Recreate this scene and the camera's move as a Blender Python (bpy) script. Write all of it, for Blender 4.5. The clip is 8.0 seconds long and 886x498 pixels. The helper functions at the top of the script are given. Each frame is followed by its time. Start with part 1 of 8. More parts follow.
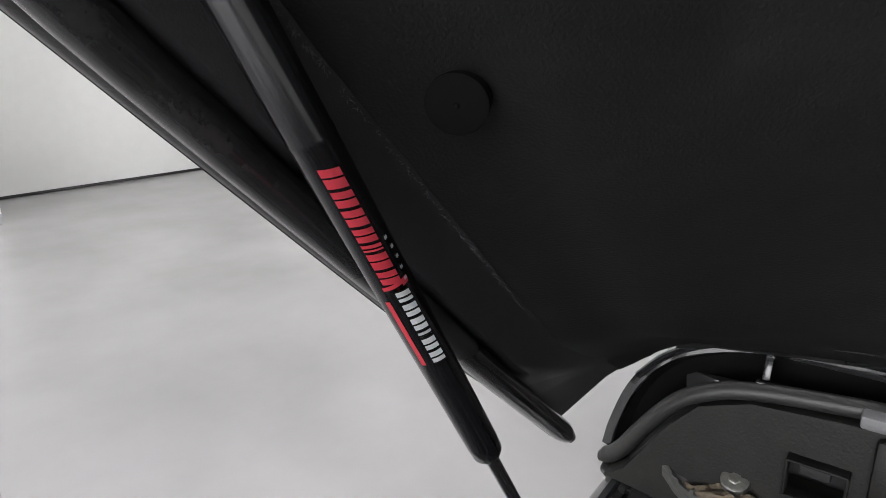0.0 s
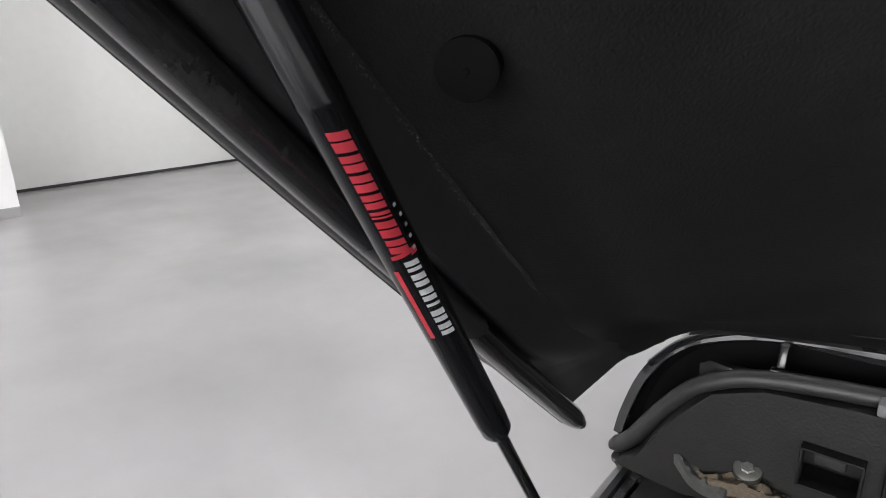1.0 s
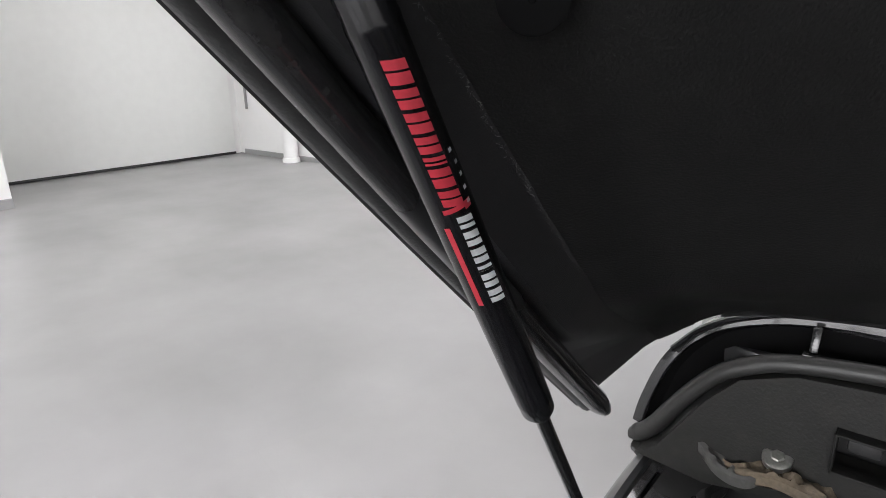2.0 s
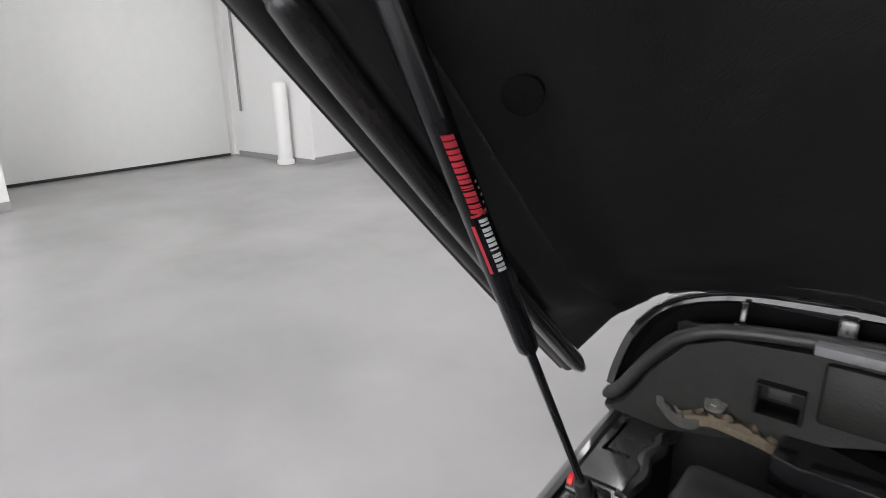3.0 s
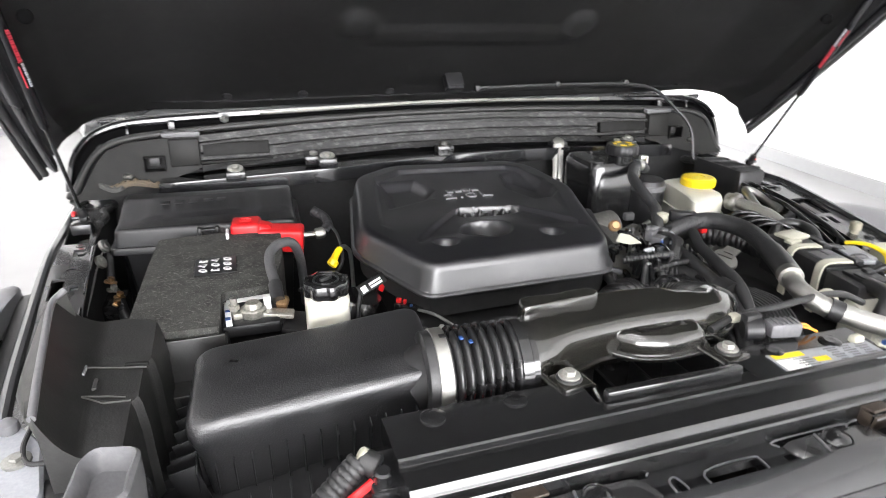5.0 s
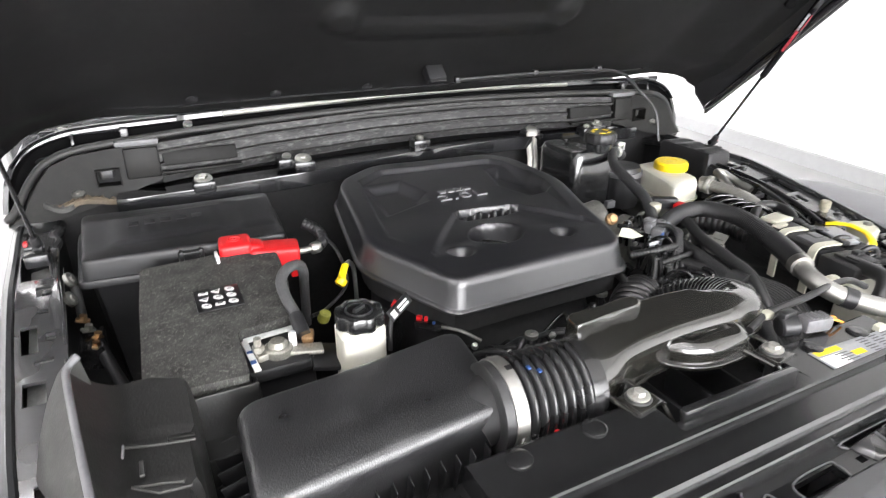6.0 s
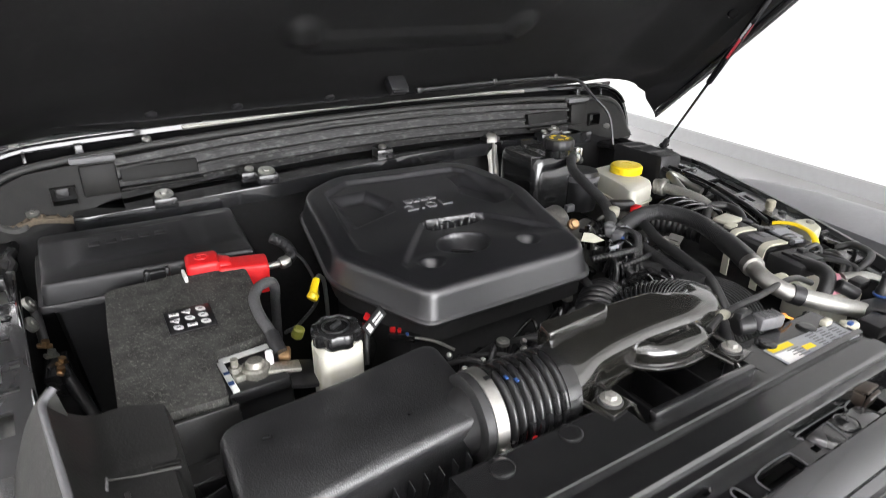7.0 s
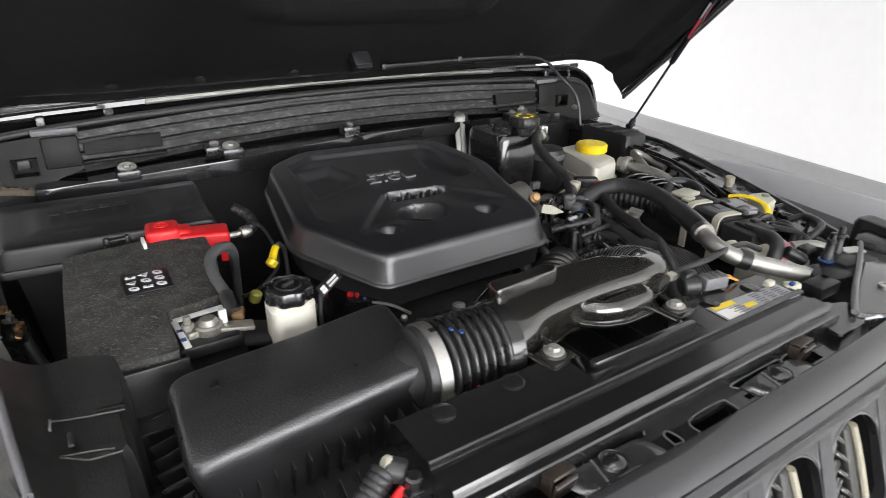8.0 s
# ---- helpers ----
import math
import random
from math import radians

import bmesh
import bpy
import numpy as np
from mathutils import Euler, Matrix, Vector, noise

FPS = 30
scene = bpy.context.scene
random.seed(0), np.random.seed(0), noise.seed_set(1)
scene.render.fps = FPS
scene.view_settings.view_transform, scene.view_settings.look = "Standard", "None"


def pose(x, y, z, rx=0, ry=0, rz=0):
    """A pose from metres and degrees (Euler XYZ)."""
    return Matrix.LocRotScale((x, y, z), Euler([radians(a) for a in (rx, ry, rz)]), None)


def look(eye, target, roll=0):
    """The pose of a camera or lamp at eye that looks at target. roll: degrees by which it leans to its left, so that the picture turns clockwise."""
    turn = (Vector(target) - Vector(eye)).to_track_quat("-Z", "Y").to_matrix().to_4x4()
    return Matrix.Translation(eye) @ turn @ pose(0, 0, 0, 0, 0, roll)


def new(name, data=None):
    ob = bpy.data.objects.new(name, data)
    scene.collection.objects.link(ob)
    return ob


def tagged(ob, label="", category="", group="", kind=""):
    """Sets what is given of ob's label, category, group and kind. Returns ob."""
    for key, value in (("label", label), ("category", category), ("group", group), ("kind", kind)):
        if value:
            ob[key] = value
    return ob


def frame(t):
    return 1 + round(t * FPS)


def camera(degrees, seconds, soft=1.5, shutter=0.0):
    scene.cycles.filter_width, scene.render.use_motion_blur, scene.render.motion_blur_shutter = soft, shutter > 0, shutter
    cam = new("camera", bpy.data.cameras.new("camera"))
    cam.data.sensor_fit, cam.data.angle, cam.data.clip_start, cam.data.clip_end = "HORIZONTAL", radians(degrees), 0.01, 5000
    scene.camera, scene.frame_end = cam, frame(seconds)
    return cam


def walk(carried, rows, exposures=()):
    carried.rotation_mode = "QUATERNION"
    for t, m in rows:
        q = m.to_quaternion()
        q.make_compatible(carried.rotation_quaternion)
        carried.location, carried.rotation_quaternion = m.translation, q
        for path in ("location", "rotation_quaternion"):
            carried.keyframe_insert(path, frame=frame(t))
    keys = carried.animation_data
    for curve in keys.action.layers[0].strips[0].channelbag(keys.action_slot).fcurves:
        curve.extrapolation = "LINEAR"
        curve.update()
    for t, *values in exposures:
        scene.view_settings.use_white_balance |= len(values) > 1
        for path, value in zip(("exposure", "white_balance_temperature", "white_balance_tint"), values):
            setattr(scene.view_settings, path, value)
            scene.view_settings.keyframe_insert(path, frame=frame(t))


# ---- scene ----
# car frame: x to the car's left side, y to the rear, z up; floor at z = 0
cam = camera(72.7, 8.0, soft=0.9, shutter=0.5)
PATH = [
    (0, (-0.543, -0.419, 1.387), (-1.763, 1.059, 0.818), -1.5),
    (0.5, (-0.538, -0.42, 1.388), (-1.789, 1.031, 0.812), -1.4),
    (1, (-0.542, -0.419, 1.379), (-1.791, 1.029, 0.797), -1.5),
    (1.5, (-0.558, -0.423, 1.369), (-1.8, 1.031, 0.783), -1.4),
    (1.7, (-0.565, -0.418, 1.363), (-1.805, 1.034, 0.769), -1.2),
    (3, (-0.506, -0.513, 1.393), (-1.72, 0.959, 0.795), -1.3),
    (3.2, (-0.467, -0.578, 1.409), (-1.68, 0.897, 0.817), -1.0),
    (3.5, (-0.406, -0.703, 1.429), (-1.535, 0.838, 0.837), -1.0),
    (3.7, (-0.361, -0.793, 1.425), (-1.296, 0.871, 0.828), -0.7),
    (3.8, (-0.343, -0.847, 1.423), (-1.143, 0.886, 0.826), -0.6),
    (4, (-0.319, -0.966, 1.428), (-0.841, 0.867, 0.822), -0.5),
    (4.2, (-0.314, -1.063, 1.423), (-0.522, 0.827, 0.803), -0.4),
    (4.5, (-0.332, -1.173, 1.402), (-0.124, 0.715, 0.775), -0.1),
    (4.7, (-0.36, -1.214, 1.392), (0.041, 0.626, 0.717), 0.2),
    (5.8, (-0.506, -1.105, 1.415), (0.28, 0.536, 0.583), 0.4),
    (6, (-0.513, -1.091, 1.425), (0.317, 0.528, 0.595), 0.4),
    (6.5, (-0.528, -1.102, 1.491), (0.393, 0.47, 0.666), 0.5),
    (7, (-0.533, -1.086, 1.445), (0.425, 0.461, 0.614), 0.6),
    (7.5, (-0.533, -1.1, 1.411), (0.44, 0.431, 0.57), 0.7),
    (8, (-0.514, -1.135, 1.415), (0.477, 0.385, 0.573), 0.9),
]
EXPOSURES = [(0, 0.08), (1.7, 0.08), (3.0, -0.1), (3.6, -0.11), (4.2, 0.06), (4.7, 0.78), (5.8, 1.22), (6.1, 1.15), (6.5, 0.90), (7.0, 0.64), (8.0, 0.30)]
walk(cam, [(t, look(eye, target, roll)) for t, eye, target, roll in PATH], EXPOSURES)

# ---- world and light ----
world = bpy.data.worlds.new("world")
scene.world = world
world.use_nodes = True
world.node_tree.nodes["Background"].inputs[0].default_value = (0.97, 0.965, 0.985, 1)
world.node_tree.nodes["Background"].inputs[1].default_value = 10.0
LAMP_POWER = 15.0


# ---- materials ----
def material(name, color, rough=0.5, metal=0.0, vary=0.15, scale=30.0, bump=0.0, bump_scale=300.0, coat=0.0,
             dust=0.0, dust_color=(0.15, 0.148, 0.14), spec=0.5, rough_vary=0.1, transmission=0.0, sub=0.0, streak=1.0, coat_rough=0.06, dust_at=(0.52, 0.85)):
    """A surface with tone changes at two scales, uneven gloss, fine relief and a little dust."""
    m = bpy.data.materials.new(name)
    m.use_nodes = True
    nt = m.node_tree
    b = nt.nodes["Principled BSDF"]
    tex = nt.nodes.new("ShaderNodeTexCoord")
    big = nt.nodes.new("ShaderNodeTexNoise")
    big.inputs["Scale"].default_value, big.inputs["Detail"].default_value = scale * 0.2, 4
    fine = nt.nodes.new("ShaderNodeTexNoise")
    fine.inputs["Scale"].default_value, fine.inputs["Detail"].default_value = scale * 4, 6
    for n in (big, fine):
        nt.links.new(tex.outputs["Object"], n.inputs["Vector"])
    add = nt.nodes.new("ShaderNodeMath")
    add.operation = "ADD"
    nt.links.new(big.outputs["Fac"], add.inputs[0])
    nt.links.new(fine.outputs["Fac"], add.inputs[1])
    ramp = nt.nodes.new("ShaderNodeMapRange")
    ramp.inputs["From Min"].default_value, ramp.inputs["From Max"].default_value = 0.6, 1.4
    nt.links.new(add.outputs[0], ramp.inputs["Value"])
    mix = nt.nodes.new("ShaderNodeMix")
    mix.data_type = "RGBA"
    mix.inputs["A"].default_value = (*[c * (1 - vary) for c in color], 1)
    mix.inputs["B"].default_value = (*[min(1, c * (1 + vary)) for c in color], 1)
    nt.links.new(ramp.outputs[0], mix.inputs["Factor"])
    col = mix.outputs["Result"]
    if dust > 0:
        speck = nt.nodes.new("ShaderNodeTexNoise")
        speck.inputs["Scale"].default_value, speck.inputs["Detail"].default_value, speck.inputs["Roughness"].default_value = scale * 1.3, 8, 0.75
        pull = nt.nodes.new("ShaderNodeMapping")
        pull.inputs["Scale"].default_value = (1 / streak, 1, 1)
        nt.links.new(tex.outputs["Object"], pull.inputs["Vector"])
        nt.links.new(pull.outputs[0], speck.inputs["Vector"])
        lim = nt.nodes.new("ShaderNodeMapRange")
        lim.inputs["From Min"].default_value, lim.inputs["From Max"].default_value, lim.inputs["To Max"].default_value = dust_at[0], dust_at[1], dust
        nt.links.new(speck.outputs["Fac"], lim.inputs["Value"])
        dm = nt.nodes.new("ShaderNodeMix")
        dm.data_type = "RGBA"
        dm.inputs["B"].default_value = (*dust_color, 1)
        nt.links.new(lim.outputs[0], dm.inputs["Factor"])
        nt.links.new(col, dm.inputs["A"])
        col = dm.outputs["Result"]
    nt.links.new(col, b.inputs["Base Color"])
    rr = nt.nodes.new("ShaderNodeMapRange")
    rr.inputs["From Min"].default_value, rr.inputs["From Max"].default_value = 0.3, 0.7
    rr.inputs["To Min"].default_value, rr.inputs["To Max"].default_value = max(0.03, rough - rough_vary), min(1, rough + rough_vary)
    nt.links.new(big.outputs["Fac"], rr.inputs["Value"])
    nt.links.new(rr.outputs[0], b.inputs["Roughness"])
    b.inputs["Metallic"].default_value = metal
    b.inputs["Coat Weight"].default_value = coat
    b.inputs["Coat Roughness"].default_value = coat_rough
    b.inputs["Specular IOR Level"].default_value = spec
    b.inputs["Transmission Weight"].default_value = transmission
    if sub > 0:
        b.inputs["Subsurface Weight"].default_value = sub
        b.inputs["Subsurface Radius"].default_value = (0.02, 0.02, 0.015)
    if bump > 0:
        bn = nt.nodes.new("ShaderNodeTexNoise")
        bn.inputs["Scale"].default_value, bn.inputs["Detail"].default_value = bump_scale, 3
        nt.links.new(tex.outputs["Object"], bn.inputs["Vector"])
        bp = nt.nodes.new("ShaderNodeBump")
        bp.inputs["Strength"].default_value, bp.inputs["Distance"].default_value = bump, 0.0006
        nt.links.new(bn.outputs["Fac"], bp.inputs["Height"])
        nt.links.new(bp.outputs[0], b.inputs["Normal"])
    return m


PAINT = material("car_paint", (0.040, 0.041, 0.043), 0.28, 0.4, 0.06, 12, coat=1.0, rough_vary=0.04)
FLARE = material("flare_plastic", (0.20, 0.20, 0.21), 0.42, 0.0, 0.08, 20, 0.25, 900)
BLACK = material("satin_black_plastic", (0.016, 0.016, 0.017), 0.38, 0, 0.2, 40, 0.3, 1400, dust=0.07, spec=0.42)
STRUTPAINT = material("strut_paint", (0.007, 0.007, 0.008), 0.19, 0, 0.1, 20, spec=0.5, rough_vary=0.03)
COVER = material("engine_cover_plastic", (0.010, 0.010, 0.012), 0.34, 0, 0.15, 30, 0.25, 1600, dust=0.05, spec=1.0, rough_vary=0.05, coat=0.3, coat_rough=0.24)
# the pale dust speckle paints in wear and the grain's glints together
GRAIN = material("grained_plastic", (0.013, 0.013, 0.014), 0.37, 0, 0.3, 150, 1.0, 600, dust=0.45, dust_color=(0.09, 0.09, 0.088), spec=1.0, coat=0.2, coat_rough=0.3, dust_at=(0.56, 0.72))
GLOSS = material("gloss_black_plastic", (0.012, 0.012, 0.0125), 0.21, 0, 0.2, 30, 0.06, 400, dust=0.06, rough_vary=0.06, spec=0.6, coat=0.6, coat_rough=0.1)
STEELBLACK = material("black_painted_steel", (0.016, 0.016, 0.017), 0.25, 0, 0.2, 25, 0.1, 200, dust=0.15, coat=0.35)
RUSTBLACK = material("rust_tinged_black_steel", (0.032, 0.024, 0.018), 0.45, 0, 0.5, 40, 0.2, 300, dust=0.3, dust_color=(0.10, 0.07, 0.045))
# pale tone of the bright floor seen through the shelf's cut-outs
SLOTPALE = material("see_through_pale", (0.30, 0.30, 0.29), 0.4, 0, 0.25, 60, 0.15, 300, dust=0.2)
SHELFSTEEL = material("shelf_steel_paint", (0.032, 0.032, 0.033), 0.26, 0, 0.2, 25, 0.1, 200, dust=0.08, dust_color=(0.12, 0.12, 0.115), coat=0.8, coat_rough=0.08, spec=0.6)
RUBBER = material("rubber", (0.021, 0.021, 0.0215), 0.42, 0, 0.3, 50, 0.4, 700, dust=0.08, spec=0.55)
HOSE = material("woven_hose", (0.030, 0.030, 0.031), 0.45, 0, 0.3, 120, 1.0, 1500, dust=0.08)
LINER = material("hood_liner", (0.015, 0.015, 0.015), 0.52, 0, 0.25, 20, 0.6, 900, dust=0.10, spec=0.5)
FELT = material("battery_felt", (0.048, 0.048, 0.045), 0.95, 0, 0.7, 240, 1.0, 800, dust=0.8, dust_color=(0.20, 0.20, 0.18), spec=0.15, dust_at=(0.54, 0.68))
SLEEVEGREY = material("braided_grey_sleeve", (0.06, 0.06, 0.062), 0.6, 0, 0.3, 120, 1.0, 1400, dust=0.15)
FRAY = material("frayed_thread", (0.11, 0.11, 0.11), 0.8, 0, 0.5, 90, spec=0.2)
FIBRE = material("felt_fibre", (0.11, 0.11, 0.10), 0.9, 0, 0.4, 60, spec=0.1)
COWLGREY = material("weathered_cowl_plastic", (0.008, 0.008, 0.0075), 0.6, 0, 0.3, 25, 0.5, 500, dust=0.45, dust_color=(0.024, 0.023, 0.020), spec=0.2)
CASTING = material("rough_casting", (0.20, 0.195, 0.18), 0.5, 0.55, 0.35, 70, 0.8, 300, dust=0.3)
FLAPGREY = material("dusty_grey_plastic", (0.035, 0.035, 0.032), 0.55, 0, 0.3, 40, 0.4, 400, dust=0.4)
FITGREY = material("dull_pipe_metal", (0.33, 0.325, 0.30), 0.42, 0.5, 0.3, 90, 0.3, 400, dust=0.4, dust_color=(0.22, 0.16, 0.09))
FUSEPL = material("fuse_lid_plastic", (0.013, 0.013, 0.014), 0.40, 0, 0.2, 40, 0.3, 1400, dust=0.04, spec=0.38)
COWLMOTTLE = material("streaked_cowl_plastic", (0.011, 0.011, 0.011), 0.5, 0, 0.3, 120, 0.5, 500, dust=0.9, spec=0.35, dust_color=(0.10, 0.10, 0.097), streak=2.5, dust_at=(0.5, 0.66))
LIPBLACK = material("glossy_lip_paint", (0.009, 0.009, 0.010), 0.2, 0, 0.2, 25, 0.1, 200, dust=0.05, coat=0.8)
TAN = material("aged_tan_rubber", (0.27, 0.25, 0.19), 0.6, 0, 0.25, 90, 0.4, 400)
CAPGREY = material("cowl_end_plastic", (0.010, 0.010, 0.0093), 0.55, 0, 0.3, 25, 0.5, 500, dust=0.4, dust_color=(0.032, 0.028, 0.021), spec=0.2)
DUCT = material("duct_plastic", (0.016, 0.0152, 0.013), 0.2, 0, 0.15, 60, 0.03, 500, dust=0.0, dust_color=(0.08, 0.08, 0.075), rough_vary=0.05, spec=0.9, coat=1.0, coat_rough=0.07)
SEALRUBBER = material("aged_seal_rubber", (0.020, 0.020, 0.0195), 0.45, 0, 0.3, 40, 0.3, 500, dust=0.25, dust_color=(0.07, 0.068, 0.06), spec=0.4)
# puts the shade of deep gaps into the colour; also the black of the clips
DEEPBLACK = material("gap_shade_and_clip_black", (0.004, 0.004, 0.0042), 0.85, 0, 0.2, 30, spec=0.05)
BELLOWS = material("bellows_rubber", (0.012, 0.012, 0.0125), 0.3, 0, 0.2, 40, 0.15, 500, spec=0.5, coat=0.25, coat_rough=0.12)
SEALGREY = material("worn_seal", (0.055, 0.055, 0.052), 0.6, 0, 0.3, 40, 0.4, 500, dust=0.3)
SHELL = material("dark_shield_plastic", (0.013, 0.013, 0.0125), 0.44, 0, 0.25, 30, 0.4, 400, dust=0.12, spec=0.6)
ZINC = material("dull_zinc", (0.30, 0.30, 0.28), 0.45, 0.9, 0.25, 120, 0.2, 500)
SHIELD = material("shield_plastic", (0.035, 0.035, 0.034), 0.45, 0, 0.25, 30, 0.3, 500, dust=0.3)
LEAD = material("dull_lead", (0.36, 0.35, 0.31), 0.5, 0.7, 0.35, 90, 0.5, 400)
PADGREY = material("dull_grey_plastic", (0.12, 0.12, 0.125), 0.5, 0, 0.2, 60, 0.3, 600, dust=0.2)
DARK = material("dark_cavity", (0.022, 0.022, 0.0225), 0.7, 0, 0.3, 30, 0.3, 200, spec=0.2)
ALU = material("aluminium", (0.40, 0.395, 0.37), 0.5, 1.0, 0.12, 40, 0.2, 400, rough_vary=0.12)
STEEL = material("zinc_steel", (0.62, 0.62, 0.60), 0.35, 1.0, 0.15, 90, 0.15, 600)
BRASS = material("yellow_zinc", (0.33, 0.21, 0.11), 0.45, 0.9, 0.3, 120)
RED = material("red_plastic", (0.62, 0.012, 0.015), 0.38, 0, 0.12, 40, 0.2, 600, dust=0.22, dust_color=(0.6, 0.3, 0.28))
YELLOW = material("yellow_plastic", (0.78, 0.56, 0.01), 0.4, 0, 0.1, 60, 0.15, 500)
WHITE = material("milky_plastic", (0.54, 0.53, 0.46), 0.45, 0, 0.06, 20, 0.1, 200, sub=0.25)
CREAM = material("cream_plastic", (0.44, 0.43, 0.35), 0.5, 0, 0.1, 60, 0.2, 500)
BLUE = material("blue_plastic", (0.02, 0.06, 0.20), 0.4, 0, 0.1, 60)
GREYPL = material("grey_plastic", (0.30, 0.31, 0.33), 0.5, 0, 0.15, 80, 0.2, 600, dust=0.15)
PINK = material("pink_fluid_plastic", (0.62, 0.24, 0.32), 0.4, 0, 0.1, 40, sub=0.2)
STICK = material("white_print", (0.75, 0.75, 0.74), 0.5, 0, 0.05, 40)
PALEBIN = material("pale_bin_plastic", (0.55, 0.56, 0.58), 0.4, 0, 0.12, 8)
STICKDARK = material("sticker_black", (0.012, 0.012, 0.013), 0.4, 0, 0.1, 40)
INKRED = material("red_print", (0.36, 0.025, 0.04), 0.45, 0, 0.15, 200)
INKGREY = material("grey_print", (0.42, 0.43, 0.44), 0.45, 0, 0.2, 200)
BROWN = material("brown_foam", (0.105, 0.082, 0.056), 0.9, 0, 0.35, 90, 1.0, 300, dust=0.2)
OLIVE = material("olive_plastic", (0.22, 0.22, 0.04), 0.5)
ORANGE = material("orange_wire", (0.7, 0.28, 0.04), 0.5)
WALL = material("white_wall_paint", (0.80, 0.80, 0.79), 0.6, 0, 0.02, 3, 0.15, 60)
DOORPAINT = material("door_panel_paint", (0.80, 0.81, 0.79), 0.55, 0, 0.03, 2)
BASE = material("grey_baseboard", (0.30, 0.30, 0.30), 0.5, 0, 0.06, 5)
GLASS = material("windshield_glass", (0.02, 0.025, 0.025), 0.05, 0, 0.02, 5, coat=0.5, rough_vary=0.02)
TYRE = material("tyre_rubber", (0.02, 0.02, 0.02), 0.8, 0, 0.2, 40, 0.5, 200)


def floor_material():
    """Polished grey stone tiles, clouded at two scales, with faint joints."""
    m = material("polished_floor", (0.34, 0.335, 0.335), 0.24, 0, 0.05, 2.2, 0, 30, rough_vary=0.02)
    nt = m.node_tree
    b = nt.nodes["Principled BSDF"]
    tex = nt.nodes.new("ShaderNodeTexCoord")
    cloud = nt.nodes.new("ShaderNodeTexNoise")
    cloud.inputs["Scale"].default_value, cloud.inputs["Detail"].default_value, cloud.inputs["Roughness"].default_value = 0.9, 5, 0.55
    cloud.inputs["Distortion"].default_value = 0.0
    brick = nt.nodes.new("ShaderNodeTexBrick")
    brick.offset = 0.0
    for key, v in (("Scale", 1.0), ("Mortar Size", 0.0025), ("Brick Width", 1.2), ("Row Height", 1.2), ("Bias", 0.0)):
        brick.inputs[key].default_value = v
    brick.inputs["Color1"].default_value = (0.335, 0.33, 0.332, 1)
    brick.inputs["Color2"].default_value = (0.330, 0.326, 0.329, 1)
    brick.inputs["Mortar"].default_value = (0.330, 0.326, 0.327, 1)
    turn = nt.nodes.new("ShaderNodeMapping")
    turn.inputs["Rotation"].default_value = (0, 0, radians(14))
    nt.links.new(tex.outputs["Object"], turn.inputs["Vector"])
    nt.links.new(turn.outputs[0], brick.inputs["Vector"])
    nt.links.new(tex.outputs["Object"], cloud.inputs["Vector"])
    tone = nt.nodes.new("ShaderNodeMapRange")
    tone.inputs["From Min"].default_value, tone.inputs["From Max"].default_value = 0.3, 0.7
    tone.inputs["To Min"].default_value, tone.inputs["To Max"].default_value = 0.89, 1.11
    nt.links.new(cloud.outputs["Fac"], tone.inputs["Value"])
    mul = nt.nodes.new("ShaderNodeVectorMath")
    mul.operation = "SCALE"
    nt.links.new(brick.outputs["Color"], mul.inputs[0])
    nt.links.new(tone.outputs[0], mul.inputs["Scale"])
    nt.links.new(mul.outputs[0], b.inputs["Base Color"])
    return m


FLOOR = floor_material()


def glow(name, color, strength):
    m = bpy.data.materials.new(name)
    m.use_nodes = True
    b = m.node_tree.nodes["Principled BSDF"]
    b.inputs["Base Color"].default_value = (0.8, 0.8, 0.8, 1)
    b.inputs["Emission Color"].default_value = (*color, 1)
    b.inputs["Emission Strength"].default_value = strength
    return m


LAMP = glow("lamp_diffuser", (0.99, 0.967, 0.985), LAMP_POWER)


# ---- building ----
V = Vector
BASES = {}


def thing(name, base, label, category, group="", kind=""):
    ob = new(name)
    ob.location = base
    ob.empty_display_size = 0.05
    BASES[ob.name] = V(base)
    return tagged(ob, label, category, group, kind)


def finish(bm, sharp=38):
    bmesh.ops.recalc_face_normals(bm, faces=bm.faces)
    lim = radians(sharp)
    for f in bm.faces:
        f.smooth = True
    for e in bm.edges:
        if len(e.link_faces) == 2 and e.calc_face_angle(0) > lim:
            e.smooth = False


def part(name, bm, mat, parent, label="", sharp=38, clean=True):
    """Links a bmesh, given in world places, as one mesh under a thing or a part."""
    if clean:
        finish(bm, sharp)
    base = BASES[parent.name]
    bmesh.ops.translate(bm, verts=bm.verts, vec=-base)
    me = bpy.data.meshes.new(name)
    bm.to_mesh(me)
    bm.free()
    me.materials.append(mat)
    ob = new(name, me)
    ob.parent = parent
    BASES[ob.name] = base
    return tagged(ob, label)


def solo(name, bm, mat, label, category, group="", kind="", sharp=38):
    """Links a bmesh as a thing of one mesh."""
    finish(bm, sharp)
    me = bpy.data.meshes.new(name)
    bm.to_mesh(me)
    bm.free()
    me.materials.append(mat)
    ob = new(name, me)
    BASES[ob.name] = V((0, 0, 0))
    return tagged(ob, label, category, group, kind)


def join(*bms):
    out = bms[0]
    for b in bms[1:]:
        me = bpy.data.meshes.new("tmp")
        b.to_mesh(me)
        b.free()
        out.from_mesh(me)
        bpy.data.meshes.remove(me)
    return out


def raw(verts, faces):
    bm = bmesh.new()
    vs = [bm.verts.new(v) for v in verts]
    for f in faces:
        if len(set(f)) > 2:
            try:
                bm.faces.new([vs[i] for i in f])
            except ValueError:
                pass
    return bm


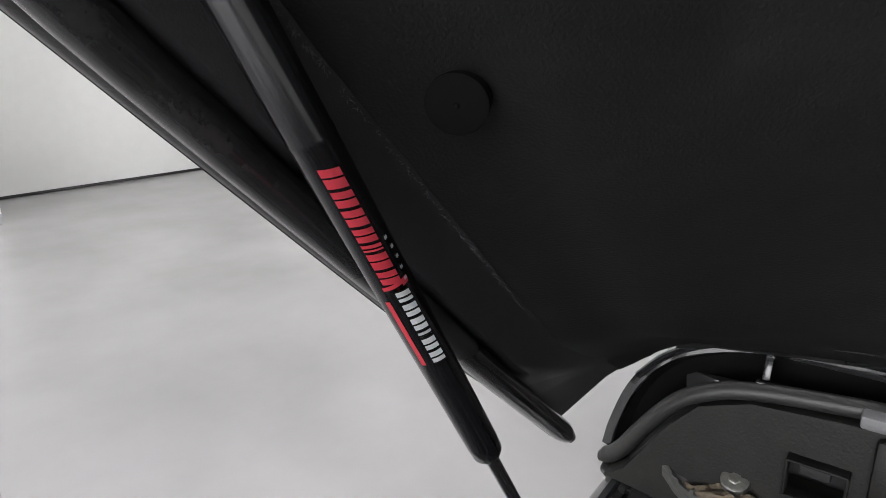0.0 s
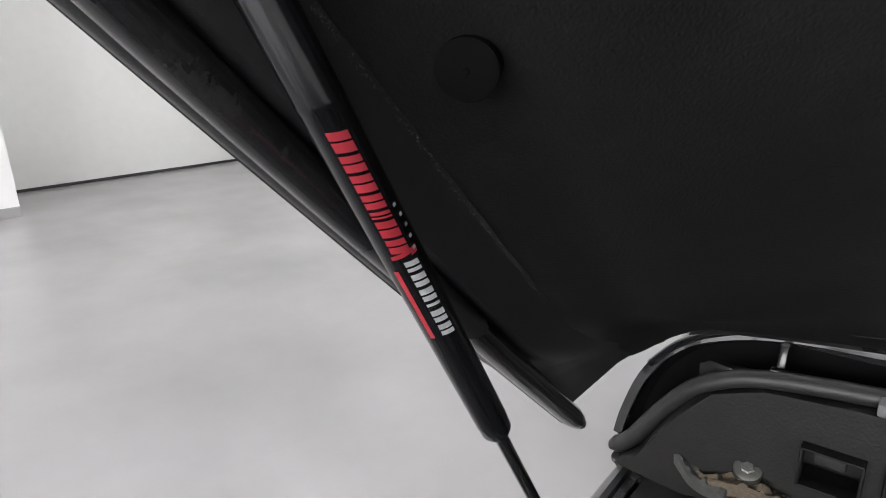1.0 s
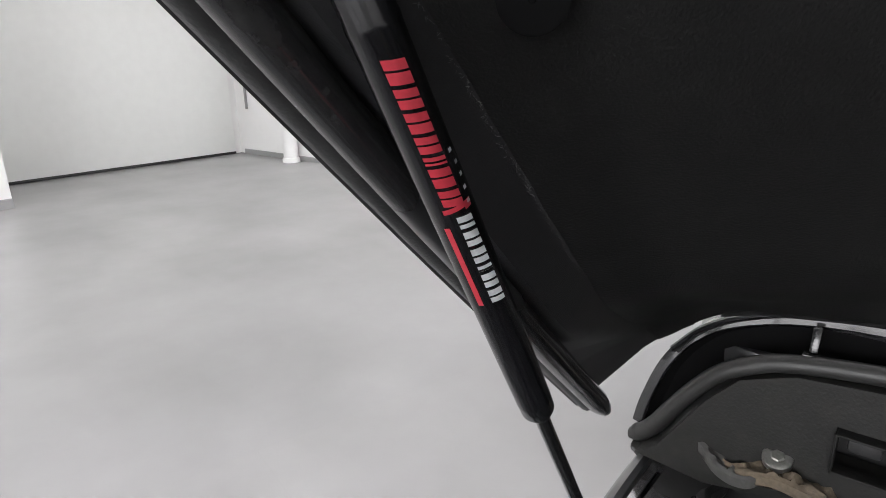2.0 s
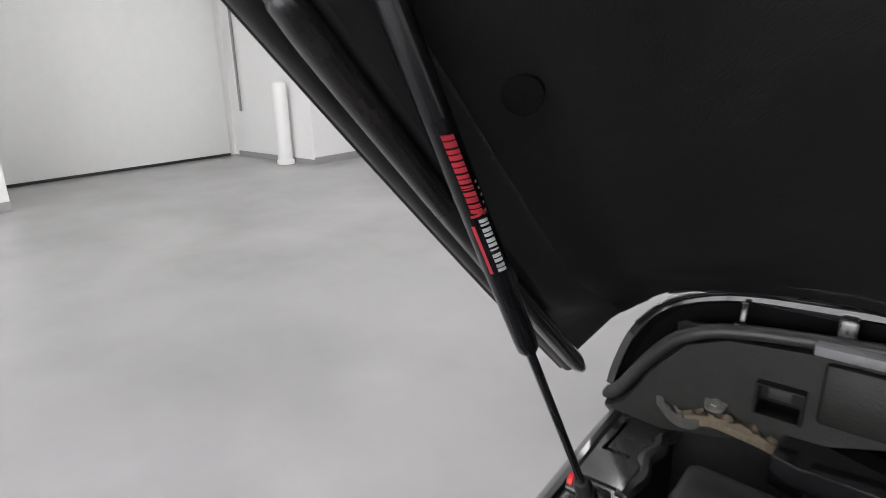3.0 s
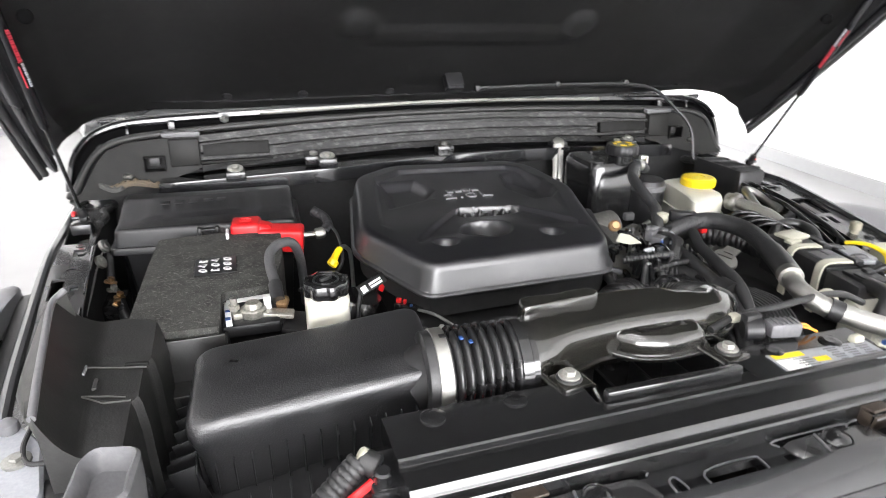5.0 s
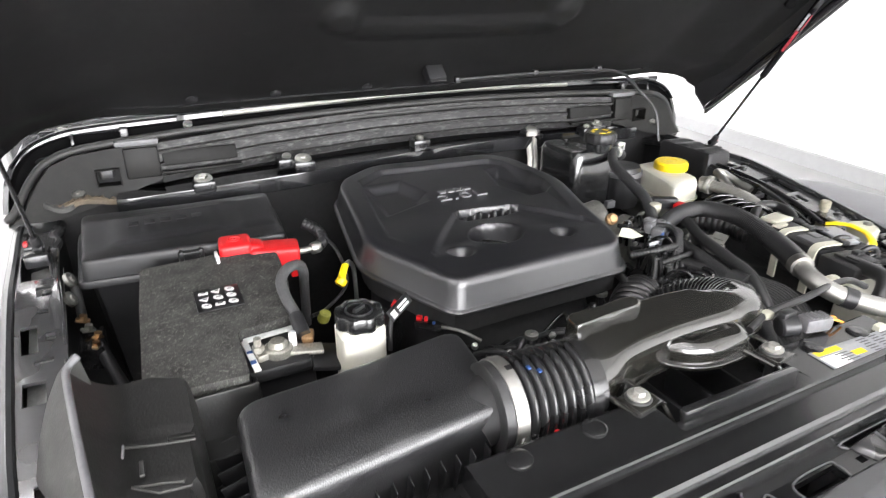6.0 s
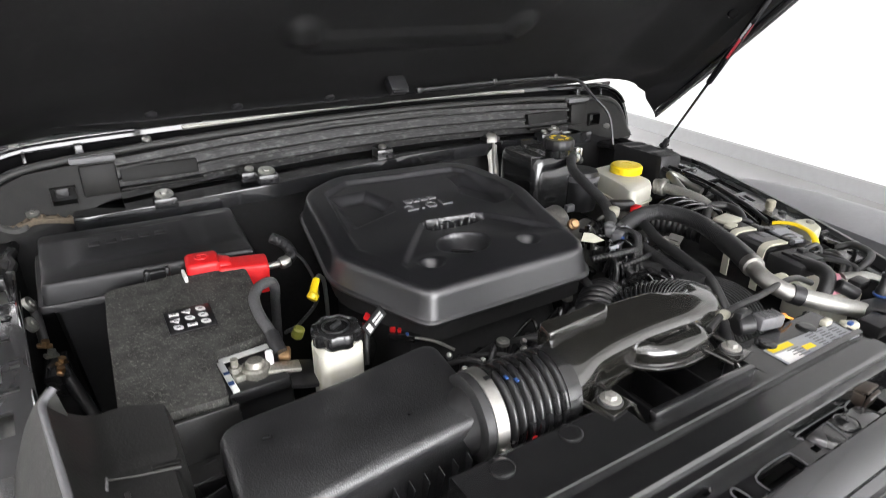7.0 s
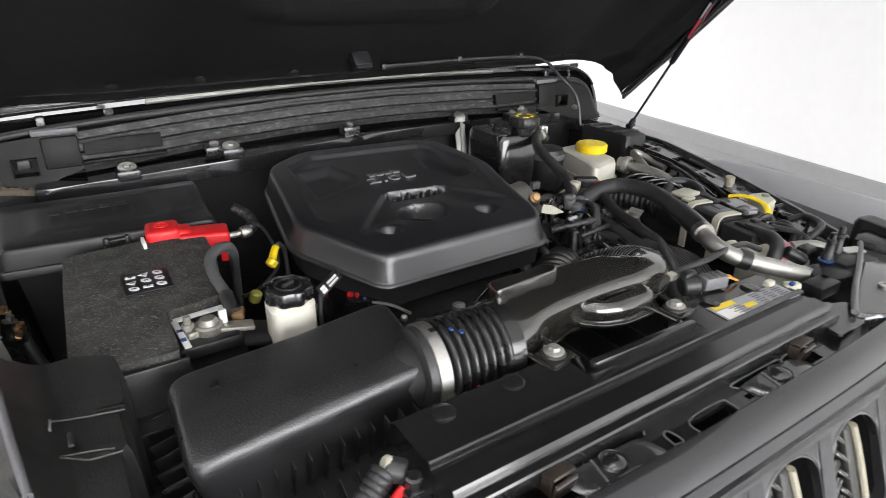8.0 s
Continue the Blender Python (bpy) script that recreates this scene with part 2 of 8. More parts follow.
def moved(bm, m):
    bmesh.ops.transform(bm, matrix=m, verts=bm.verts)
    return bm


def mirrored(bm):
    bmesh.ops.transform(bm, matrix=Matrix.Diagonal((-1, 1, 1, 1)), verts=bm.verts)
    return bm


def box(c, s, bev=0.002, rot=(0, 0, 0), seg=2):
    bm = bmesh.new()
    bmesh.ops.create_cube(bm, size=1)
    bmesh.ops.scale(bm, vec=s, verts=bm.verts)
    if bev > 0:
        bmesh.ops.bevel(bm, geom=list(bm.edges), offset=min(bev, min(s) * 0.45), segments=seg, profile=0.5, affect="EDGES")
    return moved(bm, pose(*c, *rot))


def frame_of(axis):
    z = V(axis).normalized()
    x = z.orthogonal().normalized()
    return x, z.cross(x), z


def lathe(profile, origin, axis=(0, 0, 1), seg=28, wobble=None):
    """profile: (radius, height) from bottom to top along the axis. wobble(angle) scales the radius."""
    x, y, z = frame_of(axis)
    o = V(origin)
    vs, fs = [], []
    for r, h in profile:
        for i in range(seg):
            a = 2 * math.pi * i / seg
            k = r * (wobble(a) if wobble else 1)
            vs.append(o + z * h + x * (k * math.cos(a)) + y * (k * math.sin(a)))
    n = len(profile)
    for j in range(n - 1):
        for i in range(seg):
            k = (i + 1) % seg
            fs.append((j * seg + i, j * seg + k, (j + 1) * seg + k, (j + 1) * seg + i))
    fs.append(tuple(range(seg)))
    fs.append(tuple(range((n - 1) * seg, n * seg)))
    return raw(vs, fs)


def cyl(p0, p1, r, r1=None, seg=20, bev=0.0):
    d = V(p1) - V(p0)
    r1 = r if r1 is None else r1
    h = d.length
    b = min(bev, r * 0.5, h * 0.4)
    prof = [(r - b, 0), (r, b), (r1, h - b), (r1 - b, h)] if b > 0 else [(r, 0), (r1, h)]
    return lathe(prof, p0, d, seg)


def curve(points, steps=8):
    """A smooth line through the points."""
    p = [V(q) for q in points]
    p = [p[0] * 2 - p[1]] + p + [p[-1] * 2 - p[-2]]
    out = []
    for i in range(1, len(p) - 2):
        a, b, c, d = p[i - 1:i + 3]
        for k in range(steps):
            t = k / steps
            out.append(0.5 * ((2 * b) + (c - a) * t + (2 * a - 5 * b + 4 * c - d) * t * t + (3 * b - a - 3 * c + d) * t ** 3))
    out.append(p[-2])
    return out


def tube(points, r, seg=12, steps=8, rib=0.0, pitch=0.01, smooth=True, squash=1.0):
    """A hose along the points. rib: the depth of its corrugations, one each pitch metres."""
    line = curve(points, steps) if smooth else [V(q) for q in points]
    if rib > 0:
        dense, dist = [], [0.0]
        for a, b in zip(line, line[1:]):
            dist.append(dist[-1] + (b - a).length)
        total = dist[-1]
        n = max(8, int(round(total / pitch)) * 6)
        j = 0
        for i in range(n + 1):
            s = total * i / n
            while j < len(dist) - 2 and dist[j + 1] < s:
                j += 1
            t = (s - dist[j]) / max(1e-6, dist[j + 1] - dist[j])
            dense.append(line[j].lerp(line[j + 1], min(1, t)))
        line = dense
    vs, fs = [], []
    side = None
    for i, q in enumerate(line):
        d = (line[min(i + 1, len(line) - 1)] - line[max(i - 1, 0)]).normalized()
        if side is None:
            side = d.orthogonal().normalized() if abs(d.z) > 0.9 else d.cross(V((0, 0, 1))).normalized()
        side = (side - d * side.dot(d)).normalized()
        up = side.cross(d)
        k = (r(i / (len(line) - 1)) if callable(r) else r) - (rib * (1 - abs(math.sin(math.pi * i / 6)) ** 0.8) if rib > 0 else 0)
        for a in range(seg):
            w = 2 * math.pi * a / seg
            vs.append(q + side * (k * math.cos(w)) + up * (k * squash * math.sin(w)))
    for j in range(len(line) - 1):
        for a in range(seg):
            k = (a + 1) % seg
            fs.append((j * seg + a, j * seg + k, (j + 1) * seg + k, (j + 1) * seg + a))
    fs.append(tuple(range(seg)))
    fs.append(tuple(range(len(vs) - seg, len(vs))))
    return raw(vs, fs)


def rounded(poly, r=0.02, seg=5):
    """A plan outline with its corners rounded."""
    out = []
    n = len(poly)
    for i in range(n):
        a, b, c = V(poly[i - 1]), V(poly[i]), V(poly[(i + 1) % n])
        u, w = (a - b), (c - b)
        k = min(r, u.length * 0.45, w.length * 0.45)
        p, q = b + u.normalized() * k, b + w.normalized() * k
        for j in range(seg + 1):
            t = j / seg
            out.append(p * (1 - t) ** 2 + b * (2 * t * (1 - t)) + q * t * t)
    return out


def resample(poly, n):
    pts = [V(p) for p in poly] + [V(poly[0])]
    dist = [0.0]
    for a, b in zip(pts, pts[1:]):
        dist.append(dist[-1] + (b - a).length)
    out, j = [], 0
    for i in range(n):
        s = dist[-1] * i / n
        while dist[j + 1] < s:
            j += 1
        out.append(pts[j].lerp(pts[j + 1], (s - dist[j]) / max(1e-9, dist[j + 1] - dist[j])))
    return out


def moulded(outline, top, profile, relief=None, n=96, rings=14, corner=0.02, floor=True):
    """A moulded shell over a plan outline. top(x, y): its height. profile: (inset, drop) from the lowest rim to the
    edge of the flat. relief(x, y): added height on the flat."""
    pts = resample(rounded([V((*p, 0)) for p in outline], corner), n)
    mid = sum(pts, V((0, 0, 0))) / n
    vs, fs = [], []
    rows = 0
    for inset, drop in profile:
        for p in pts:
            d = mid - p
            q = p + d.normalized() * inset
            vs.append((q.x, q.y, top(q.x, q.y) - drop))
        rows += 1
    last = profile[-1][0]
    for k in range(1, rings):
        t = k / rings
        for p in pts:
            d = mid - p
            q = p + d.normalized() * last
            q = q.lerp(mid, t)
            vs.append((q.x, q.y, top(q.x, q.y) - profile[-1][1] + (relief(q.x, q.y) if relief else 0)))
        rows += 1
    for j in range(rows - 1):
        for i in range(n):
            k = (i + 1) % n
            fs.append((j * n + i, j * n + k, (j + 1) * n + k, (j + 1) * n + i))
    vs.append((mid.x, mid.y, top(mid.x, mid.y) - profile[-1][1] + (relief(mid.x, mid.y) if relief else 0)))
    c = len(vs) - 1
    fs += [((rows - 1) * n + i, (rows - 1) * n + (i + 1) % n, c) for i in range(n)]
    if floor:
        fs.append(tuple(range(n)))
    return raw(vs, fs)


def ring(R, r, p, axis=(0, 0, 1), seg=28, n=8):
    """A round ring of thickness 2r."""
    x, y, z = frame_of(axis)
    vs = [V(p) + (x * math.cos(a) + y * math.sin(a)) * (R + r * math.cos(b)) + z * (r * math.sin(b)) for a in [2 * math.pi * i / seg for i in range(seg)] for b in [2 * math.pi * k / n for k in range(n)]]
    return raw(vs, [(i * n + k, i * n + (k + 1) % n, ((i + 1) % seg) * n + (k + 1) % n, ((i + 1) % seg) * n + k) for i in range(seg) for k in range(n)])


def edge_distance(poly, x, y):
    """The distance from a plan point to the nearest side of an outline or line."""
    best = 9.0
    for (ax, ay), (bx, by) in poly:
        dx, dy = bx - ax, by - ay
        t = max(0.0, min(1.0, ((x - ax) * dx + (y - ay) * dy) / (dx * dx + dy * dy)))
        best = min(best, math.hypot(x - ax - t * dx, y - ay - t * dy))
    return best


def sides(poly, closed=True):
    return list(zip(poly, poly[1:] + poly[:1])) if closed else list(zip(poly, poly[1:]))


def inside(poly, x, y):
    c = False
    for (ax, ay), (bx, by) in sides(poly):
        if (ay > y) != (by > y) and x < (bx - ax) * (y - ay) / (by - ay) + ax:
            c = not c
    return c


def pit(poly, x, y, soft):
    """1 well inside an outline, 0 outside, with an even slope of the width soft inside its edge."""
    return smooth01(0, soft, edge_distance(sides(poly), x, y)) if inside(poly, x, y) else 0.0


def slab(outline, z0, z1, corner=0.008, bev=0.003):
    """A plate with rounded plan corners and eased edges."""
    d = z1 - z0
    return moulded(outline, lambda x, y: z1, [(bev, d), (0, d - min(bev, d * .4)), (0, min(bev, d * .4)), (bev, 0)], None, 48, 2, corner)


def smooth01(a, b, x):
    t = max(0.0, min(1.0, (x - a) / (b - a)))
    return t * t * (3 - 2 * t)


def bolt(name, parent, p, r=0.012, axis=(0, 0, 1), mat=None, label=""):
    """A flanged hexagon bolt."""
    a = V(axis).normalized()
    p = V(p)
    w = lathe([(r, -0.004), (r, 0.0015), (r * .8, 0.0025)], p, a, 20)
    h = lathe([(r * .5, 0.002), (r * .5, r * .34), (r * .42, r * .42)], p, a, 6)
    return part(name, join(w, h), mat or ZINC, parent, label)


def holed_plate(x0, x1, y0, y1, z0, z1, holes):
    """A plate with real rectangular holes (x0, x1, y0, y1)."""
    xs = sorted({x0, x1, *[h[0] for h in holes], *[h[1] for h in holes]})
    ys = sorted({y0, y1, *[h[2] for h in holes], *[h[3] for h in holes]})
    full = lambda i, j: 0 <= i < len(xs) - 1 and 0 <= j < len(ys) - 1 and not any(h[0] <= (xs[i] + xs[i + 1]) / 2 <= h[1] and h[2] <= (ys[j] + ys[j + 1]) / 2 <= h[3] for h in holes)
    vs, fs = [], []

    def quad(*p):
        n = len(vs)
        vs.extend(p)
        fs.append((n, n + 1, n + 2, n + 3))
    for i in range(len(xs) - 1):
        for j in range(len(ys) - 1):
            if not full(i, j):
                continue
            a, b, c, d = xs[i], xs[i + 1], ys[j], ys[j + 1]
            quad((a, c, z1), (b, c, z1), (b, d, z1), (a, d, z1))
            quad((a, c, z0), (b, c, z0), (b, d, z0), (a, d, z0))
            for di, dj, p, q in ((-1, 0, (a, c), (a, d)), (1, 0, (b, c), (b, d)), (0, -1, (a, c), (b, c)), (0, 1, (a, d), (b, d))):
                if not full(i + di, j + dj):
                    quad((*p, z0), (*q, z0), (*q, z1), (*p, z1))
    bm = raw(vs, fs)
    bmesh.ops.remove_doubles(bm, verts=bm.verts, dist=0.0001)
    return bm


# ---- the room ----
CEIL = 4.2


def wall(name, a, b, z0, z1, thick, mat, label):
    """An upright wall slab from plan point a to b; its inner face on the line, its body to the right of a to b."""
    a, b = V((*a, 0)), V((*b, 0))
    d = (b - a).normalized()
    o = V((d.y, -d.x, 0)) * thick
    vs = [(*p.xy, z) for z in (z0, z1) for p in (a, b, b + o, a + o)]
    bm = raw(vs, [(0, 1, 2, 3), (4, 5, 6, 7), (0, 1, 5, 4), (1, 2, 6, 5), (2, 3, 7, 6), (3, 0, 4, 7)])
    return solo(name, bm, mat, label, "wall", kind="structure")


ROOM = [(-7.84, -6.5), (-9.4, 5.0), (-7.4, 5.0), (-7.4, 6.75), (4.94, 6.75), (3.35, -6.5)]
solo("floor", box((-2.2, 0.1, -0.05), (14.8, 13.6, 0.1), 0), FLOOR, "polished grey stone-look floor with clouded tone and soft reflections", "floor", kind="structure")
solo("ceiling", box((-2.2, 0.1, CEIL + 0.05), (14.8, 13.6, 0.1), 0), WALL, "plain white painted ceiling of the garage", "ceiling", kind="structure")
wall("wall_west_1", ROOM[1], (-9.4, 1.21), 0, CEIL, 0.15, WALL, "white painted garage wall holding a wide panel door")
wall("wall_west_2", (-7.84, 1.364), ROOM[0], 0, CEIL, 0.15, WALL, "white wall that stands forward of the panel door")
wall("wall_jamb", (-9.4, 1.364), (-7.99, 1.364), 0, CEIL, 0.15, WALL, "white side wall of the door recess")
wall("wall_pier_front", (-7.55, 5.0), ROOM[1], 0, CEIL, 0.15, WALL, "short white wall face beside the wide panel door")
wall("wall_pier_side", ROOM[3], ROOM[2], 0, CEIL, 0.15, WALL, "white side of the wall pier by the back wall")
# rear doorway: unseen opening, added to brighten the east wall and floor
wall("wall_north_1", (0.6, 6.75), ROOM[3], 0, CEIL, 0.15, WALL, "white back wall above storage bins and a shelf")
wall("wall_north_2", ROOM[4], (4.4, 6.75), 0, CEIL, 0.15, WALL, "narrow white wall beside the added, unseen rear doorway")
wall("wall_north_3", (4.4, 6.75), (0.6, 6.75), 2.0, CEIL, 0.15, WALL, "white wall above the added, unseen rear doorway")
wall("wall_east", ROOM[5], ROOM[4], 0, CEIL, 0.15, WALL, "brightly lit white wall with a grey skirting band")
# the south wall is pierced by the open garage doorway that lets the daylight in
wall("wall_south_1", ROOM[0], (-3.6, -6.5), 0, CEIL, 0.15, WALL, "plain white wall beside the open garage doorway")
wall("wall_south_2", (2.9, -6.5), ROOM[5], 0, CEIL, 0.15, WALL, "plain white wall on the other side of the doorway")
wall("wall_south_3", (-3.6, -6.5), (2.9, -6.5), 3.7, CEIL, 0.15, WALL, "white wall above the open garage doorway")
solo("ground", box((0, 0, -0.16), (160, 160, 0.1), 0), BASE, "plain grey forecourt outside the doorways", "ground", kind="structure")


def skirting(name, a, b, h=0.13, t=0.015):
    a, b = V((*a, 0)), V((*b, 0))
    d = (b - a).normalized()
    o = V((-d.y, d.x, 0)) * t
    prof = [(0, 0.0), (1, 0.0), (1, h - 0.01), (0.4, h), (0, h)]
    vs = [tuple(p + o * k + V((0, 0, z))) for p in (a, b) for k, z in prof]
    n = len(prof)
    fs = [(i, (i + 1) % n, n + (i + 1) % n, n + i) for i in range(n)] + [tuple(range(n)), tuple(range(n, 2 * n))]
    solo(name, raw(vs, fs), BASE, "grey skirting board along the foot of the wall", "baseboard", kind="structure")


skirting("baseboard_east", (3.35, -6.5), (4.94, 6.75), 0.125)
skirting("baseboard_north", (0.6, 6.75), (-7.38, 6.75), 0.08)
skirting("baseboard_pier", (-7.4, 6.7), (-7.4, 5.0), 0.10)
skirting("baseboard_west", (-7.84, 1.364), (-7.84, -6.5), 0.10)
# the stretch from bollard to door stands for shade along the floor
skirting("baseboard_front", (-7.4, 5.0), (-9.28, 5.0), 0.07)

# the wide panel door in the west wall
door = thing("door_1", (-9.36, 2.0, 0), "wide white panel door standing closed in the wall", "door", kind="structure")
part("door_leaf", box((-9.355, 3.115, 1.62), (0.06, 3.48, 3.16), 0.006), DOORPAINT, door)
# dark strip in place of the shaded gap under the door
part("door_gap_strip", box((-9.35, 3.115, 0.021), (0.05, 3.48, 0.036), 0.004), RUBBER, door, "dark strip that stands for the gap under the door")
part("guide_rail", box((-9.08, 4.975, 1.95), (0.035, 0.03, 2.5), 0.004), BASE, door, "grey guide rail at the door's edge")


def bollard(x, y):
    t = thing("bollard", (x, y, 0), "round white safety post standing on the floor by the panel door", "bollard")
    part("post", lathe([(0.105, 0.02), (0.105, 1.1), (0.09, 1.14), (0.05, 1.16)], (x, y, 0)), WALL, t)
    part("foot_ring", lathe([(0.125, 0), (0.125, 0.05), (0.11, 0.07)], (x, y, 0)), WALL, t)


bollard(-7.86, 4.84)


def wall_plate(p, n, label, mat, knob=None):
    t = thing("wall_switch", p, label, "switch")
    o = V(p)
    s = (0.09, 0.012, 0.13) if abs(n[1]) > 0.5 else (0.012, 0.09, 0.13)
    part("plate", box(tuple(o + V(n) * 0.006), s, 0.003), mat, t)
    part("button", box(tuple(o + V(n) * 0.016), (s[0] * .5 if s[0] > .05 else .012, s[1] * .5 if s[1] > .05 else .012, 0.06), 0.003), knob or BLACK, t)


wall_plate((-7.72, 5.0, 1.33), (0, -1, 0), "dark switch box on the white wall", BASE)
wall_plate((-7.4, 5.95, 1.22), (1, 0, 0), "small pale switch on the white wall", GREYPL, GREYPL)
wall_plate((-4.30, 6.75, 0.98), (0, -1, 0), "small pale socket on the white wall", GREYPL, GREYPL)

# bins, drawer cart and shelf by the back wall
black_bin = thing("storage_bin", (-7.02, 6.32, 0), "black plastic floor bin with a red tool on top", "bin")
part("body", moulded([(-7.22, 6.15), (-6.82, 6.15), (-6.82, 6.5), (-7.22, 6.5)], lambda x, y: 0.38, [(0.02, 0.38), (0.0, 0.06), (-0.012, 0.05), (-0.012, 0.0), (0.01, 0.0)], lambda x, y: -0.02, 32, 3, 0.03), BLACK, black_bin)
part("red_tool", join(box((-7.05, 6.3, 0.42), (0.12, 0.05, 0.04), 0.01), cyl((-7.02, 6.3, 0.43), (-7.02, 6.3, 0.52), 0.015)), RED, black_bin, "small red tool")

cart = thing("drawer_cart", (-6.33, 6.4, 0), "white plastic drawer cart loaded with coloured bottles", "cart")
part("cart_frame", join(*[box((x, y, 0.42), (0.03, 0.03, 0.82), 0.005) for x in (-6.66, -6.0) for y in (6.2, 6.62)], box((-6.33, 6.41, 0.84), (0.72, 0.46, 0.03), 0.01), box((-6.33, 6.41, 0.46), (0.7, 0.44, 0.02), 0.005), box((-6.33, 6.41, 0.06), (0.7, 0.44, 0.03), 0.005)), STICK, cart)
for z, h in ((0.25, 0.3), (0.64, 0.3)):
    part("drawer", box((-6.33, 6.4, z), (0.62, 0.42, h), 0.02), PALEBIN, cart)
part("yellow_label", box((-6.28, 6.185, 0.2), (0.12, 0.006, 0.12), 0.002), YELLOW, cart)
part("green_label", box((-6.45, 6.185, 0.62), (0.16, 0.006, 0.12), 0.002), OLIVE, cart)


def bottle(p, r, h, mat, cap, label):
    t = thing("bottle", p, label, "bottle", "bottles by the back wall")
    part("body", lathe([(r * .92, 0), (r, r * .1), (r, h * .62), (r * .4, h * .8), (r * .35, h * .86)], p, seg=18), mat, t)
    part("cap", lathe([(r * .42, h * .85), (r * .42, h), (r * .36, h * 1.01)], p, seg=14), cap, t)


for x, r, h, m, c, lab in ((-6.55, 0.05, 0.2, BLUE, STICK, "blue spray bottle standing on the drawer cart"),
                           (-6.42, 0.06, 0.17, YELLOW, BLACK, "yellow bottle standing on the drawer cart"),
                           (-6.3, 0.06, 0.24, YELLOW, BLUE, "yellow jug with a blue cap on the drawer cart"),
                           (-6.16, 0.07, 0.28, BLUE, BLUE, "large blue bottle standing on the drawer cart")):
    bottle((x, 6.42, 0.856), r, h, m, c, lab)

tote = thing("storage_tote", (-5.62, 6.4, 0), "grey plastic tote on the floor under a heap of dark bags", "tote")
part("body", moulded([(-5.92, 6.2), (-5.32, 6.2), (-5.32, 6.6), (-5.92, 6.6)], lambda x, y: 0.24, [(0.03, 0.24), (0.0, 0.05), (-0.012, 0.04), (-0.012, 0.0), (0.012, 0.0)], None, 32, 3, 0.04), GREYPL, tote)
bag = solo("dark_bag", moulded([(-6.0, 6.24), (-5.4, 6.22), (-5.42, 6.56), (-5.95, 6.58)], lambda x, y: 0.42, [(0.03, 0.175), (0, 0.12), (0.04, 0.03), (0.08, 0)], lambda x, y: 0.05 * math.sin(23 * x) * math.cos(17 * y), 40, 8, 0.1), RUBBER, "crumpled dark bag lying on a grey tote", "bag")

shelf = thing("wall_shelf", (-5.9, 6.66, 1.2), "dark wall shelf on metal brackets holding small bottles", "shelf")
part("board", box((-5.88, 6.6, 1.23), (1.95, 0.28, 0.03), 0.004), STEELBLACK, shelf)
for x in (-6.5, -5.95, -5.45, -5.05):
    part("bracket", join(box((x, 6.735, 1.08), (0.03, 0.02, 0.26), 0.002), box((x, 6.6, 1.205), (0.03, 0.26, 0.015), 0.002), cyl((x, 6.73, 0.98), (x, 6.52, 1.2), 0.008, seg=8)), GREYPL, shelf)
for x, r, h, m, c, lab in ((-6.75, 0.04, 0.14, OLIVE, OLIVE, "green bottle standing on the wall shelf"), (-6.4, 0.05, 0.12, BROWN, STICK, "tan jar standing on the wall shelf"),
                           (-5.95, 0.05, 0.1, YELLOW, YELLOW, "yellow tub standing on the wall shelf"), (-5.75, 0.05, 0.13, CREAM, STICK, "cream bottle standing on the wall shelf"),
                           (-5.35, 0.06, 0.18, BLUE, STICK, "blue bottle standing on the wall shelf"), (-5.15, 0.05, 0.11, STICK, STICK, "white tub standing on the wall shelf")):
    bottle((x, 6.6, 1.246), r, h, m, c, lab)

poster = thing("framed_poster", (-5.75, 6.74, 1.4), "framed pale poster with grey blocks leaning above the shelf", "poster")
part("frame", join(box((-5.75, 6.735, 1.41), (0.72, 0.025, 0.02), 0.003), box((-5.75, 6.735, 1.82), (0.72, 0.025, 0.02), 0.003), box((-6.1, 6.735, 1.615), (0.02, 0.025, 0.43), 0.003), box((-5.4, 6.735, 1.615), (0.02, 0.025, 0.43), 0.003)), GREYPL, poster)
part("sheet", box((-5.75, 6.739, 1.615), (0.68, 0.01, 0.39), 0), STICK, poster)
for x, z, w, h in ((-5.9, 1.66, 0.14, 0.2), (-5.6, 1.7, 0.22, 0.05), (-5.6, 1.58, 0.22, 0.08)):
    part("printed_block", box((x, 6.732, z), (w, 0.004, h), 0), GREYPL, poster)


# ceiling lamps: long white panels
def ceiling_lamp(x, y, lx, ly):
    t = thing("ceiling_light", (x, y, CEIL), "long white ceiling light panel, switched on", "ceiling light", "ceiling lights")
    part("frame", box((x, y, CEIL - 0.02), (lx + 0.06, ly + 0.06, 0.038), 0.004), STICK, t)
    part("diffuser", box((x, y, CEIL - 0.046), (lx, ly, 0.012), 0.002), LAMP, t)


for x in (-6.5, -3.9, -0.9):
    for y in (-4.7, -2.9, -1.45, 1.6, 3.6, 5.6):
        ceiling_lamp(x, y, 2.4, 0.16)



# ---- the car: shell, hood, cowl, fenders, grille ----
car = thing("car", (0, 0, 0), "dark grey off-road car with its hood propped open", "car")

HA = radians(43.2)
HO, HU, HN = V((0, -0.055, 1.112)), V((0, -math.cos(HA), math.sin(HA))), V((0, math.sin(HA), math.cos(HA)))


def hp(x, u, n):
    """A place on the raised hood: across, forward along it, and out of its plane."""
    return V((x, 0, 0)) + HO + HU * u + HN * n


def hw(u):
    return 0.742 - 0.01 * u - 0.085 * u * u


def rear(s):
    """The hood's rear edge across its half width, s from 0 to 1."""
    return 0.064 - 0.016 * smooth01(0.8, 0.93, s) - 0.046 * smooth01(0.965, 1.0, s)


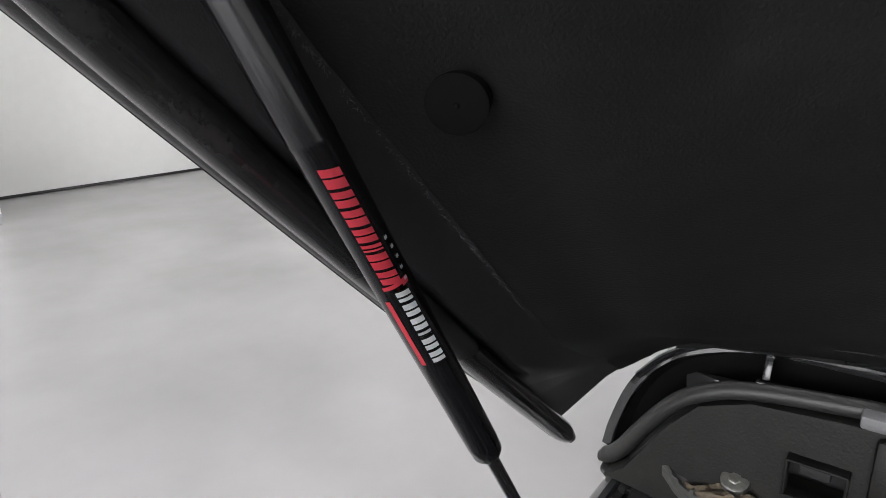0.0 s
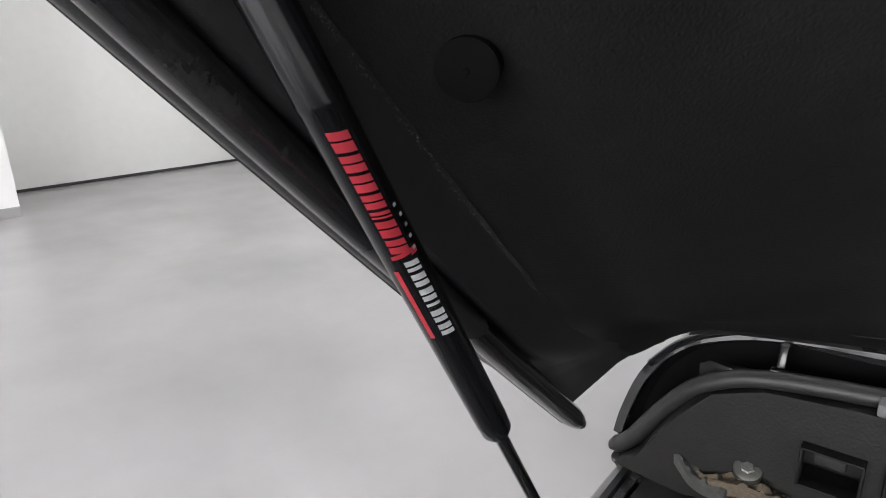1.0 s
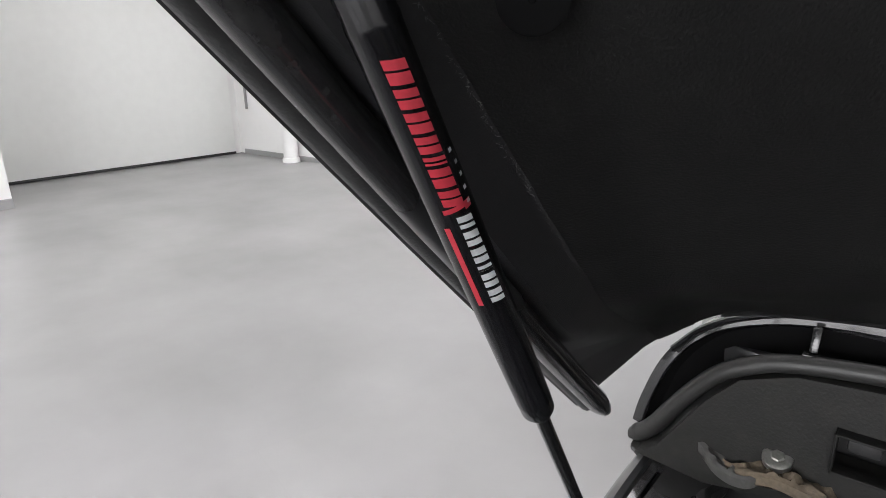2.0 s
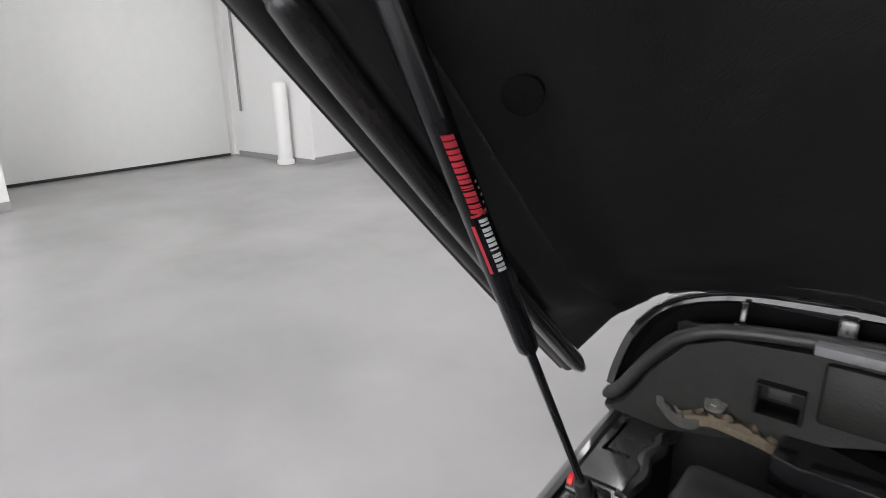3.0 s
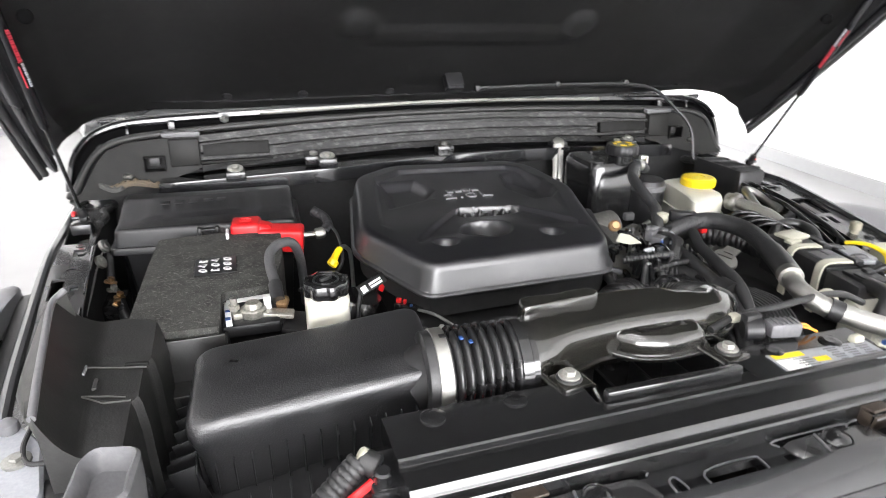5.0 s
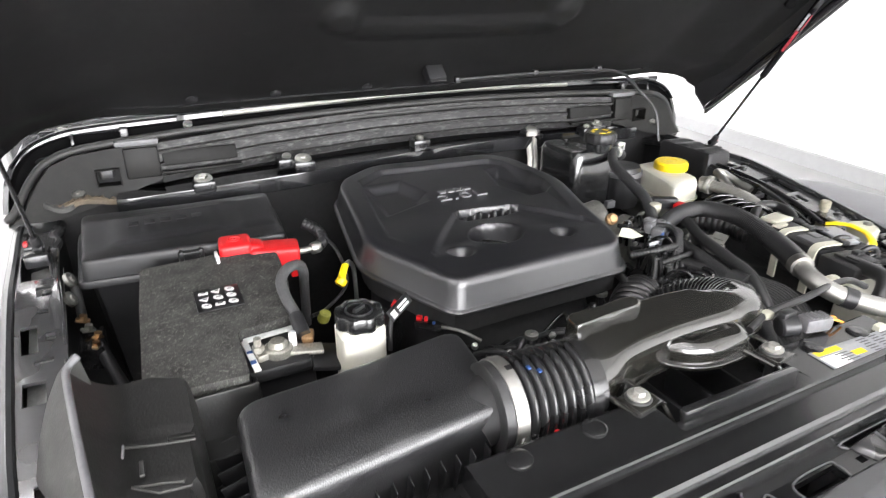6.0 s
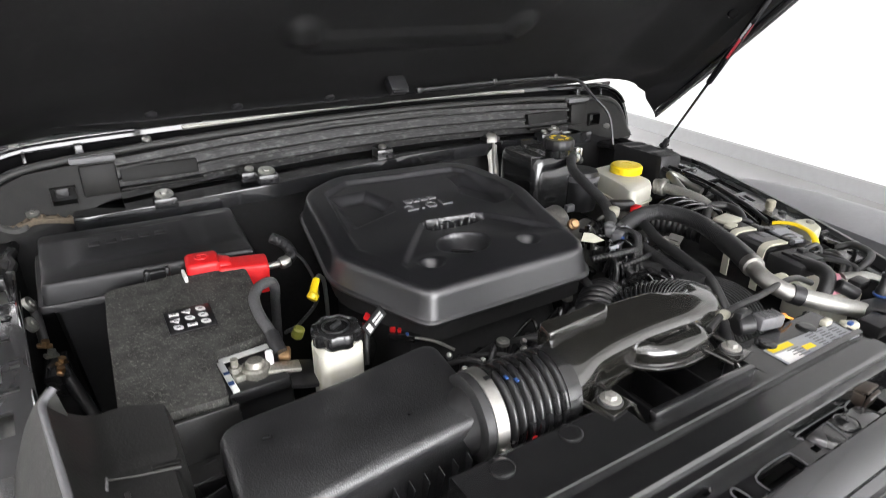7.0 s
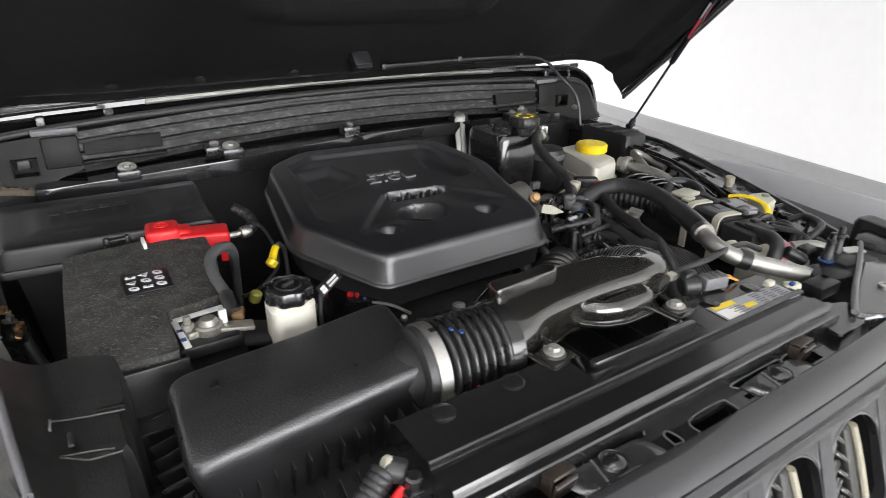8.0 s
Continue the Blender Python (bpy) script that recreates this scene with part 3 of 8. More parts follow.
def rear_height(s):
    """How the hood's underside bends down to its rear corner."""
    line = [(0.0, 0.080), (0.60, 0.082), (0.75, 0.090), (0.872, 0.087), (0.896, 0.079), (0.929, 0.060), (0.949, 0.042), (0.968, 0.027), (1.0, 0.005), (1.1, 0.005)]
    for (a, h), (b, k) in zip(line, line[1:]):
        if s <= b:
            return h + (k - h) * (s - a) / (b - a)
    return 0.004


def liner_n(s, x, u):
    base = 0.094 - 0.010 * s * s - (0.040 * smooth01(0.70, 0.90, s) + 0.016 * smooth01(0.88, 0.93, s)) * (0.1 + 0.9 * smooth01(0.04, 0.17, u))
    base -= (0.080 - rear_height(s)) * (1 - smooth01(0.05, 0.17, u))
    # pressed ribs and bosses
    for cx in (-0.22, 0.18):
        base -= 0.010 * (1 - smooth01(0.018, 0.036, math.hypot(x - cx, u - 0.272)))
    base -= 0.005 * (1 - smooth01(0.012, 0.026, abs(u - 0.245))) * (1 - smooth01(0.18, 0.21, abs(x + 0.01)))
    for cx in (-0.42, 0.42):
        base += 0.010 * (1 - smooth01(0.14, 0.2, max(abs(x - cx), abs(u - 0.62) * 0.6)))
    base += 0.012 * (1 - smooth01(0.16, 0.22, max(abs(x), abs(u - 0.66) * 0.65)))
    base -= 0.004 * (1 - smooth01(0.0, 0.05, u - rear(s)))
    return base


def hood_liner():
    vs, fs = [], []
    nx, nu = 180, 130
    for j in range(nu + 1):
        for i in range(nx + 1):
            s = 2 * i / nx - 1
            k = abs(s) * 0.930
            u0 = rear(k) + 0.003
            u = u0 + (1.08 - u0) * j / nu
            x = math.copysign(k, s) * hw(u)
            edge = 0.0025 * noise.noise(V((x * 40, u * 60, 0)))
            vs.append(hp(x + (edge if abs(s) > 0.98 else 0), u, liner_n(k, x, u)))
    for j in range(nu):
        for i in range(nx):
            a = j * (nx + 1) + i
            fs.append((a, a + 1, a + nx + 2, a + nx + 1))
    bm = raw(vs, fs)
    bmesh.ops.solidify(bm, geom=list(bm.faces), thickness=0.004)
    return bm


HALF = [(0.905, 0.052), (0.918, 0.044), (0.926, 0.034), (0.932, 0.018), (0.940, 0.008), (0.985, 0.006), (0.997, -0.001), (1.004, 0.002), (1.006, 0.03), (1.0, 0.06), (0.982, 0.085), (0.95, 0.100), (0.88, 0.108), (0.7, 0.116), (0.4, 0.122), (0.0, 0.124)]


def hood_shell(half, side=0):
    """Inner side frame, folded edge and outer skin as one sheet with thickness."""
    sec = [(side * s, n) for s, n in half] if side else [(-s, n) for s, n in half] + [(s, n) for s, n in half[-2::-1]]
    nu = 40
    vs, fs = [], []
    for j in range(nu + 1):
        for s, n in sec:
            u0 = rear(min(1, abs(s))) - 0.012 * smooth01(0.1, 0.124, n)
            u = u0 + (1.1 - u0) * j / nu
            lift = (rear_height(abs(s)) - 0.003 - n) * (1 - smooth01(0.05, 0.17, u)) if n < 0.06 and abs(s) < 1 else 0
            vs.append(hp(s * hw(u), u, n + lift))
    m = len(sec)
    for j in range(nu):
        for i in range(m - 1):
            a = j * m + i
            fs.append((a, a + 1, a + m + 1, a + m))
    return raw(vs, fs)


hood = part("hood", hood_shell(HALF[7:]), PAINT, car, "raised dark hood with a folded painted edge", 50)
for sx in (-1, 1):
    part("inner_frame", hood_shell(HALF[:8], sx), BLACK, hood, "black inner frame along the hood's side", 50)
# rear and front folded flanges that close the hood between liner and skin
for u_of, nm in ((lambda s: rear(s), "rear_flange"), (lambda s: 1.085, "front_flange")):
    vs, fs = [], []
    for i in range(65):
        s = (2 * i / 64 - 1) * 0.885
        u = u_of(abs(s))
        x = s * hw(u)
        vs += [hp(x, u + 0.004, liner_n(abs(s), x, u) - 0.003), hp(x, u - 0.004, 0.105), hp(x, u + 0.02, 0.105), hp(x, u + 0.022, liner_n(abs(s), x, u) - 0.002)]
    for i in range(64):
        for k in range(3):
            a = i * 4 + k
            fs.append((a, a + 1, a + 5, a + 4))
    part(nm, raw(vs, fs), STEELBLACK, hood)
part("hood_liner", hood_liner(), LINER, hood, "soft dark grey insulating liner, frayed at its edge", 30)

for sx in (-1, 1):
    # bulbous edge bar that runs along the folded edge, and the strut's bracket with its bolt
    bar = tube([hp(sx * 0.711, 0.036, 0.001), hp(sx * 0.706, 0.15, 0.0), hp(sx * 0.698, 0.3, 0.0), hp(sx * 0.6915, 0.41, 0.001), hp(sx * 0.689, 0.445, 0.003)],
               lambda t: 0.0075 * min(1, 0.55 + 12 * min(t, 1 - t)), 14, 10)
    part("edge_bar", bar, STEELBLACK, hood, "rounded black bar along the hood's edge")
    part("edge_strip", tube([hp(sx * 0.985 * hw(0.02), 0.02, 0.004), hp(sx * 0.988 * hw(0.3), 0.3, 0.004), hp(sx * 0.988 * hw(0.6), 0.6, 0.004), hp(sx * 0.988 * hw(1.05), 1.05, 0.004)], 0.006, 10, 8), RUBBER, hood)
    br = join(moulded([(-0.026, -0.030), (0.030, -0.034), (0.034, 0.010), (0.010, 0.032), (-0.026, 0.028)], lambda x, y: 0.002, [(0.002, 0.004), (0, 0.003), (0, 0.001), (0.002, 0)], None, 40, 2, 0.010), box((sx * -0.026, -0.004, -0.004), (0.006, 0.030, 0.012), 0.002))
    M = Matrix.Translation(hp(sx * 0.685, 0.475, 0.013)) @ Matrix(((1, 0, 0), HU, HN)).transposed().to_4x4()
    part("strut_bracket", moved(br, M), LIPBLACK, hood, "pressed black steel strut bracket")
    bolt("bracket_bolt", hood, hp(sx * 0.697, 0.468, 0.010), 0.0115, tuple(-HN), BRASS, "brownish yellow zinc bolt")
    bolt("bracket_bolt", hood, hp(sx * 0.672, 0.505, 0.010), 0.008, tuple(-HN), STEELBLACK)
    for u, xs in ((0.347, 0.650), (0.74, 0.62)):
        c = hp(sx * xs, u, liner_n(xs / hw(u), sx * xs, u) - 0.005)
        part("push_clip", lathe([(0.0094, -0.009), (0.0094, 0.0008), (0.0085, 0.0013), (0.0010, 0.0013), (0.0007, 0.0017), (0.0003, 0.0018)], c, tuple(V((sx * -0.36, 0, 0)) + HU * 0.34 - HN * 0.75), 28), DEEPBLACK, hood, "round black push clip")
for sx in (-1, 1):
    # torn fibres along the liner's cut edge, denser in tufts
    vs, fs = [], []
    rng = random.Random(5)
    while len(vs) < 6 * 1500:
        u = rng.uniform(0.2, 1.03)
        if rng.random() > 0.25 + 1.1 * max(0.0, noise.noise(V((u * 38, 0, sx)))):
            continue
        o = hp(sx * (0.925 + 0.0016 * noise.noise(V((u * 55, 0, sx)))) * hw(u) + rng.uniform(-0.0011, 0.0011), u, 0.027 + rng.uniform(-0.0006, 0.0006))
        d = (HU * rng.uniform(-1, 1) + V((sx, 0, 0)) * rng.uniform(-0.9, 0.9) - HN * rng.uniform(0.0, 0.6)).normalized() * rng.uniform(0.0004, 0.0015)
        side_v = d.cross(HN).normalized() * 0.00007
        up_v = HN * -0.00012
        k = len(vs)
        vs += [o + side_v, o - side_v, o + up_v, o + d + side_v, o + d - side_v, o + d + up_v]
        fs += [(k, k + 1, k + 2), (k + 3, k + 5, k + 4), (k, k + 3, k + 4, k + 1), (k + 1, k + 4, k + 5, k + 2), (k + 2, k + 5, k + 3, k)]
    part("frayed_edge", raw(vs, fs), FRAY, hood, "pale frayed edge of the liner")
for x, u in ((-0.025, 0.137),):
    M = Matrix.Translation(hp(x, u, 0.078)) @ Matrix(((1, 0, 0), HU, HN)).transposed().to_4x4()
    part("latch_tab", moved(join(box((0, 0, 0), (0.035, 0.02, 0.03), 0.003), box((0, 0.006, -0.014), (0.03, 0.004, 0.012), 0.001)), M), BLACK, hood)
for x in (-0.30, -0.43, -0.14, 0.36):
    part("push_clip", lathe([(0.009, 0), (0.009, 0.002), (0.006, 0.004)], hp(x, 0.10, liner_n(0.4, x, 0.1) - 0.003), tuple(-HN), 18), BLACK, hood)
bolt("hinge_bolt", hood, hp(-0.44, 0.05, 0.075), 0.007, tuple(-HN), STEEL)
# washer hose along the rear edge, dropping to the bay
part("washer_hose", tube([hp(0.03, 0.115, 0.078), hp(0.2, 0.12, 0.076), hp(0.36, 0.118, 0.074), hp(0.44, 0.10, 0.07), V((0.53, -0.03, 1.19)), V((0.572, -0.055, 1.14)), V((0.578, -0.075, 1.07))], 0.0035, 8, 8), RUBBER, hood)
for x, u in ((0.03, 0.115), (0.2, 0.12), (0.36, 0.118)):
    part("hose_clip", box(tuple(hp(x, u, 0.078)), (0.012, 0.012, 0.012), 0.003), BLACK, hood)

# cowl: end caps, ribbed middle panel, double rubber seal, steel ledge
ARCH = [(0.726, 0.011, 1.064), (0.716, 0.010, 1.069), (0.706, 0.009, 1.081), (0.694, 0.008, 1.101), (0.680, 0.007, 1.122), (0.663, 0.006, 1.142), (0.645, 0.006, 1.154), (0.62, 0.008, 1.163), (0.56, 0.012, 1.170), (0.42, 0.022, 1.177), (0.2, 0.03, 1.184), (0, 0.033, 1.186)]
arch = curve([(-x, y, z) for x, y, z in ARCH] + ARCH[-2::-1], 6)


def swept(line, sections):
    """Closed sections of (outward, rearward) offsets carried along a line that lies mainly upright across the car."""
    vs, fs = [], []
    n = len(line)
    for i, q in enumerate(line):
        d = (line[min(i + 1, n - 1)] - line[max(i - 1, 0)]).normalized()
        up = V((-d.z, 0, d.x)).normalized()
        sec = sections(i / (n - 1))
        vs += [q + up * a + V((0, b, 0)) for a, b in sec]
    m = len(sec)
    fs = [(i * m + k, i * m + (k + 1) % m, i * m + m + (k + 1) % m, i * m + m + k) for i in range(n - 1) for k in range(m)]
    return raw(vs, fs + [tuple(range(m)), tuple(range(len(vs) - m, len(vs)))])


def seal_section(t):
    """Two rounded beads with a groove between them, broader towards the ends."""
    k = 1 + 0.15 * smooth01(0.16, 0.05, min(t, 1 - t)) - 0.45 * smooth01(0.022, 0.0, min(t, 1 - t))
    bead = [(0.0066 * math.cos(a) + 0.001, -0.0070 * math.sin(a)) for a in [radians(d) for d in (-60, -20, 10, 40, 70, 100, 125, 145)]]
    second = [(-0.0135 + 0.0062 * math.cos(a), -0.003 - 0.0062 * math.sin(a)) for a in [radians(d) for d in (40, 70, 100, 140, 180)]]
    return [(a * k, b) for a, b in bead + [(-0.0064, 0.006)] + second + [(-0.022, 0.010), (0.0, 0.012)]]


cowl = part("cowl_seal", swept(arch, seal_section), SEALRUBBER, car, "curved dull rubber seal with two beads along the cowl", 50)
for sx in (-1, 1):
    sq = (0.552, 0.588, 1.106, 1.135)
    # end cap with a square hole: outer rim strips round the hole
    def cap_piece(poly, y0=-0.006, y1=0.016):
        n = len(poly)
        vs = [(sx * x, y0 + (0.10 * (z - 1.12)), z) for x, z in poly] + [(sx * x, y1 + 0.10 * (z - 1.12), z) for x, z in poly]
        return raw(vs, [tuple(range(n)), tuple(range(n, 2 * n))] + [(i, (i + 1) % n, n + (i + 1) % n, n + i) for i in range(n)])
    a, b, c, d = sq
    bm = join(cap_piece([(b, c), (b, d), (0.615, 1.160), (0.648, 1.147), (0.668, 1.124), (0.684, 1.098), (0.698, 1.076), (0.714, 1.064), (0.66, 1.061), (0.60, 1.074)]),
              cap_piece([(a, d), (b, d), (0.615, 1.160), (0.56, 1.165), (0.49, 1.167), (0.49, 1.13)]),
              cap_piece([(a, d), (0.49, 1.13), (0.49, 1.108), (0.53, 1.095), (a, c)]),
              cap_piece([(a, c), (0.53, 1.095), (0.60, 1.074), (b, c)]))
    ec = part("cowl_end", bm, CAPGREY, car, "dull grey plastic end of the cowl with a square hole", 25)
    part("hole_back", box((sx * 0.57, 0.022, 1.12), (0.06, 0.006, 0.05), 0.002), DARK, ec)
    part("hole_insert", box((sx * 0.572, 0.010, 1.122), (0.019, 0.012, 0.015), 0.002), RUBBER, ec)
    part("hole_rim", join(*[box((sx * x, -0.008, z), s, 0.0015) for x, z, s in ((0.553, 1.12, (0.002, 0.012, 0.029)), (0.587, 1.12, (0.002, 0.012, 0.029)), (0.57, 1.107, (0.034, 0.012, 0.002)), (0.57, 1.134, (0.034, 0.012, 0.002)))]), COWLGREY, ec)
    part("end_block", moved(box((0, 0, 0), (0.052, 0.010, 0.050), 0.003), pose(sx * 0.5165, -0.008, 1.139, -6, 0, 0)), CAPGREY, ec)
    part("top_tab", box((sx * 0.52, 0.006, 1.171), (0.066, 0.022, 0.009), 0.002), PADGREY, ec, "pale grey clip tab")
    bolt("cowl_bolt", ec, (sx * 0.617, -0.009, 1.101), 0.0095, (0, -0.45, 0.88), ZINC)
    part("hinge_stay", join(box((sx * 0.610, 0.020, 1.180), (0.006, 0.012, 0.018), 0.002, (-20, 0, 0)), box((sx * 0.606, 0.013, 1.171), (0.020, 0.008, 0.003), 0.001)), STEELBLACK, ec, "small stay above the seal")
    part("inset_box", box((sx * 0.425, 0.002, 1.139), (0.12, 0.014, 0.024), 0.002, (-12, 0, 0)), COWLGREY, ec)
    part("inset_lip", box((sx * 0.425, -0.014, 1.12), (0.13, 0.012, 0.005), 0.002), COWLGREY, ec)
part("foam_scrap", moulded([(-0.655, -0.010), (-0.635, -0.022), (-0.60, -0.024), (-0.575, -0.018), (-0.555, -0.019), (-0.548, -0.006), (-0.585, -0.004), (-0.60, 0.002), (-0.65, 0.002)], lambda x, y: 1.093 - 0.10 * abs(x + 0.615) + 0.003 * math.sin(70 * x), [(0.0, 0.009), (0.0, 0.002), (0.003, 0.0)], lambda x, y: 0.008 * noise.noise(V((x * 150, y * 150, 0))), 72, 14, 0.004), BROWN, car, "torn tan foam strip by the cowl bolt")
part("grey_scrap", moulded([(-0.672, -0.006), (-0.655, -0.020), (-0.628, -0.026), (-0.618, -0.012), (-0.64, 0.002), (-0.668, 0.004)], lambda x, y: 1.089 + 0.004 * math.sin(110 * x), [(0.0, 0.009), (0.0, 0.002), (0.003, 0.0)], lambda x, y: 0.007 * noise.noise(V((x * 150, y * 150, 3))), 56, 10, 0.004), SEALGREY, car, "torn grey padding by the cowl bolt", 30)
mid = part("cowl_panel", raw(*(lambda prof: ([(x, y, z) for x in (-0.49, -0.3, -0.1, 0.1, 0.3, 0.49) for y, z in [(yy + 0.022 * (1 - (x / 0.49) ** 2), zz + 0.016 * (1 - (x / 0.49) ** 2)) for yy, zz in prof]], [(i * len(prof) + j, i * len(prof) + (j + 1) % len(prof), (i + 1) * len(prof) + (j + 1) % len(prof), (i + 1) * len(prof) + j) for i in range(5) for j in range(len(prof))] + [tuple(range(len(prof))), tuple(range(5 * len(prof), 6 * len(prof)))]))(
    [(-0.004, 1.100), (-0.006, 1.112), (-0.002, 1.114), (-0.001, 1.127), (-0.006, 1.129), (-0.006, 1.133), (0.0, 1.135), (0.002, 1.147), (-0.004, 1.149), (-0.004, 1.153), (0.003, 1.155), (0.005, 1.166), (0.03, 1.168), (0.03, 1.100)])), COWLMOTTLE, car, "weathered grey ribbed plastic cowl panel", 20)
ledge_pts = [(-0.565, -0.048), (-0.43, -0.062), (-0.26, -0.066), (0.0, -0.030), (0.24, -0.022), (0.56, -0.02), (0.56, 0.015), (-0.565, 0.012)]
ledge = part("cowl_ledge", moulded(ledge_pts, lambda x, y: 1.093 + 0.014 * (1 - min(1, (x / 0.55) ** 2)), [(0, 0.026), (0, 0.003), (0.003, 0)], None, 120, 3, 0.004), LIPBLACK, car, "black steel ledge under the cowl")
for x, y, z in ((-0.431, -0.05, 1.112), (-0.262, -0.056, 1.127), (-0.285, -0.03, 1.128), (-0.008, 0.0, 1.125), (0.264, 0.004, 1.117), (0.43, -0.02, 1.116), (0.40, -0.024, 1.113)):
    big = x in (-0.431, -0.262, 0.43)
    part("bolt_tab", box((x, y, z - 0.012), (0.036, 0.03, 0.018), 0.003), STEELBLACK, ledge)
    bolt("cowl_bolt", ledge, (x, y, z), 0.0145 if big else 0.008, (0, -0.3, 0.95))
# black pressed frame that rises behind the seal, and the bright strip along its top
OUTER = [(0.7235, 0.02, 1.074), (0.719, 0.022, 1.097), (0.707, 0.025, 1.132), (0.688, 0.028, 1.159), (0.662, 0.03, 1.177), (0.616, 0.032, 1.190), (0.55, 0.034, 1.194), (0.4, 0.036, 1.199), (0.2, 0.038, 1.203), (0, 0.04, 1.205)]
outer = [V((-x, y, z)) for x, y, z in OUTER] + [V(p) for p in OUTER[-2::-1]]
outer = curve(outer, 4)
# near-black colour adds the gap's shade to the black frame
back = part("cowl_frame", swept(outer, lambda t: [(0.002, -0.003), (0.003, 0.004), (-0.002, 0.014), (-0.055, 0.016), (-0.055, 0.010), (-0.010, 0.008), (-0.005, 0.002)]), DEEPBLACK, car, "black pressed frame behind the cowl seal, coloured darker for its shaded gap", 30)
part("frame_lip", swept(outer, lambda t: [(0.0045, -0.005), (0.0045, 0.003), (0.0022, 0.003), (-0.0045, -0.004), (-0.003, -0.006)]), LIPBLACK, back, "glossy black rolled lip", 30)
# metal colour stands in for the sheen on the hood's rear weatherstrip
part("bright_strip", tube([(-0.375, 0.03, 1.199), (-0.2, 0.033, 1.203), (0, 0.035, 1.206), (0.2, 0.033, 1.203), (0.375, 0.03, 1.199)], 0.0042, 8, 6), ALU, back, "bright strip along the cowl's top edge")
for sx in (-1, 1):
    part("bright_strip", tube([(sx * 0.702, 0.018, 1.146), (sx * 0.682, 0.020, 1.168), (sx * 0.655, 0.022, 1.184), (sx * 0.616, 0.024, 1.195), (sx * 0.55, 0.026, 1.200), (sx * 0.45, 0.028, 1.203)], 0.0030, 8, 6), LIPBLACK, back, "glossy black strip beside the hinge")
# hinges above the cowl
for sx in (-1, 1):
    hinge = part("hood_hinge", join(box((sx * 0.595, 0.045, 1.19), (0.12, 0.03, 0.012), 0.004), box((sx * 0.535, 0.03, 1.178), (0.014, 0.03, 0.03), 0.003), cyl((sx * 0.50, 0.04, 1.195), (sx * 0.66, 0.04, 1.195), 0.005, seg=10)), STEELBLACK, car, "black hood hinge")
    bolt("hinge_bolt", hinge, (sx * 0.62, 0.035, 1.197), 0.007)
# cowl top behind the seal and the windshield's foot
part("cowl_top", moulded([(-0.70, 0.03), (0.70, 0.03), (0.70, 0.30), (-0.70, 0.30)], lambda x, y: 1.150 + 0.02 * (1 - (x / 0.7) ** 2) + 0.02 * y, [(0, 0.05), (0, 0.004), (0.006, 0)], None, 80, 6, 0.05), PAINT, car)
part("windshield", raw([(-0.70, 0.30, 1.17), (0.70, 0.30, 1.17), (0.63, 0.62, 1.72), (-0.63, 0.62, 1.72), (-0.70, 0.308, 1.167), (0.70, 0.308, 1.167), (0.63, 0.628, 1.717), (-0.63, 0.628, 1.717)], [(0, 1, 2, 3), (4, 5, 6, 7), (0, 1, 5, 4), (1, 2, 6, 5), (2, 3, 7, 6), (3, 0, 4, 7)]), GLASS, car, "dark upright windshield glass")
part("windshield_frame", join(tube([(-0.72, 0.3, 1.16), (-0.65, 0.63, 1.73), (0.65, 0.63, 1.73), (0.72, 0.3, 1.16)], 0.03, 8, 1, smooth=False)), PAINT, car)
part("cabin", box((0, 1.6, 0.82), (1.5, 2.7, 0.72), 0.05), PAINT, car, "dark grey body tub behind the cowl")
part("firewall", box((0, 0.05, 0.83), (1.36, 0.06, 0.54), 0.005), DARK, car, "black firewall below the cowl")
part("bay_floor", box((0, -0.42, 0.60), (1.2, 0.88, 0.05), 0.01), DARK, car, "dark bottom of the engine bay")

# fender rails, inner panels and flares, alike on both sides
RAIL = [(0.702, 0.14), (0.700, -0.02), (0.697, -0.12), (0.692, -0.3), (0.672, -0.5), (0.642, -0.66), (0.610, -0.79), (0.59, -0.86)]
RAIL_BATTERY = [(0.724, 0.14), (0.722, -0.02), (0.717, -0.12), (0.707, -0.3), (0.696, -0.45), (0.686, -0.56), (0.670, -0.66), (0.640, -0.79), (0.61, -0.86)]


def fall(y):
    """The fender's edge drops towards the front."""
    return -0.13 * max(0.0, -0.25 - y)


def strip(pts, x0, x1, z0, z1, sx, crown=False):
    """A bar that follows the rail's plan line, between two offsets across and two heights."""
    line = curve([V((x, y, 0)) for x, y in pts], 6)
    prof = [(x0, z0), (x1, z0), (x1, z1 - 0.004), ((x0 + x1) / 2, z1), (x0, z1 - 0.004)]
    if crown:
        w = x1 - x0
        prof = [(x0, z0), (x1, z0), (x1, z1 - 0.026), (x1 - 0.06 * w, z1 - 0.016), (x1 - 0.2 * w, z1 - 0.008), (x1 - 0.42 * w, z1 - 0.0025), (x1 - 0.68 * w, z1), (x0 + 0.08 * w, z1 - 0.001), (x0, z1 - 0.004)]
    vs, fs = [], []
    for p in line:
        vs += [(sx * (p.x + a), p.y, z + (fall(p.y) if z > 0.9 else 0)) for a, z in prof]
    m = len(prof)
    for j in range(len(line) - 1):
        for i in range(m):
            fs.append((j * m + i, j * m + (i + 1) % m, (j + 1) * m + (i + 1) % m, (j + 1) * m + i))
    fs += [tuple(range(m)), tuple(range(len(vs) - m, len(vs)))]
    return raw(vs, fs)


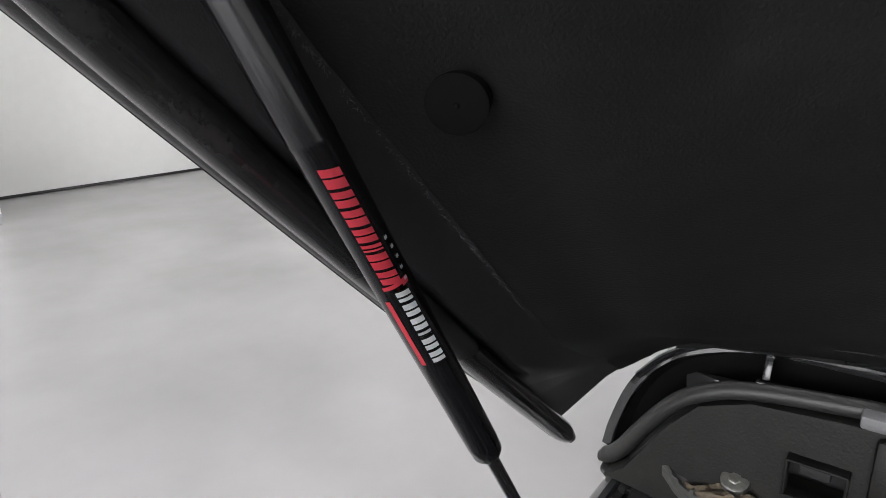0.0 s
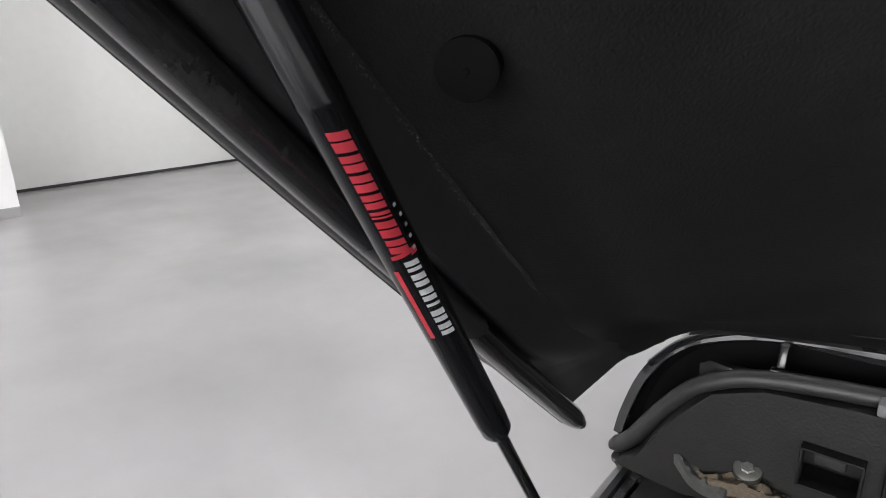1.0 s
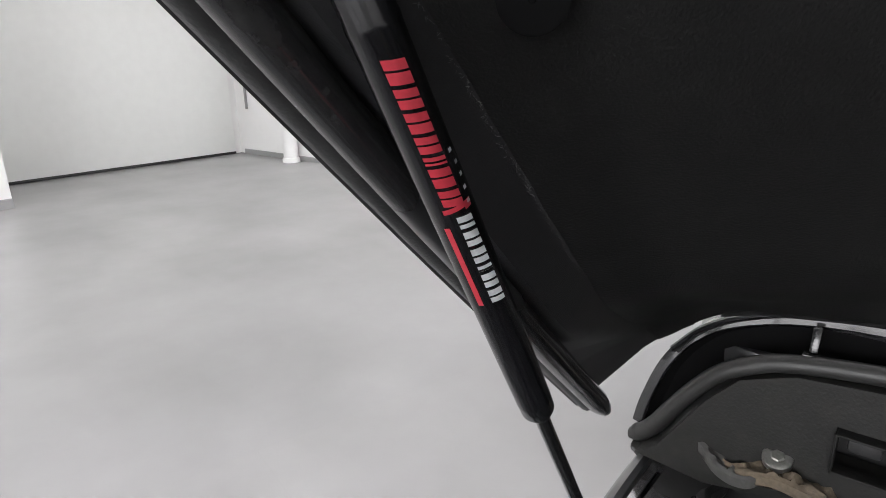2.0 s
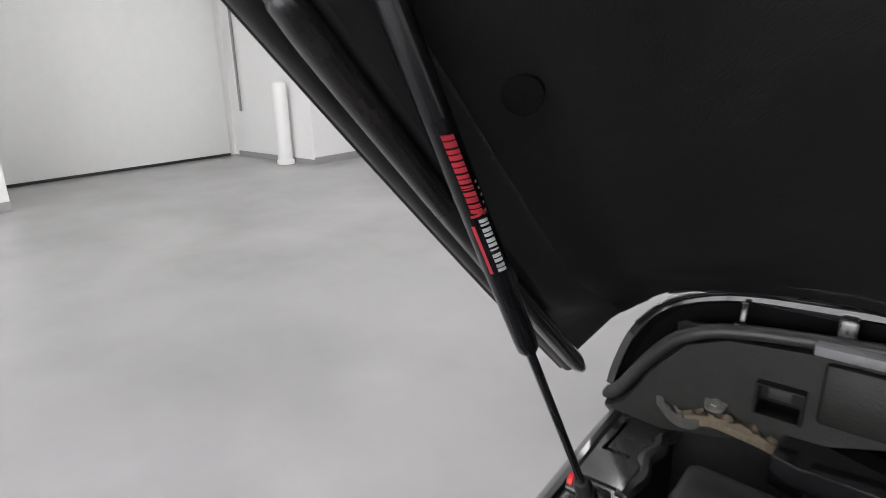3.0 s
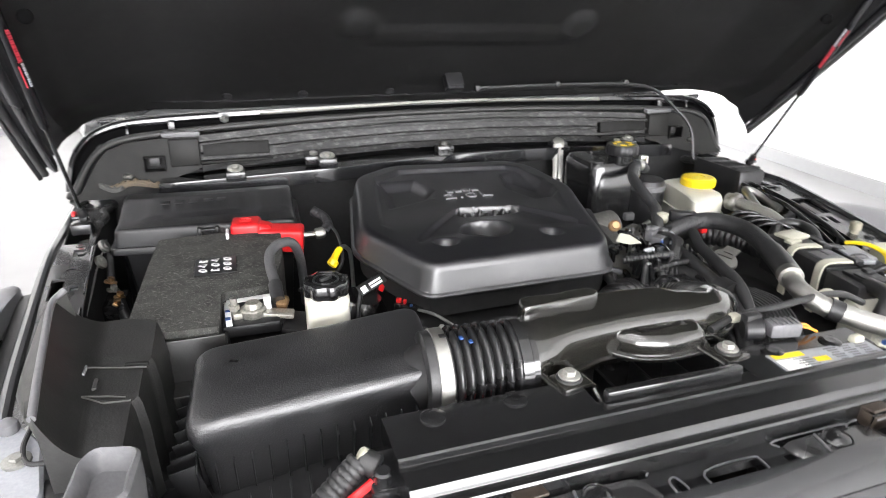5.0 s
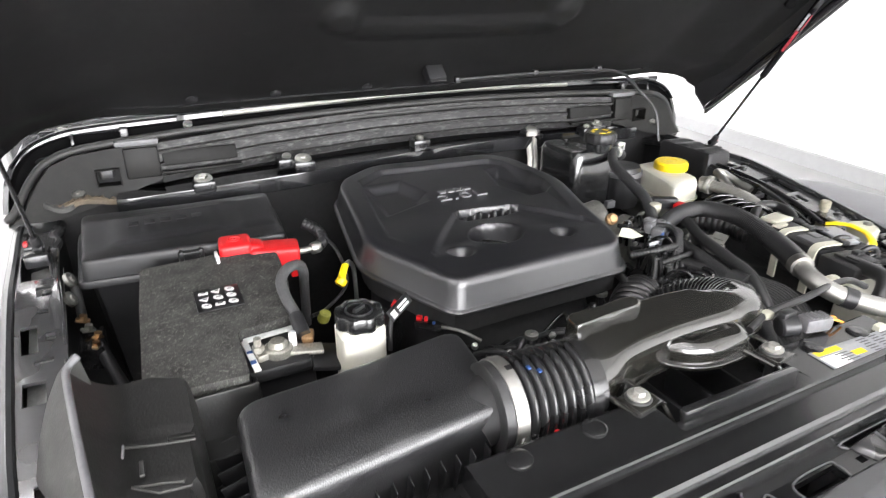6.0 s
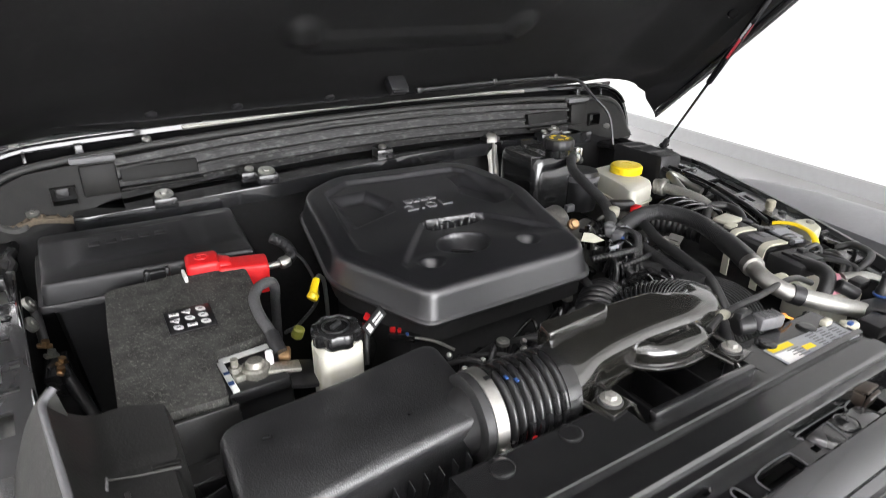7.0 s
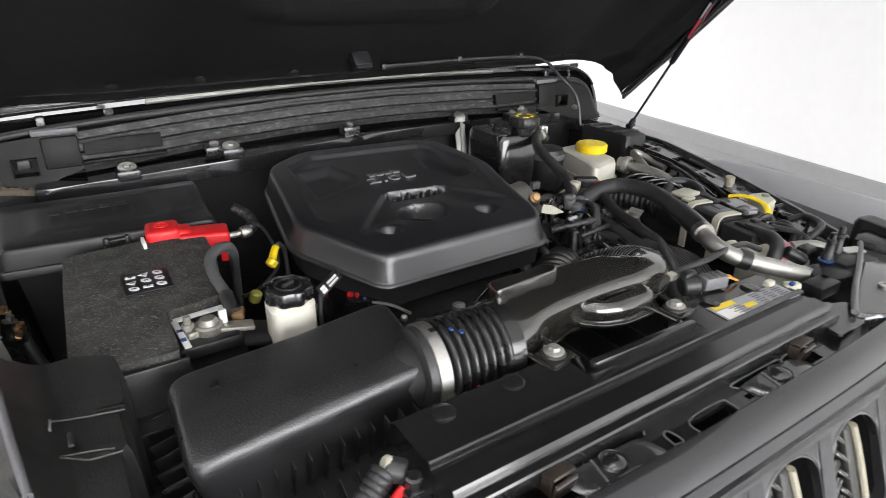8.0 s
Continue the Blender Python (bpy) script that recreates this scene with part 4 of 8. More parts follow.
def flare(sx):
    """A wide wheel-arch flare: flat top, rolled outer edge, rounded rear corner."""
    vs, fs = [], []
    prof = [(0.0, -0.03), (0.0, -0.004), (0.06, 0.0), (0.3, 0.004), (0.6, 0.0), (0.82, -0.012), (0.93, -0.035), (0.98, -0.07), (1.0, -0.13), (0.96, -0.135)]
    ys = [-0.215 - 0.93 * (i / 40) ** 1.25 for i in range(41)]
    for y in ys:
        d = -0.215 - y
        line = (RAIL if sx > 0 else RAIL_BATTERY) + [(0.52, -1.2)]
        inner = 0.046 + next(a + (b - a) * (y - p) / (q - p) for (a, p), (b, q) in zip(line, line[1:]) if q <= y <= p)
        width = (0.952 - 0.02 * smooth01(0.3, 0.9, d) - inner) * min(1, max(0.02, (1 - (1 - min(1, d / 0.24)) ** 2)) ** 0.5)
        z = 1.004 - 0.012 * max(0, (0.12 - d) / 0.12) ** 2 - 0.35 * max(0, d - 0.55) ** 2
        vs += [(sx * (inner + a * width), y, z + h) for a, h in prof]
    m = len(prof)
    for j in range(len(ys) - 1):
        for i in range(m - 1):
            fs.append((j * m + i, j * m + i + 1, (j + 1) * m + i + 1, (j + 1) * m + i))
    fs += [tuple(range(m)), tuple(range(len(vs) - m, len(vs)))]
    return raw(vs, fs)


for sx in (-1, 1):
    rail = RAIL if sx > 0 else RAIL_BATTERY
    edge = (-0.026, -0.004) if sx > 0 else (-0.019, 0.0)
    fender = part("fender", strip(rail, *edge, 0.62, 1.062 if sx > 0 else 1.057, sx, True), PAINT, car, "dark grey painted fender with a pale rolled edge")
    part("fender_gasket", strip([(rail[3][0] + 0.003, -0.225)] + rail[3:], edge[1] + 0.001, 0.045, 0.93, 0.985, sx), RUBBER, fender, "black rubber strip between fender and flare")
    part("inner_fender", strip(rail, -0.066, -0.060, 0.62, 1.046, sx), DARK, fender)
    part("wheel_liner", strip([(rail[3][0] + 0.002, -0.32)] + rail[4:], 0.050, 0.160, 0.905, 0.972, sx), DARK, fender, "black liner between fender and flare")
    part("flare", flare(sx), FLARE, fender, "smooth grey wheel-arch flare", 45)
    if sx > 0:
        part("fender_lip", strip(RAIL, -0.055, -0.027, 1.040, 1.0465, sx), LIPBLACK, fender, "black steel fender lip")
        # broad slotted shelf inside the fender's edge, on the brake side only
        shelf_bm = holed_plate(-0.082, 0, -0.66, -0.115, 0, 0.004, [(-0.060, -0.016, -0.392, -0.322), (-0.070, -0.050, -0.420, -0.402), (-0.044, -0.032, -0.432, -0.404), (-0.070, -0.034, -0.622, -0.582), (-0.03, -0.012, -0.258, -0.24), (-0.082, -0.040, -0.262, -0.115), (-0.03, -0.014, -0.215, -0.185)])
        bmesh.ops.subdivide_edges(shelf_bm, edges=[e for e in shelf_bm.edges if abs(e.verts[0].co.y - e.verts[1].co.y) > 0.05], cuts=4)
        for v in shelf_bm.verts:
            v.co += V((0.672 - 0.02 * smooth01(-0.3, -0.5, v.co.y) - 0.028 * smooth01(-0.48, -0.66, v.co.y), 0, 1.0480 + fall(v.co.y)))
        part("lip_shelf", shelf_bm, SHELFSTEEL, fender, "satin black steel shelf with slots", 25)
        part("shelf_rim", tube([(x, y, 1.054 + fall(y)) for x, y in ((0.630, -0.265), (0.592, -0.268), (0.590, -0.32), (0.586, -0.42), (0.573, -0.52), (0.555, -0.60), (0.548, -0.655))], 0.0022, 8, 5), LIPBLACK, fender, "rolled inner rim of the shelf")
        part("slot_backing", strip([(0.655, -0.31), (0.648, -0.41), (0.632, -0.5), (0.612, -0.6), (0.60, -0.64)], -0.03, 0.0, 1.026, 1.030, sx), PADGREY, fender, "grey panel under the slots")
        for bx, y in ((0.632, -0.270), (0.625, -0.490), (0.61, -0.555), (0.60, -0.64), (0.650, -0.150)):
            bolt("lip_bolt", fender, (bx, y, 1.0530 + fall(y)), 0.008, mat=STEELBLACK)
    else:
        # narrower glossy shelf with cut-outs on the battery side
        shelf_bm = holed_plate(-0.050, 0.001, -0.66, -0.105, 0, 0.004, [(-0.040, -0.006, -0.21, -0.115), (-0.038, -0.022, -0.262, -0.236), (-0.034, -0.022, -0.306, -0.296), (-0.022, -0.005, -0.382, -0.328), (-0.040, -0.030, -0.362, -0.350), (-0.036, -0.017, -0.403, -0.395), (-0.027, -0.005, -0.465, -0.428), (-0.042, -0.010, -0.604, -0.573)])
        bmesh.ops.subdivide_edges(shelf_bm, edges=[e for e in shelf_bm.edges if abs(e.verts[0].co.y - e.verts[1].co.y) > 0.05], cuts=4)
        for v in shelf_bm.verts:
            y = v.co.y
            v.co += V((0.703 - 0.017 * smooth01(-0.10, -0.32, y) - 0.011 * smooth01(-0.28, -0.48, y) - 0.020 * smooth01(-0.45, -0.68, y), 0, 1.0465 + fall(y)))
            # pressed step between the plates
            v.co.z += 0.003 * smooth01(-0.28, -0.285, y) - 0.003 * smooth01(-0.405, -0.41, y)
            v.co.x *= -1
        part("lip_shelf", shelf_bm, SHELFSTEEL, fender, "glossy black steel shelf with cut-outs", 25)
        part("shelf_rim", tube([(-x, y, 1.051 + fall(y)) for x, y in ((0.652, -0.11), (0.645, -0.22), (0.637, -0.32), (0.632, -0.40), (0.625, -0.48), (0.615, -0.57), (0.606, -0.655))], 0.0024, 8, 5), LIPBLACK, fender, "rolled inner rim of the shelf")
        # added panel: its pale colour stands for light seen through the cut-outs
        part("slot_backing", strip([(0.695, -0.11), (0.684, -0.28), (0.676, -0.45), (0.662, -0.56), (0.65, -0.64)], -0.044, -0.003, 1.018, 1.024, sx), SLOTPALE, fender, "pale grey panel standing for the bright floor seen through the cut-outs")
        for bx, y in ((0.664, -0.222), (0.656, -0.253), (0.650, -0.318)):
            bolt("lip_bolt", fender, (-bx, y, 1.0490 + fall(y)), 0.006, mat=STEELBLACK)
        bolt("shelf_screw", fender, (-0.633, -0.618, 1.052 + fall(-0.618)), 0.013, mat=ZINC, label="broad zinc screw")
    # the shelf's rear end runs on under the cowl; dark slits part a tab from it
    edge_x = 0.676 if sx > 0 else 0.704
    rear_bm = holed_plate(-0.046, 0.0, -0.1045, 0.06, 0, 0.004, [(-0.012, -0.008, -0.062, -0.004), (-0.034, -0.012, -0.062, -0.057)])
    part("rear_shelf", moved(rear_bm if sx > 0 else mirrored(rear_bm), pose(sx * edge_x, 0, 1.0485)), SHELFSTEEL, fender, "glossy black rear end of the shelf", 25)
    part("ragged_seal", tube([(sx * (edge_x - 0.047 + 0.003 * math.sin(9 * k)), -0.11 + 0.02 * k, 1.047 + 0.003 * math.sin(5 * k)) for k in range(8)], 0.007, 8, 3), RUBBER, fender, "torn black foam edge")
    for wy in (-0.50, 1.95):
        w = part("wheel", lathe([(0.20, -0.1), (0.23, -0.11), (0.235, 0.11), (0.2, 0.1), (0.1, 0.06)], (sx * 0.80, wy, 0.405), (sx, 0, 0), 32), ALU, car)
        part("tyre", lathe([(0.235, -0.11), (0.36, -0.125), (0.405, -0.10), (0.405, 0.10), (0.36, 0.125), (0.235, 0.11)], (sx * 0.80, wy, 0.405), (sx, 0, 0), 40), TYRE, w)

# grille: painted panel with seven tall slots over a dark mesh
def grille_panel():
    """Seven tall slots with round ends; the panel's top rolls back to the radiator support."""
    n = 7
    pitch, hw2 = 0.118, 0.048
    bms = []
    z_top, z_bot, s_top, s_bot = 1.012, 0.50, 0.997, 0.56
    def band(x0, x1, z0, z1, seg=1):
        return box(((x0 + x1) / 2, -0.944, (z0 + z1) / 2), (x1 - x0, 0.012, z1 - z0), 0)
    edges = [-0.60] + [v for i in range(n) for v in ((i - 3) * pitch - hw2, (i - 3) * pitch + hw2)] + [0.60]
    for i in range(0, len(edges), 2):
        bms.append(band(edges[i], edges[i + 1], z_bot, z_top))
    for i in range(n):
        cx = (i - 3) * pitch
        # round arches over and under each slot
        for zc, sgn, z_end in ((s_top - 0.034, 1, z_top), (s_bot + 0.034, -1, z_bot)):
            arc = [(cx + hw2 * math.cos(math.pi * k / 12), zc + sgn * 0.034 * math.sin(math.pi * k / 12)) for k in range(13)]
            poly = [(cx + hw2, z_end)] + arc + [(cx - hw2, z_end)]
            vs = [(x, y, z) for y in (-0.95, -0.938) for x, z in poly]
            m = len(poly)
            fs = []
            for y0 in (0, m):
                for k in range(1, m - 2):
                    fs.append((y0 + k, y0 + k + 1, y0 + (0 if k < m // 2 else m - 1)))
                fs.append((y0, y0 + m // 2, y0 + m - 1))
            fs += [(k, (k + 1) % m, m + (k + 1) % m, m + k) for k in range(m)]
            bms.append(raw(vs, fs))
    return join(*bms)


def raked(bm):
    """The face's upper part leans back: from its bend, everything below stands further forward."""
    bmesh.ops.bisect_plane(bm, geom=list(bm.verts) + list(bm.edges) + list(bm.faces), plane_co=(0, 0, 0.90), plane_no=(0, 0, 1))
    for v in bm.verts:
        v.co.y -= 0.42 * max(0.0, 1.0 - max(v.co.z, 0.90))
    return bm


grille = part("grille", raked(grille_panel()), PAINT, car, "dark grey grille panel with seven tall slots", 30)
top_prof = [(-0.9505, 0.999), (-0.9545, 1.003), (-0.9535, 1.008), (-0.949, 1.0115), (-0.9465, 1.0105), (-0.944, 1.0135), (-0.938, 1.0185), (-0.936, 1.0172), (-0.9335, 1.0205), (-0.926, 1.028), (-0.914, 1.034), (-0.905, 1.034), (-0.901, 1.029), (-0.902, 1.0)]
vs = [(x, y + 0.05 * (abs(x) / 0.6) ** 3, z - 0.02 * (abs(x) / 0.6) ** 4) for x in [i * 0.05 - 0.6 for i in range(25)] for y, z in top_prof]
m = len(top_prof)
part("grille_rim", raw(vs, [(i * m + j, i * m + (j + 1) % m, (i + 1) * m + (j + 1) % m, (i + 1) * m + j) for i in range(24) for j in range(m)] + [tuple(range(m)), tuple(range(24 * m, 25 * m))]), PAINT, grille, "rolled upper rim of the grille")
for i in range(7):
    cx = (i - 3) * 0.118
    part("slot_ring", raked(tube([(cx + 0.0490, -0.950, 0.6)] + [(cx + 0.0490 * math.cos(a), -0.950, 0.963 + 0.035 * math.sin(a)) for a in [math.pi * k / 12 for k in range(13)]] + [(cx - 0.0490, -0.950, 0.6)], 0.0018, 8, 3)), PAINT, grille)
    part("slot_rib", raked(box((cx + 0.000, -0.938, 0.775), (0.016, 0.014, 0.42), 0.004)), FLAPGREY, grille, "dull brown-grey rib in the slot")
    part("slot_surround", raked(tube([(cx + 0.0125, -0.946, 0.58), (cx + 0.0125, -0.946, 0.90), (cx + 0.0115, -0.946, 0.955), (cx + 0.008, -0.946, 0.985)], 0.0044, 8, 5)), TAN, grille, "pale beige edge in the slot")
    bm = join(*[box((cx - 0.036 + (k % 2) * 0.016, -0.944, 0.575 + 0.009 * k), (0.024, 0.006, 0.005), 0.001, (0, 38 if k % 2 else -38, 0), 1) for k in range(46)])
    part("slot_mesh", raked(bm), GLOSS, grille, "glossy black zigzag mesh behind the slot")
# near-black sheet gives the slots their shaded depth
part("grille_back", raked(box((0, -0.89, 0.76), (1.1, 0.008, 0.46), 0)), DEEPBLACK, grille)
for sx in (-1, 1):
    hl = part("headlight", lathe([(0.085, 0), (0.092, 0.01), (0.09, 0.03), (0.075, 0.035)], (sx * 0.52, -0.975, 0.86), (0, -1, 0), 32), GLASS, car, "round headlight")
    part("bezel", lathe([(0.088, 0), (0.105, 0.008), (0.108, 0.025), (0.095, 0.03), (0.092, 0.02)], (sx * 0.52, -0.975, 0.86), (0, -1, 0), 32), STEELBLACK, hl)
    part("bucket_top", box((sx * 0.575, -0.80, 1.015), (0.11, 0.12, 0.05), 0.012, (0, 0, sx * 12)), STEELBLACK, hl, "black headlight bucket top")


# ---- hood struts ----
def strut(sx):
    """A gas strut: ball sockets, printed tube, thin rod."""
    top, end, low = V((sx * 0.667, -0.355, 1.433)), V((sx * 0.6675, -0.2414, 1.233)), V((sx * 0.668, -0.151, 1.074))
    axis = (end - top).normalized()
    top = top - axis * 0.010
    t = thing("hood_strut", tuple(low), "slim black gas strut with red and white print propping the hood", "strut", "hood struts")
    R = 0.0066
    L = (end - top).length
    body = part("cylinder", lathe([(R * .8, 0.024), (R, 0.028), (R, 0.079), (R * 1.025, 0.0795), (R * 1.025, 0.081), (R * 1.01, 0.0815), (R * 1.01, L - 0.012), (R * 1.02, L - 0.011), (R, L - 0.010), (R * .98, L - 0.004), (R * .7, L)], top, axis, 32), STRUTPAINT, t)
    part("rod", cyl(end - axis * 0.002, low, 0.003, seg=14), GLOSS, t, "thin black rod")
    part("ball_socket", join(lathe([(0.0055, 0.0), (0.0075, 0.004), (0.0075, 0.018), (0.006, 0.024)], top + axis * 0.004, axis, 18), lathe([(0.004, -0.008), (0.0085, -0.006), (0.0092, 0.0), (0.0085, 0.006), (0.004, 0.008)], top, (sx, 0, 0.2), 18)), BLACK, t)
    part("socket_ring", lathe([(0.0070, 0.0255), (0.0072, 0.026), (0.0072, 0.0268), (0.0070, 0.0273)], top, axis, 24), ZINC, t, "bright steel ring")
    part("ball_socket", join(lathe([(0.0055, 0.0), (0.007, 0.003), (0.007, 0.018), (0.005, 0.022)], low, -axis, 16), lathe([(0.004, -0.007), (0.008, -0.005), (0.0086, 0), (0.008, 0.005), (0.004, 0.007)], low, (sx, 0, 0.2), 16)), BLACK, t)
    # print on the tube: plain blocks in the colours of the lettering
    face = V((0.125 if sx < 0 else -0.5, -0.12 if sx < 0 else -0.5, 0.06 if sx < 0 else 0.3))
    face = (face - axis * face.dot(axis)).normalized()
    side = axis.cross(face)

    def patch(s0, s1, a0, a1, r=R * 1.01 + 0.00025, n=6, skew=0.0):
        vs = []
        if sx < 0:
            a0, a1 = -a0, -a1
        else:
            s0, s1, skew = 0.260 - s0, 0.260 - s1, -skew
        for s, k in ((s0, 0), (s1, 1)):
            for i in range(n + 1):
                a = radians(a0 + (a1 - a0) * i / n)
                ss = s + skew * (i / n)
                vs.append(top + axis * ss + face * (r * math.cos(a)) + side * (r * math.sin(a)))
        return raw(vs, [(i, i + 1, n + 2 + i, n + 1 + i) for i in range(n)])

    s0 = 0.0865
    red, white = [], []
    p = s0
    # seven slanted red blocks, one of them slim, then a bow, then six pale blocks and a red underline
    for w in (0.0072, 0.0062, 0.0066, 0.0058, 0.0034, 0.0070, 0.0062):
        red.append(patch(p, p + w * 0.36, -27, 20, skew=0.0018))
        red.append(patch(p + w * 0.36 + 0.0006, p + w - 0.0009, -27, 20, skew=0.0018))
        p += w + 0.0002
    red += [patch(p, p + 0.0016, -34, 40), patch(p + 0.0006, p + 0.0026, 18, 38)]
    p += 0.0034
    for w in (0.0056, 0.0066, 0.0068, 0.0034, 0.0068, 0.0066):
        white.append(patch(p, p + w * 0.36, -11, 27, skew=0.0012))
        white.append(patch(p + w * 0.36 + 0.0008, p + w - 0.0014, -11, 27, skew=0.0012))
        p += w
    red.append(patch(s0 + 0.050, p - 0.001, -48, -34))
    part("red_print", join(*red), INKRED, body, "red printed blocks")
    part("white_print", join(*white), INKGREY, body, "pale printed blocks")
    part("dotted_print", join(*[patch(s0 + 0.028 + 0.004 * k, s0 + 0.0292 + 0.004 * k, 34 + 6 * math.sin(k), 44 + 6 * math.sin(k)) for k in range(5)]), INKGREY, body)
    # mount on the fender lip
    part("foot_bracket", join(box(tuple(low + V((sx * 0.004, 0.004, -0.016))), (0.03, 0.04, 0.018), 0.003), cyl(tuple(low + V((-sx * 0.008, 0, 0))), tuple(low + V((sx * 0.016, 0, 0))), 0.004)), STEELBLACK, t)
    part("red_bush", lathe([(0.006, 0), (0.006, 0.004)], tuple(low + V((sx * 0.012, 0.004, 0.004))), (sx, 0, 0), 12), RED, t)


strut(-1)
strut(1)


# ---- engine under its cover ----
engine = thing("engine", (0, -0.3, 0.62), "dark cast engine half hidden under its plastic cover", "engine")
part("block", moulded([(-0.22, -0.5), (0.06, -0.49), (0.13, -0.25), (0.12, -0.08), (-0.15, -0.06), (-0.24, -0.33)], lambda x, y: 1.0, [(0, 0.36), (0.0, 0.06), (0.02, 0.0)], lambda x, y: 0.01 * math.sin(60 * x) * math.cos(50 * y), 64, 10, 0.03), DARK, engine)
random.seed(4)
for k in range(40):
    x, y = -0.22 + 0.30 * random.random(), -0.515 - 0.085 * random.random()
    z = 0.945 + 0.045 * random.random()
    a, r = random.uniform(0, 6.28), random.uniform(0.008, 0.016)
    if k % 4 == 0:
        bm = lathe([(r * .8, -0.02), (r * .8, 0.004), (r, 0.006), (r, 0.012), (r * .6, 0.014), (r * .5, 0.009)], (x, y, z), (random.uniform(-.5, .5), random.uniform(-.8, 0), 1), 18)
    else:
        bm = tube([(x, y, z - 0.03), (x + r * math.cos(a), y + r * math.sin(a), z), (x + 2 * r * math.cos(a), y + 2 * r * math.sin(a), z + 0.006), (x + 3 * r * math.cos(a + .6), y + 3 * r * math.sin(a + .6), z - 0.02)], random.choice((0.003, 0.0045, 0.006)), 10, 6)
    part("fitting", bm, random.choice((BLACK, GLOSS, GLOSS, STEELBLACK, DARK, RUBBER)), engine)
for k in range(14):
    x, y, z = -0.22 + 0.30 * random.random(), -0.53 - 0.07 * random.random(), 0.985 + 0.03 * random.random()
    part("screw", lathe([(0.0045, 0), (0.0045, 0.004), (0.003, 0.006)], (x, y, z), (random.uniform(-.4, .4), -0.5, 0.8), 8), ZINC, engine)
part("front_rail", box((-0.07, -0.545, 0.93), (0.34, 0.05, 0.05), 0.01, (0, 0, -2)), STEELBLACK, engine)
for x, y, z in ((-0.106, -0.551, 1.0), (0.054, -0.50, 0.998), (-0.225, -0.52, 0.985), (0.01, -0.54, 0.98)):
    part("stud", cyl((x, y, z - 0.07), (x, y, z - 0.006), 0.006, seg=10), STEELBLACK, engine)
    bolt("engine_bolt", engine, (x, y, z), 0.009)
for k in range(7):
    x = -0.24 + 0.05 * k
    part("wire", tube([(x, -0.52, 0.97), (x + 0.03, -0.56, 0.985 + 0.01 * (k % 2)), (x + 0.07, -0.58, 0.96), (x + 0.11, -0.56, 0.95)], 0.004, 8), RUBBER, engine)
for p, q, e in (((-0.229, -0.470, 1.014), (0.008, 0.006, 0.007), 0), ((-0.222, -0.476, 1.014), (0.005, 0.006, 0.006), 0), ((-0.241, -0.415, 1.01), (0.008, 0.004, 0.012), 25)):
    part("red_lock", box(p, q, 0.0015, (0, e, -35)), RED, engine, "small red connector lock")
part("connector", moved(join(box((0, 0, 0), (0.036, 0.012, 0.011), 0.002), box((0.02, 0, 0.001), (0.01, 0.009, 0.009), 0.002)), pose(-0.220, -0.480, 1.006, 0, 0, -38)), GLOSS, engine)
part("blue_dot", box((-0.216, -0.487, 1.012), (0.004, 0.004, 0.004), 0.001), BLUE, engine)
part("pipe", tube([(-0.208, -0.494, 1.008), (-0.19, -0.515, 1.008), (-0.172, -0.535, 1.0)], 0.0022, 8), ZINC, engine, "bare metal pipe")
part("oil_neck", lathe([(0.04, 0), (0.042, 0.03), (0.03, 0.05)], (-0.285, -0.43, 0.96), (0.2, 0, 1), 20), GLOSS, engine)

COVER_PLAN = [(-0.195, -0.519), (0.074, -0.516), (0.094, -0.494), (0.158, -0.262), (0.136, -0.13), (0.098, -0.086), (-0.150, -0.066), (-0.232, -0.122), (-0.272, -0.368), (-0.207, -0.508)]
COVER_SIDES = sides(COVER_PLAN)
STEP = [(-0.187, -0.421), (-0.094, -0.305), (0.020, -0.320), (0.075, -0.412)]
STEP_SIDES = sides(STEP, False)
STEP_FIELD = STEP + [(0.10, -0.52), (-0.21, -0.52)]
PIT_A = [(-0.190, -0.150), (-0.115, -0.146), (-0.093, -0.215), (-0.105, -0.250), (-0.199, -0.285)]
PIT_B = [(0.050, -0.155), (0.085, -0.145), (0.118, -0.22), (0.112, -0.29), (0.060, -0.30), (0.030, -0.23)]
SLOT = [(-0.095, -0.318), (-0.083, -0.304), (0.006, -0.316), (0.018, -0.334), (-0.02, -0.342), (-0.085, -0.336)]


def cover_top(x, y):
    return 1.080 + (y + 0.497) * 0.062


def cover_relief(x, y):
    # plate sunk inside a broad rim at the rear and the sides
    e = edge_distance(COVER_SIDES, x, y)
    h = -0.009 * smooth01(0.040, 0.050, e) * smooth01(-0.40, -0.28, y)
    # step whose face looks forward; the field in front of it runs out level
    if inside(STEP_FIELD, x, y):
        d = edge_distance(STEP_SIDES, x, y)
        h -= (0.008 * smooth01(0, 0.009, d) * (1 - smooth01(0.03, 0.10, d))) * smooth01(-0.45, -0.40, y)
    h -= 0.015 * pit(PIT_A, x, y, 0.022) + 0.016 * pit(PIT_B, x, y, 0.022)
    h -= 0.034 * pit(SLOT, x, y, 0.004)
    for cx, cy, r, d in ((-0.075, -0.404, 0.041, 0.034), (-0.150, -0.438, 0.021, 0.017), (0.017, -0.444, 0.020, 0.014)):
        q = math.hypot(x - cx, y - cy)
        h -= d * (1 - smooth01(r * (0.84 if d > 0.03 else 0.35), r, q))
    return h


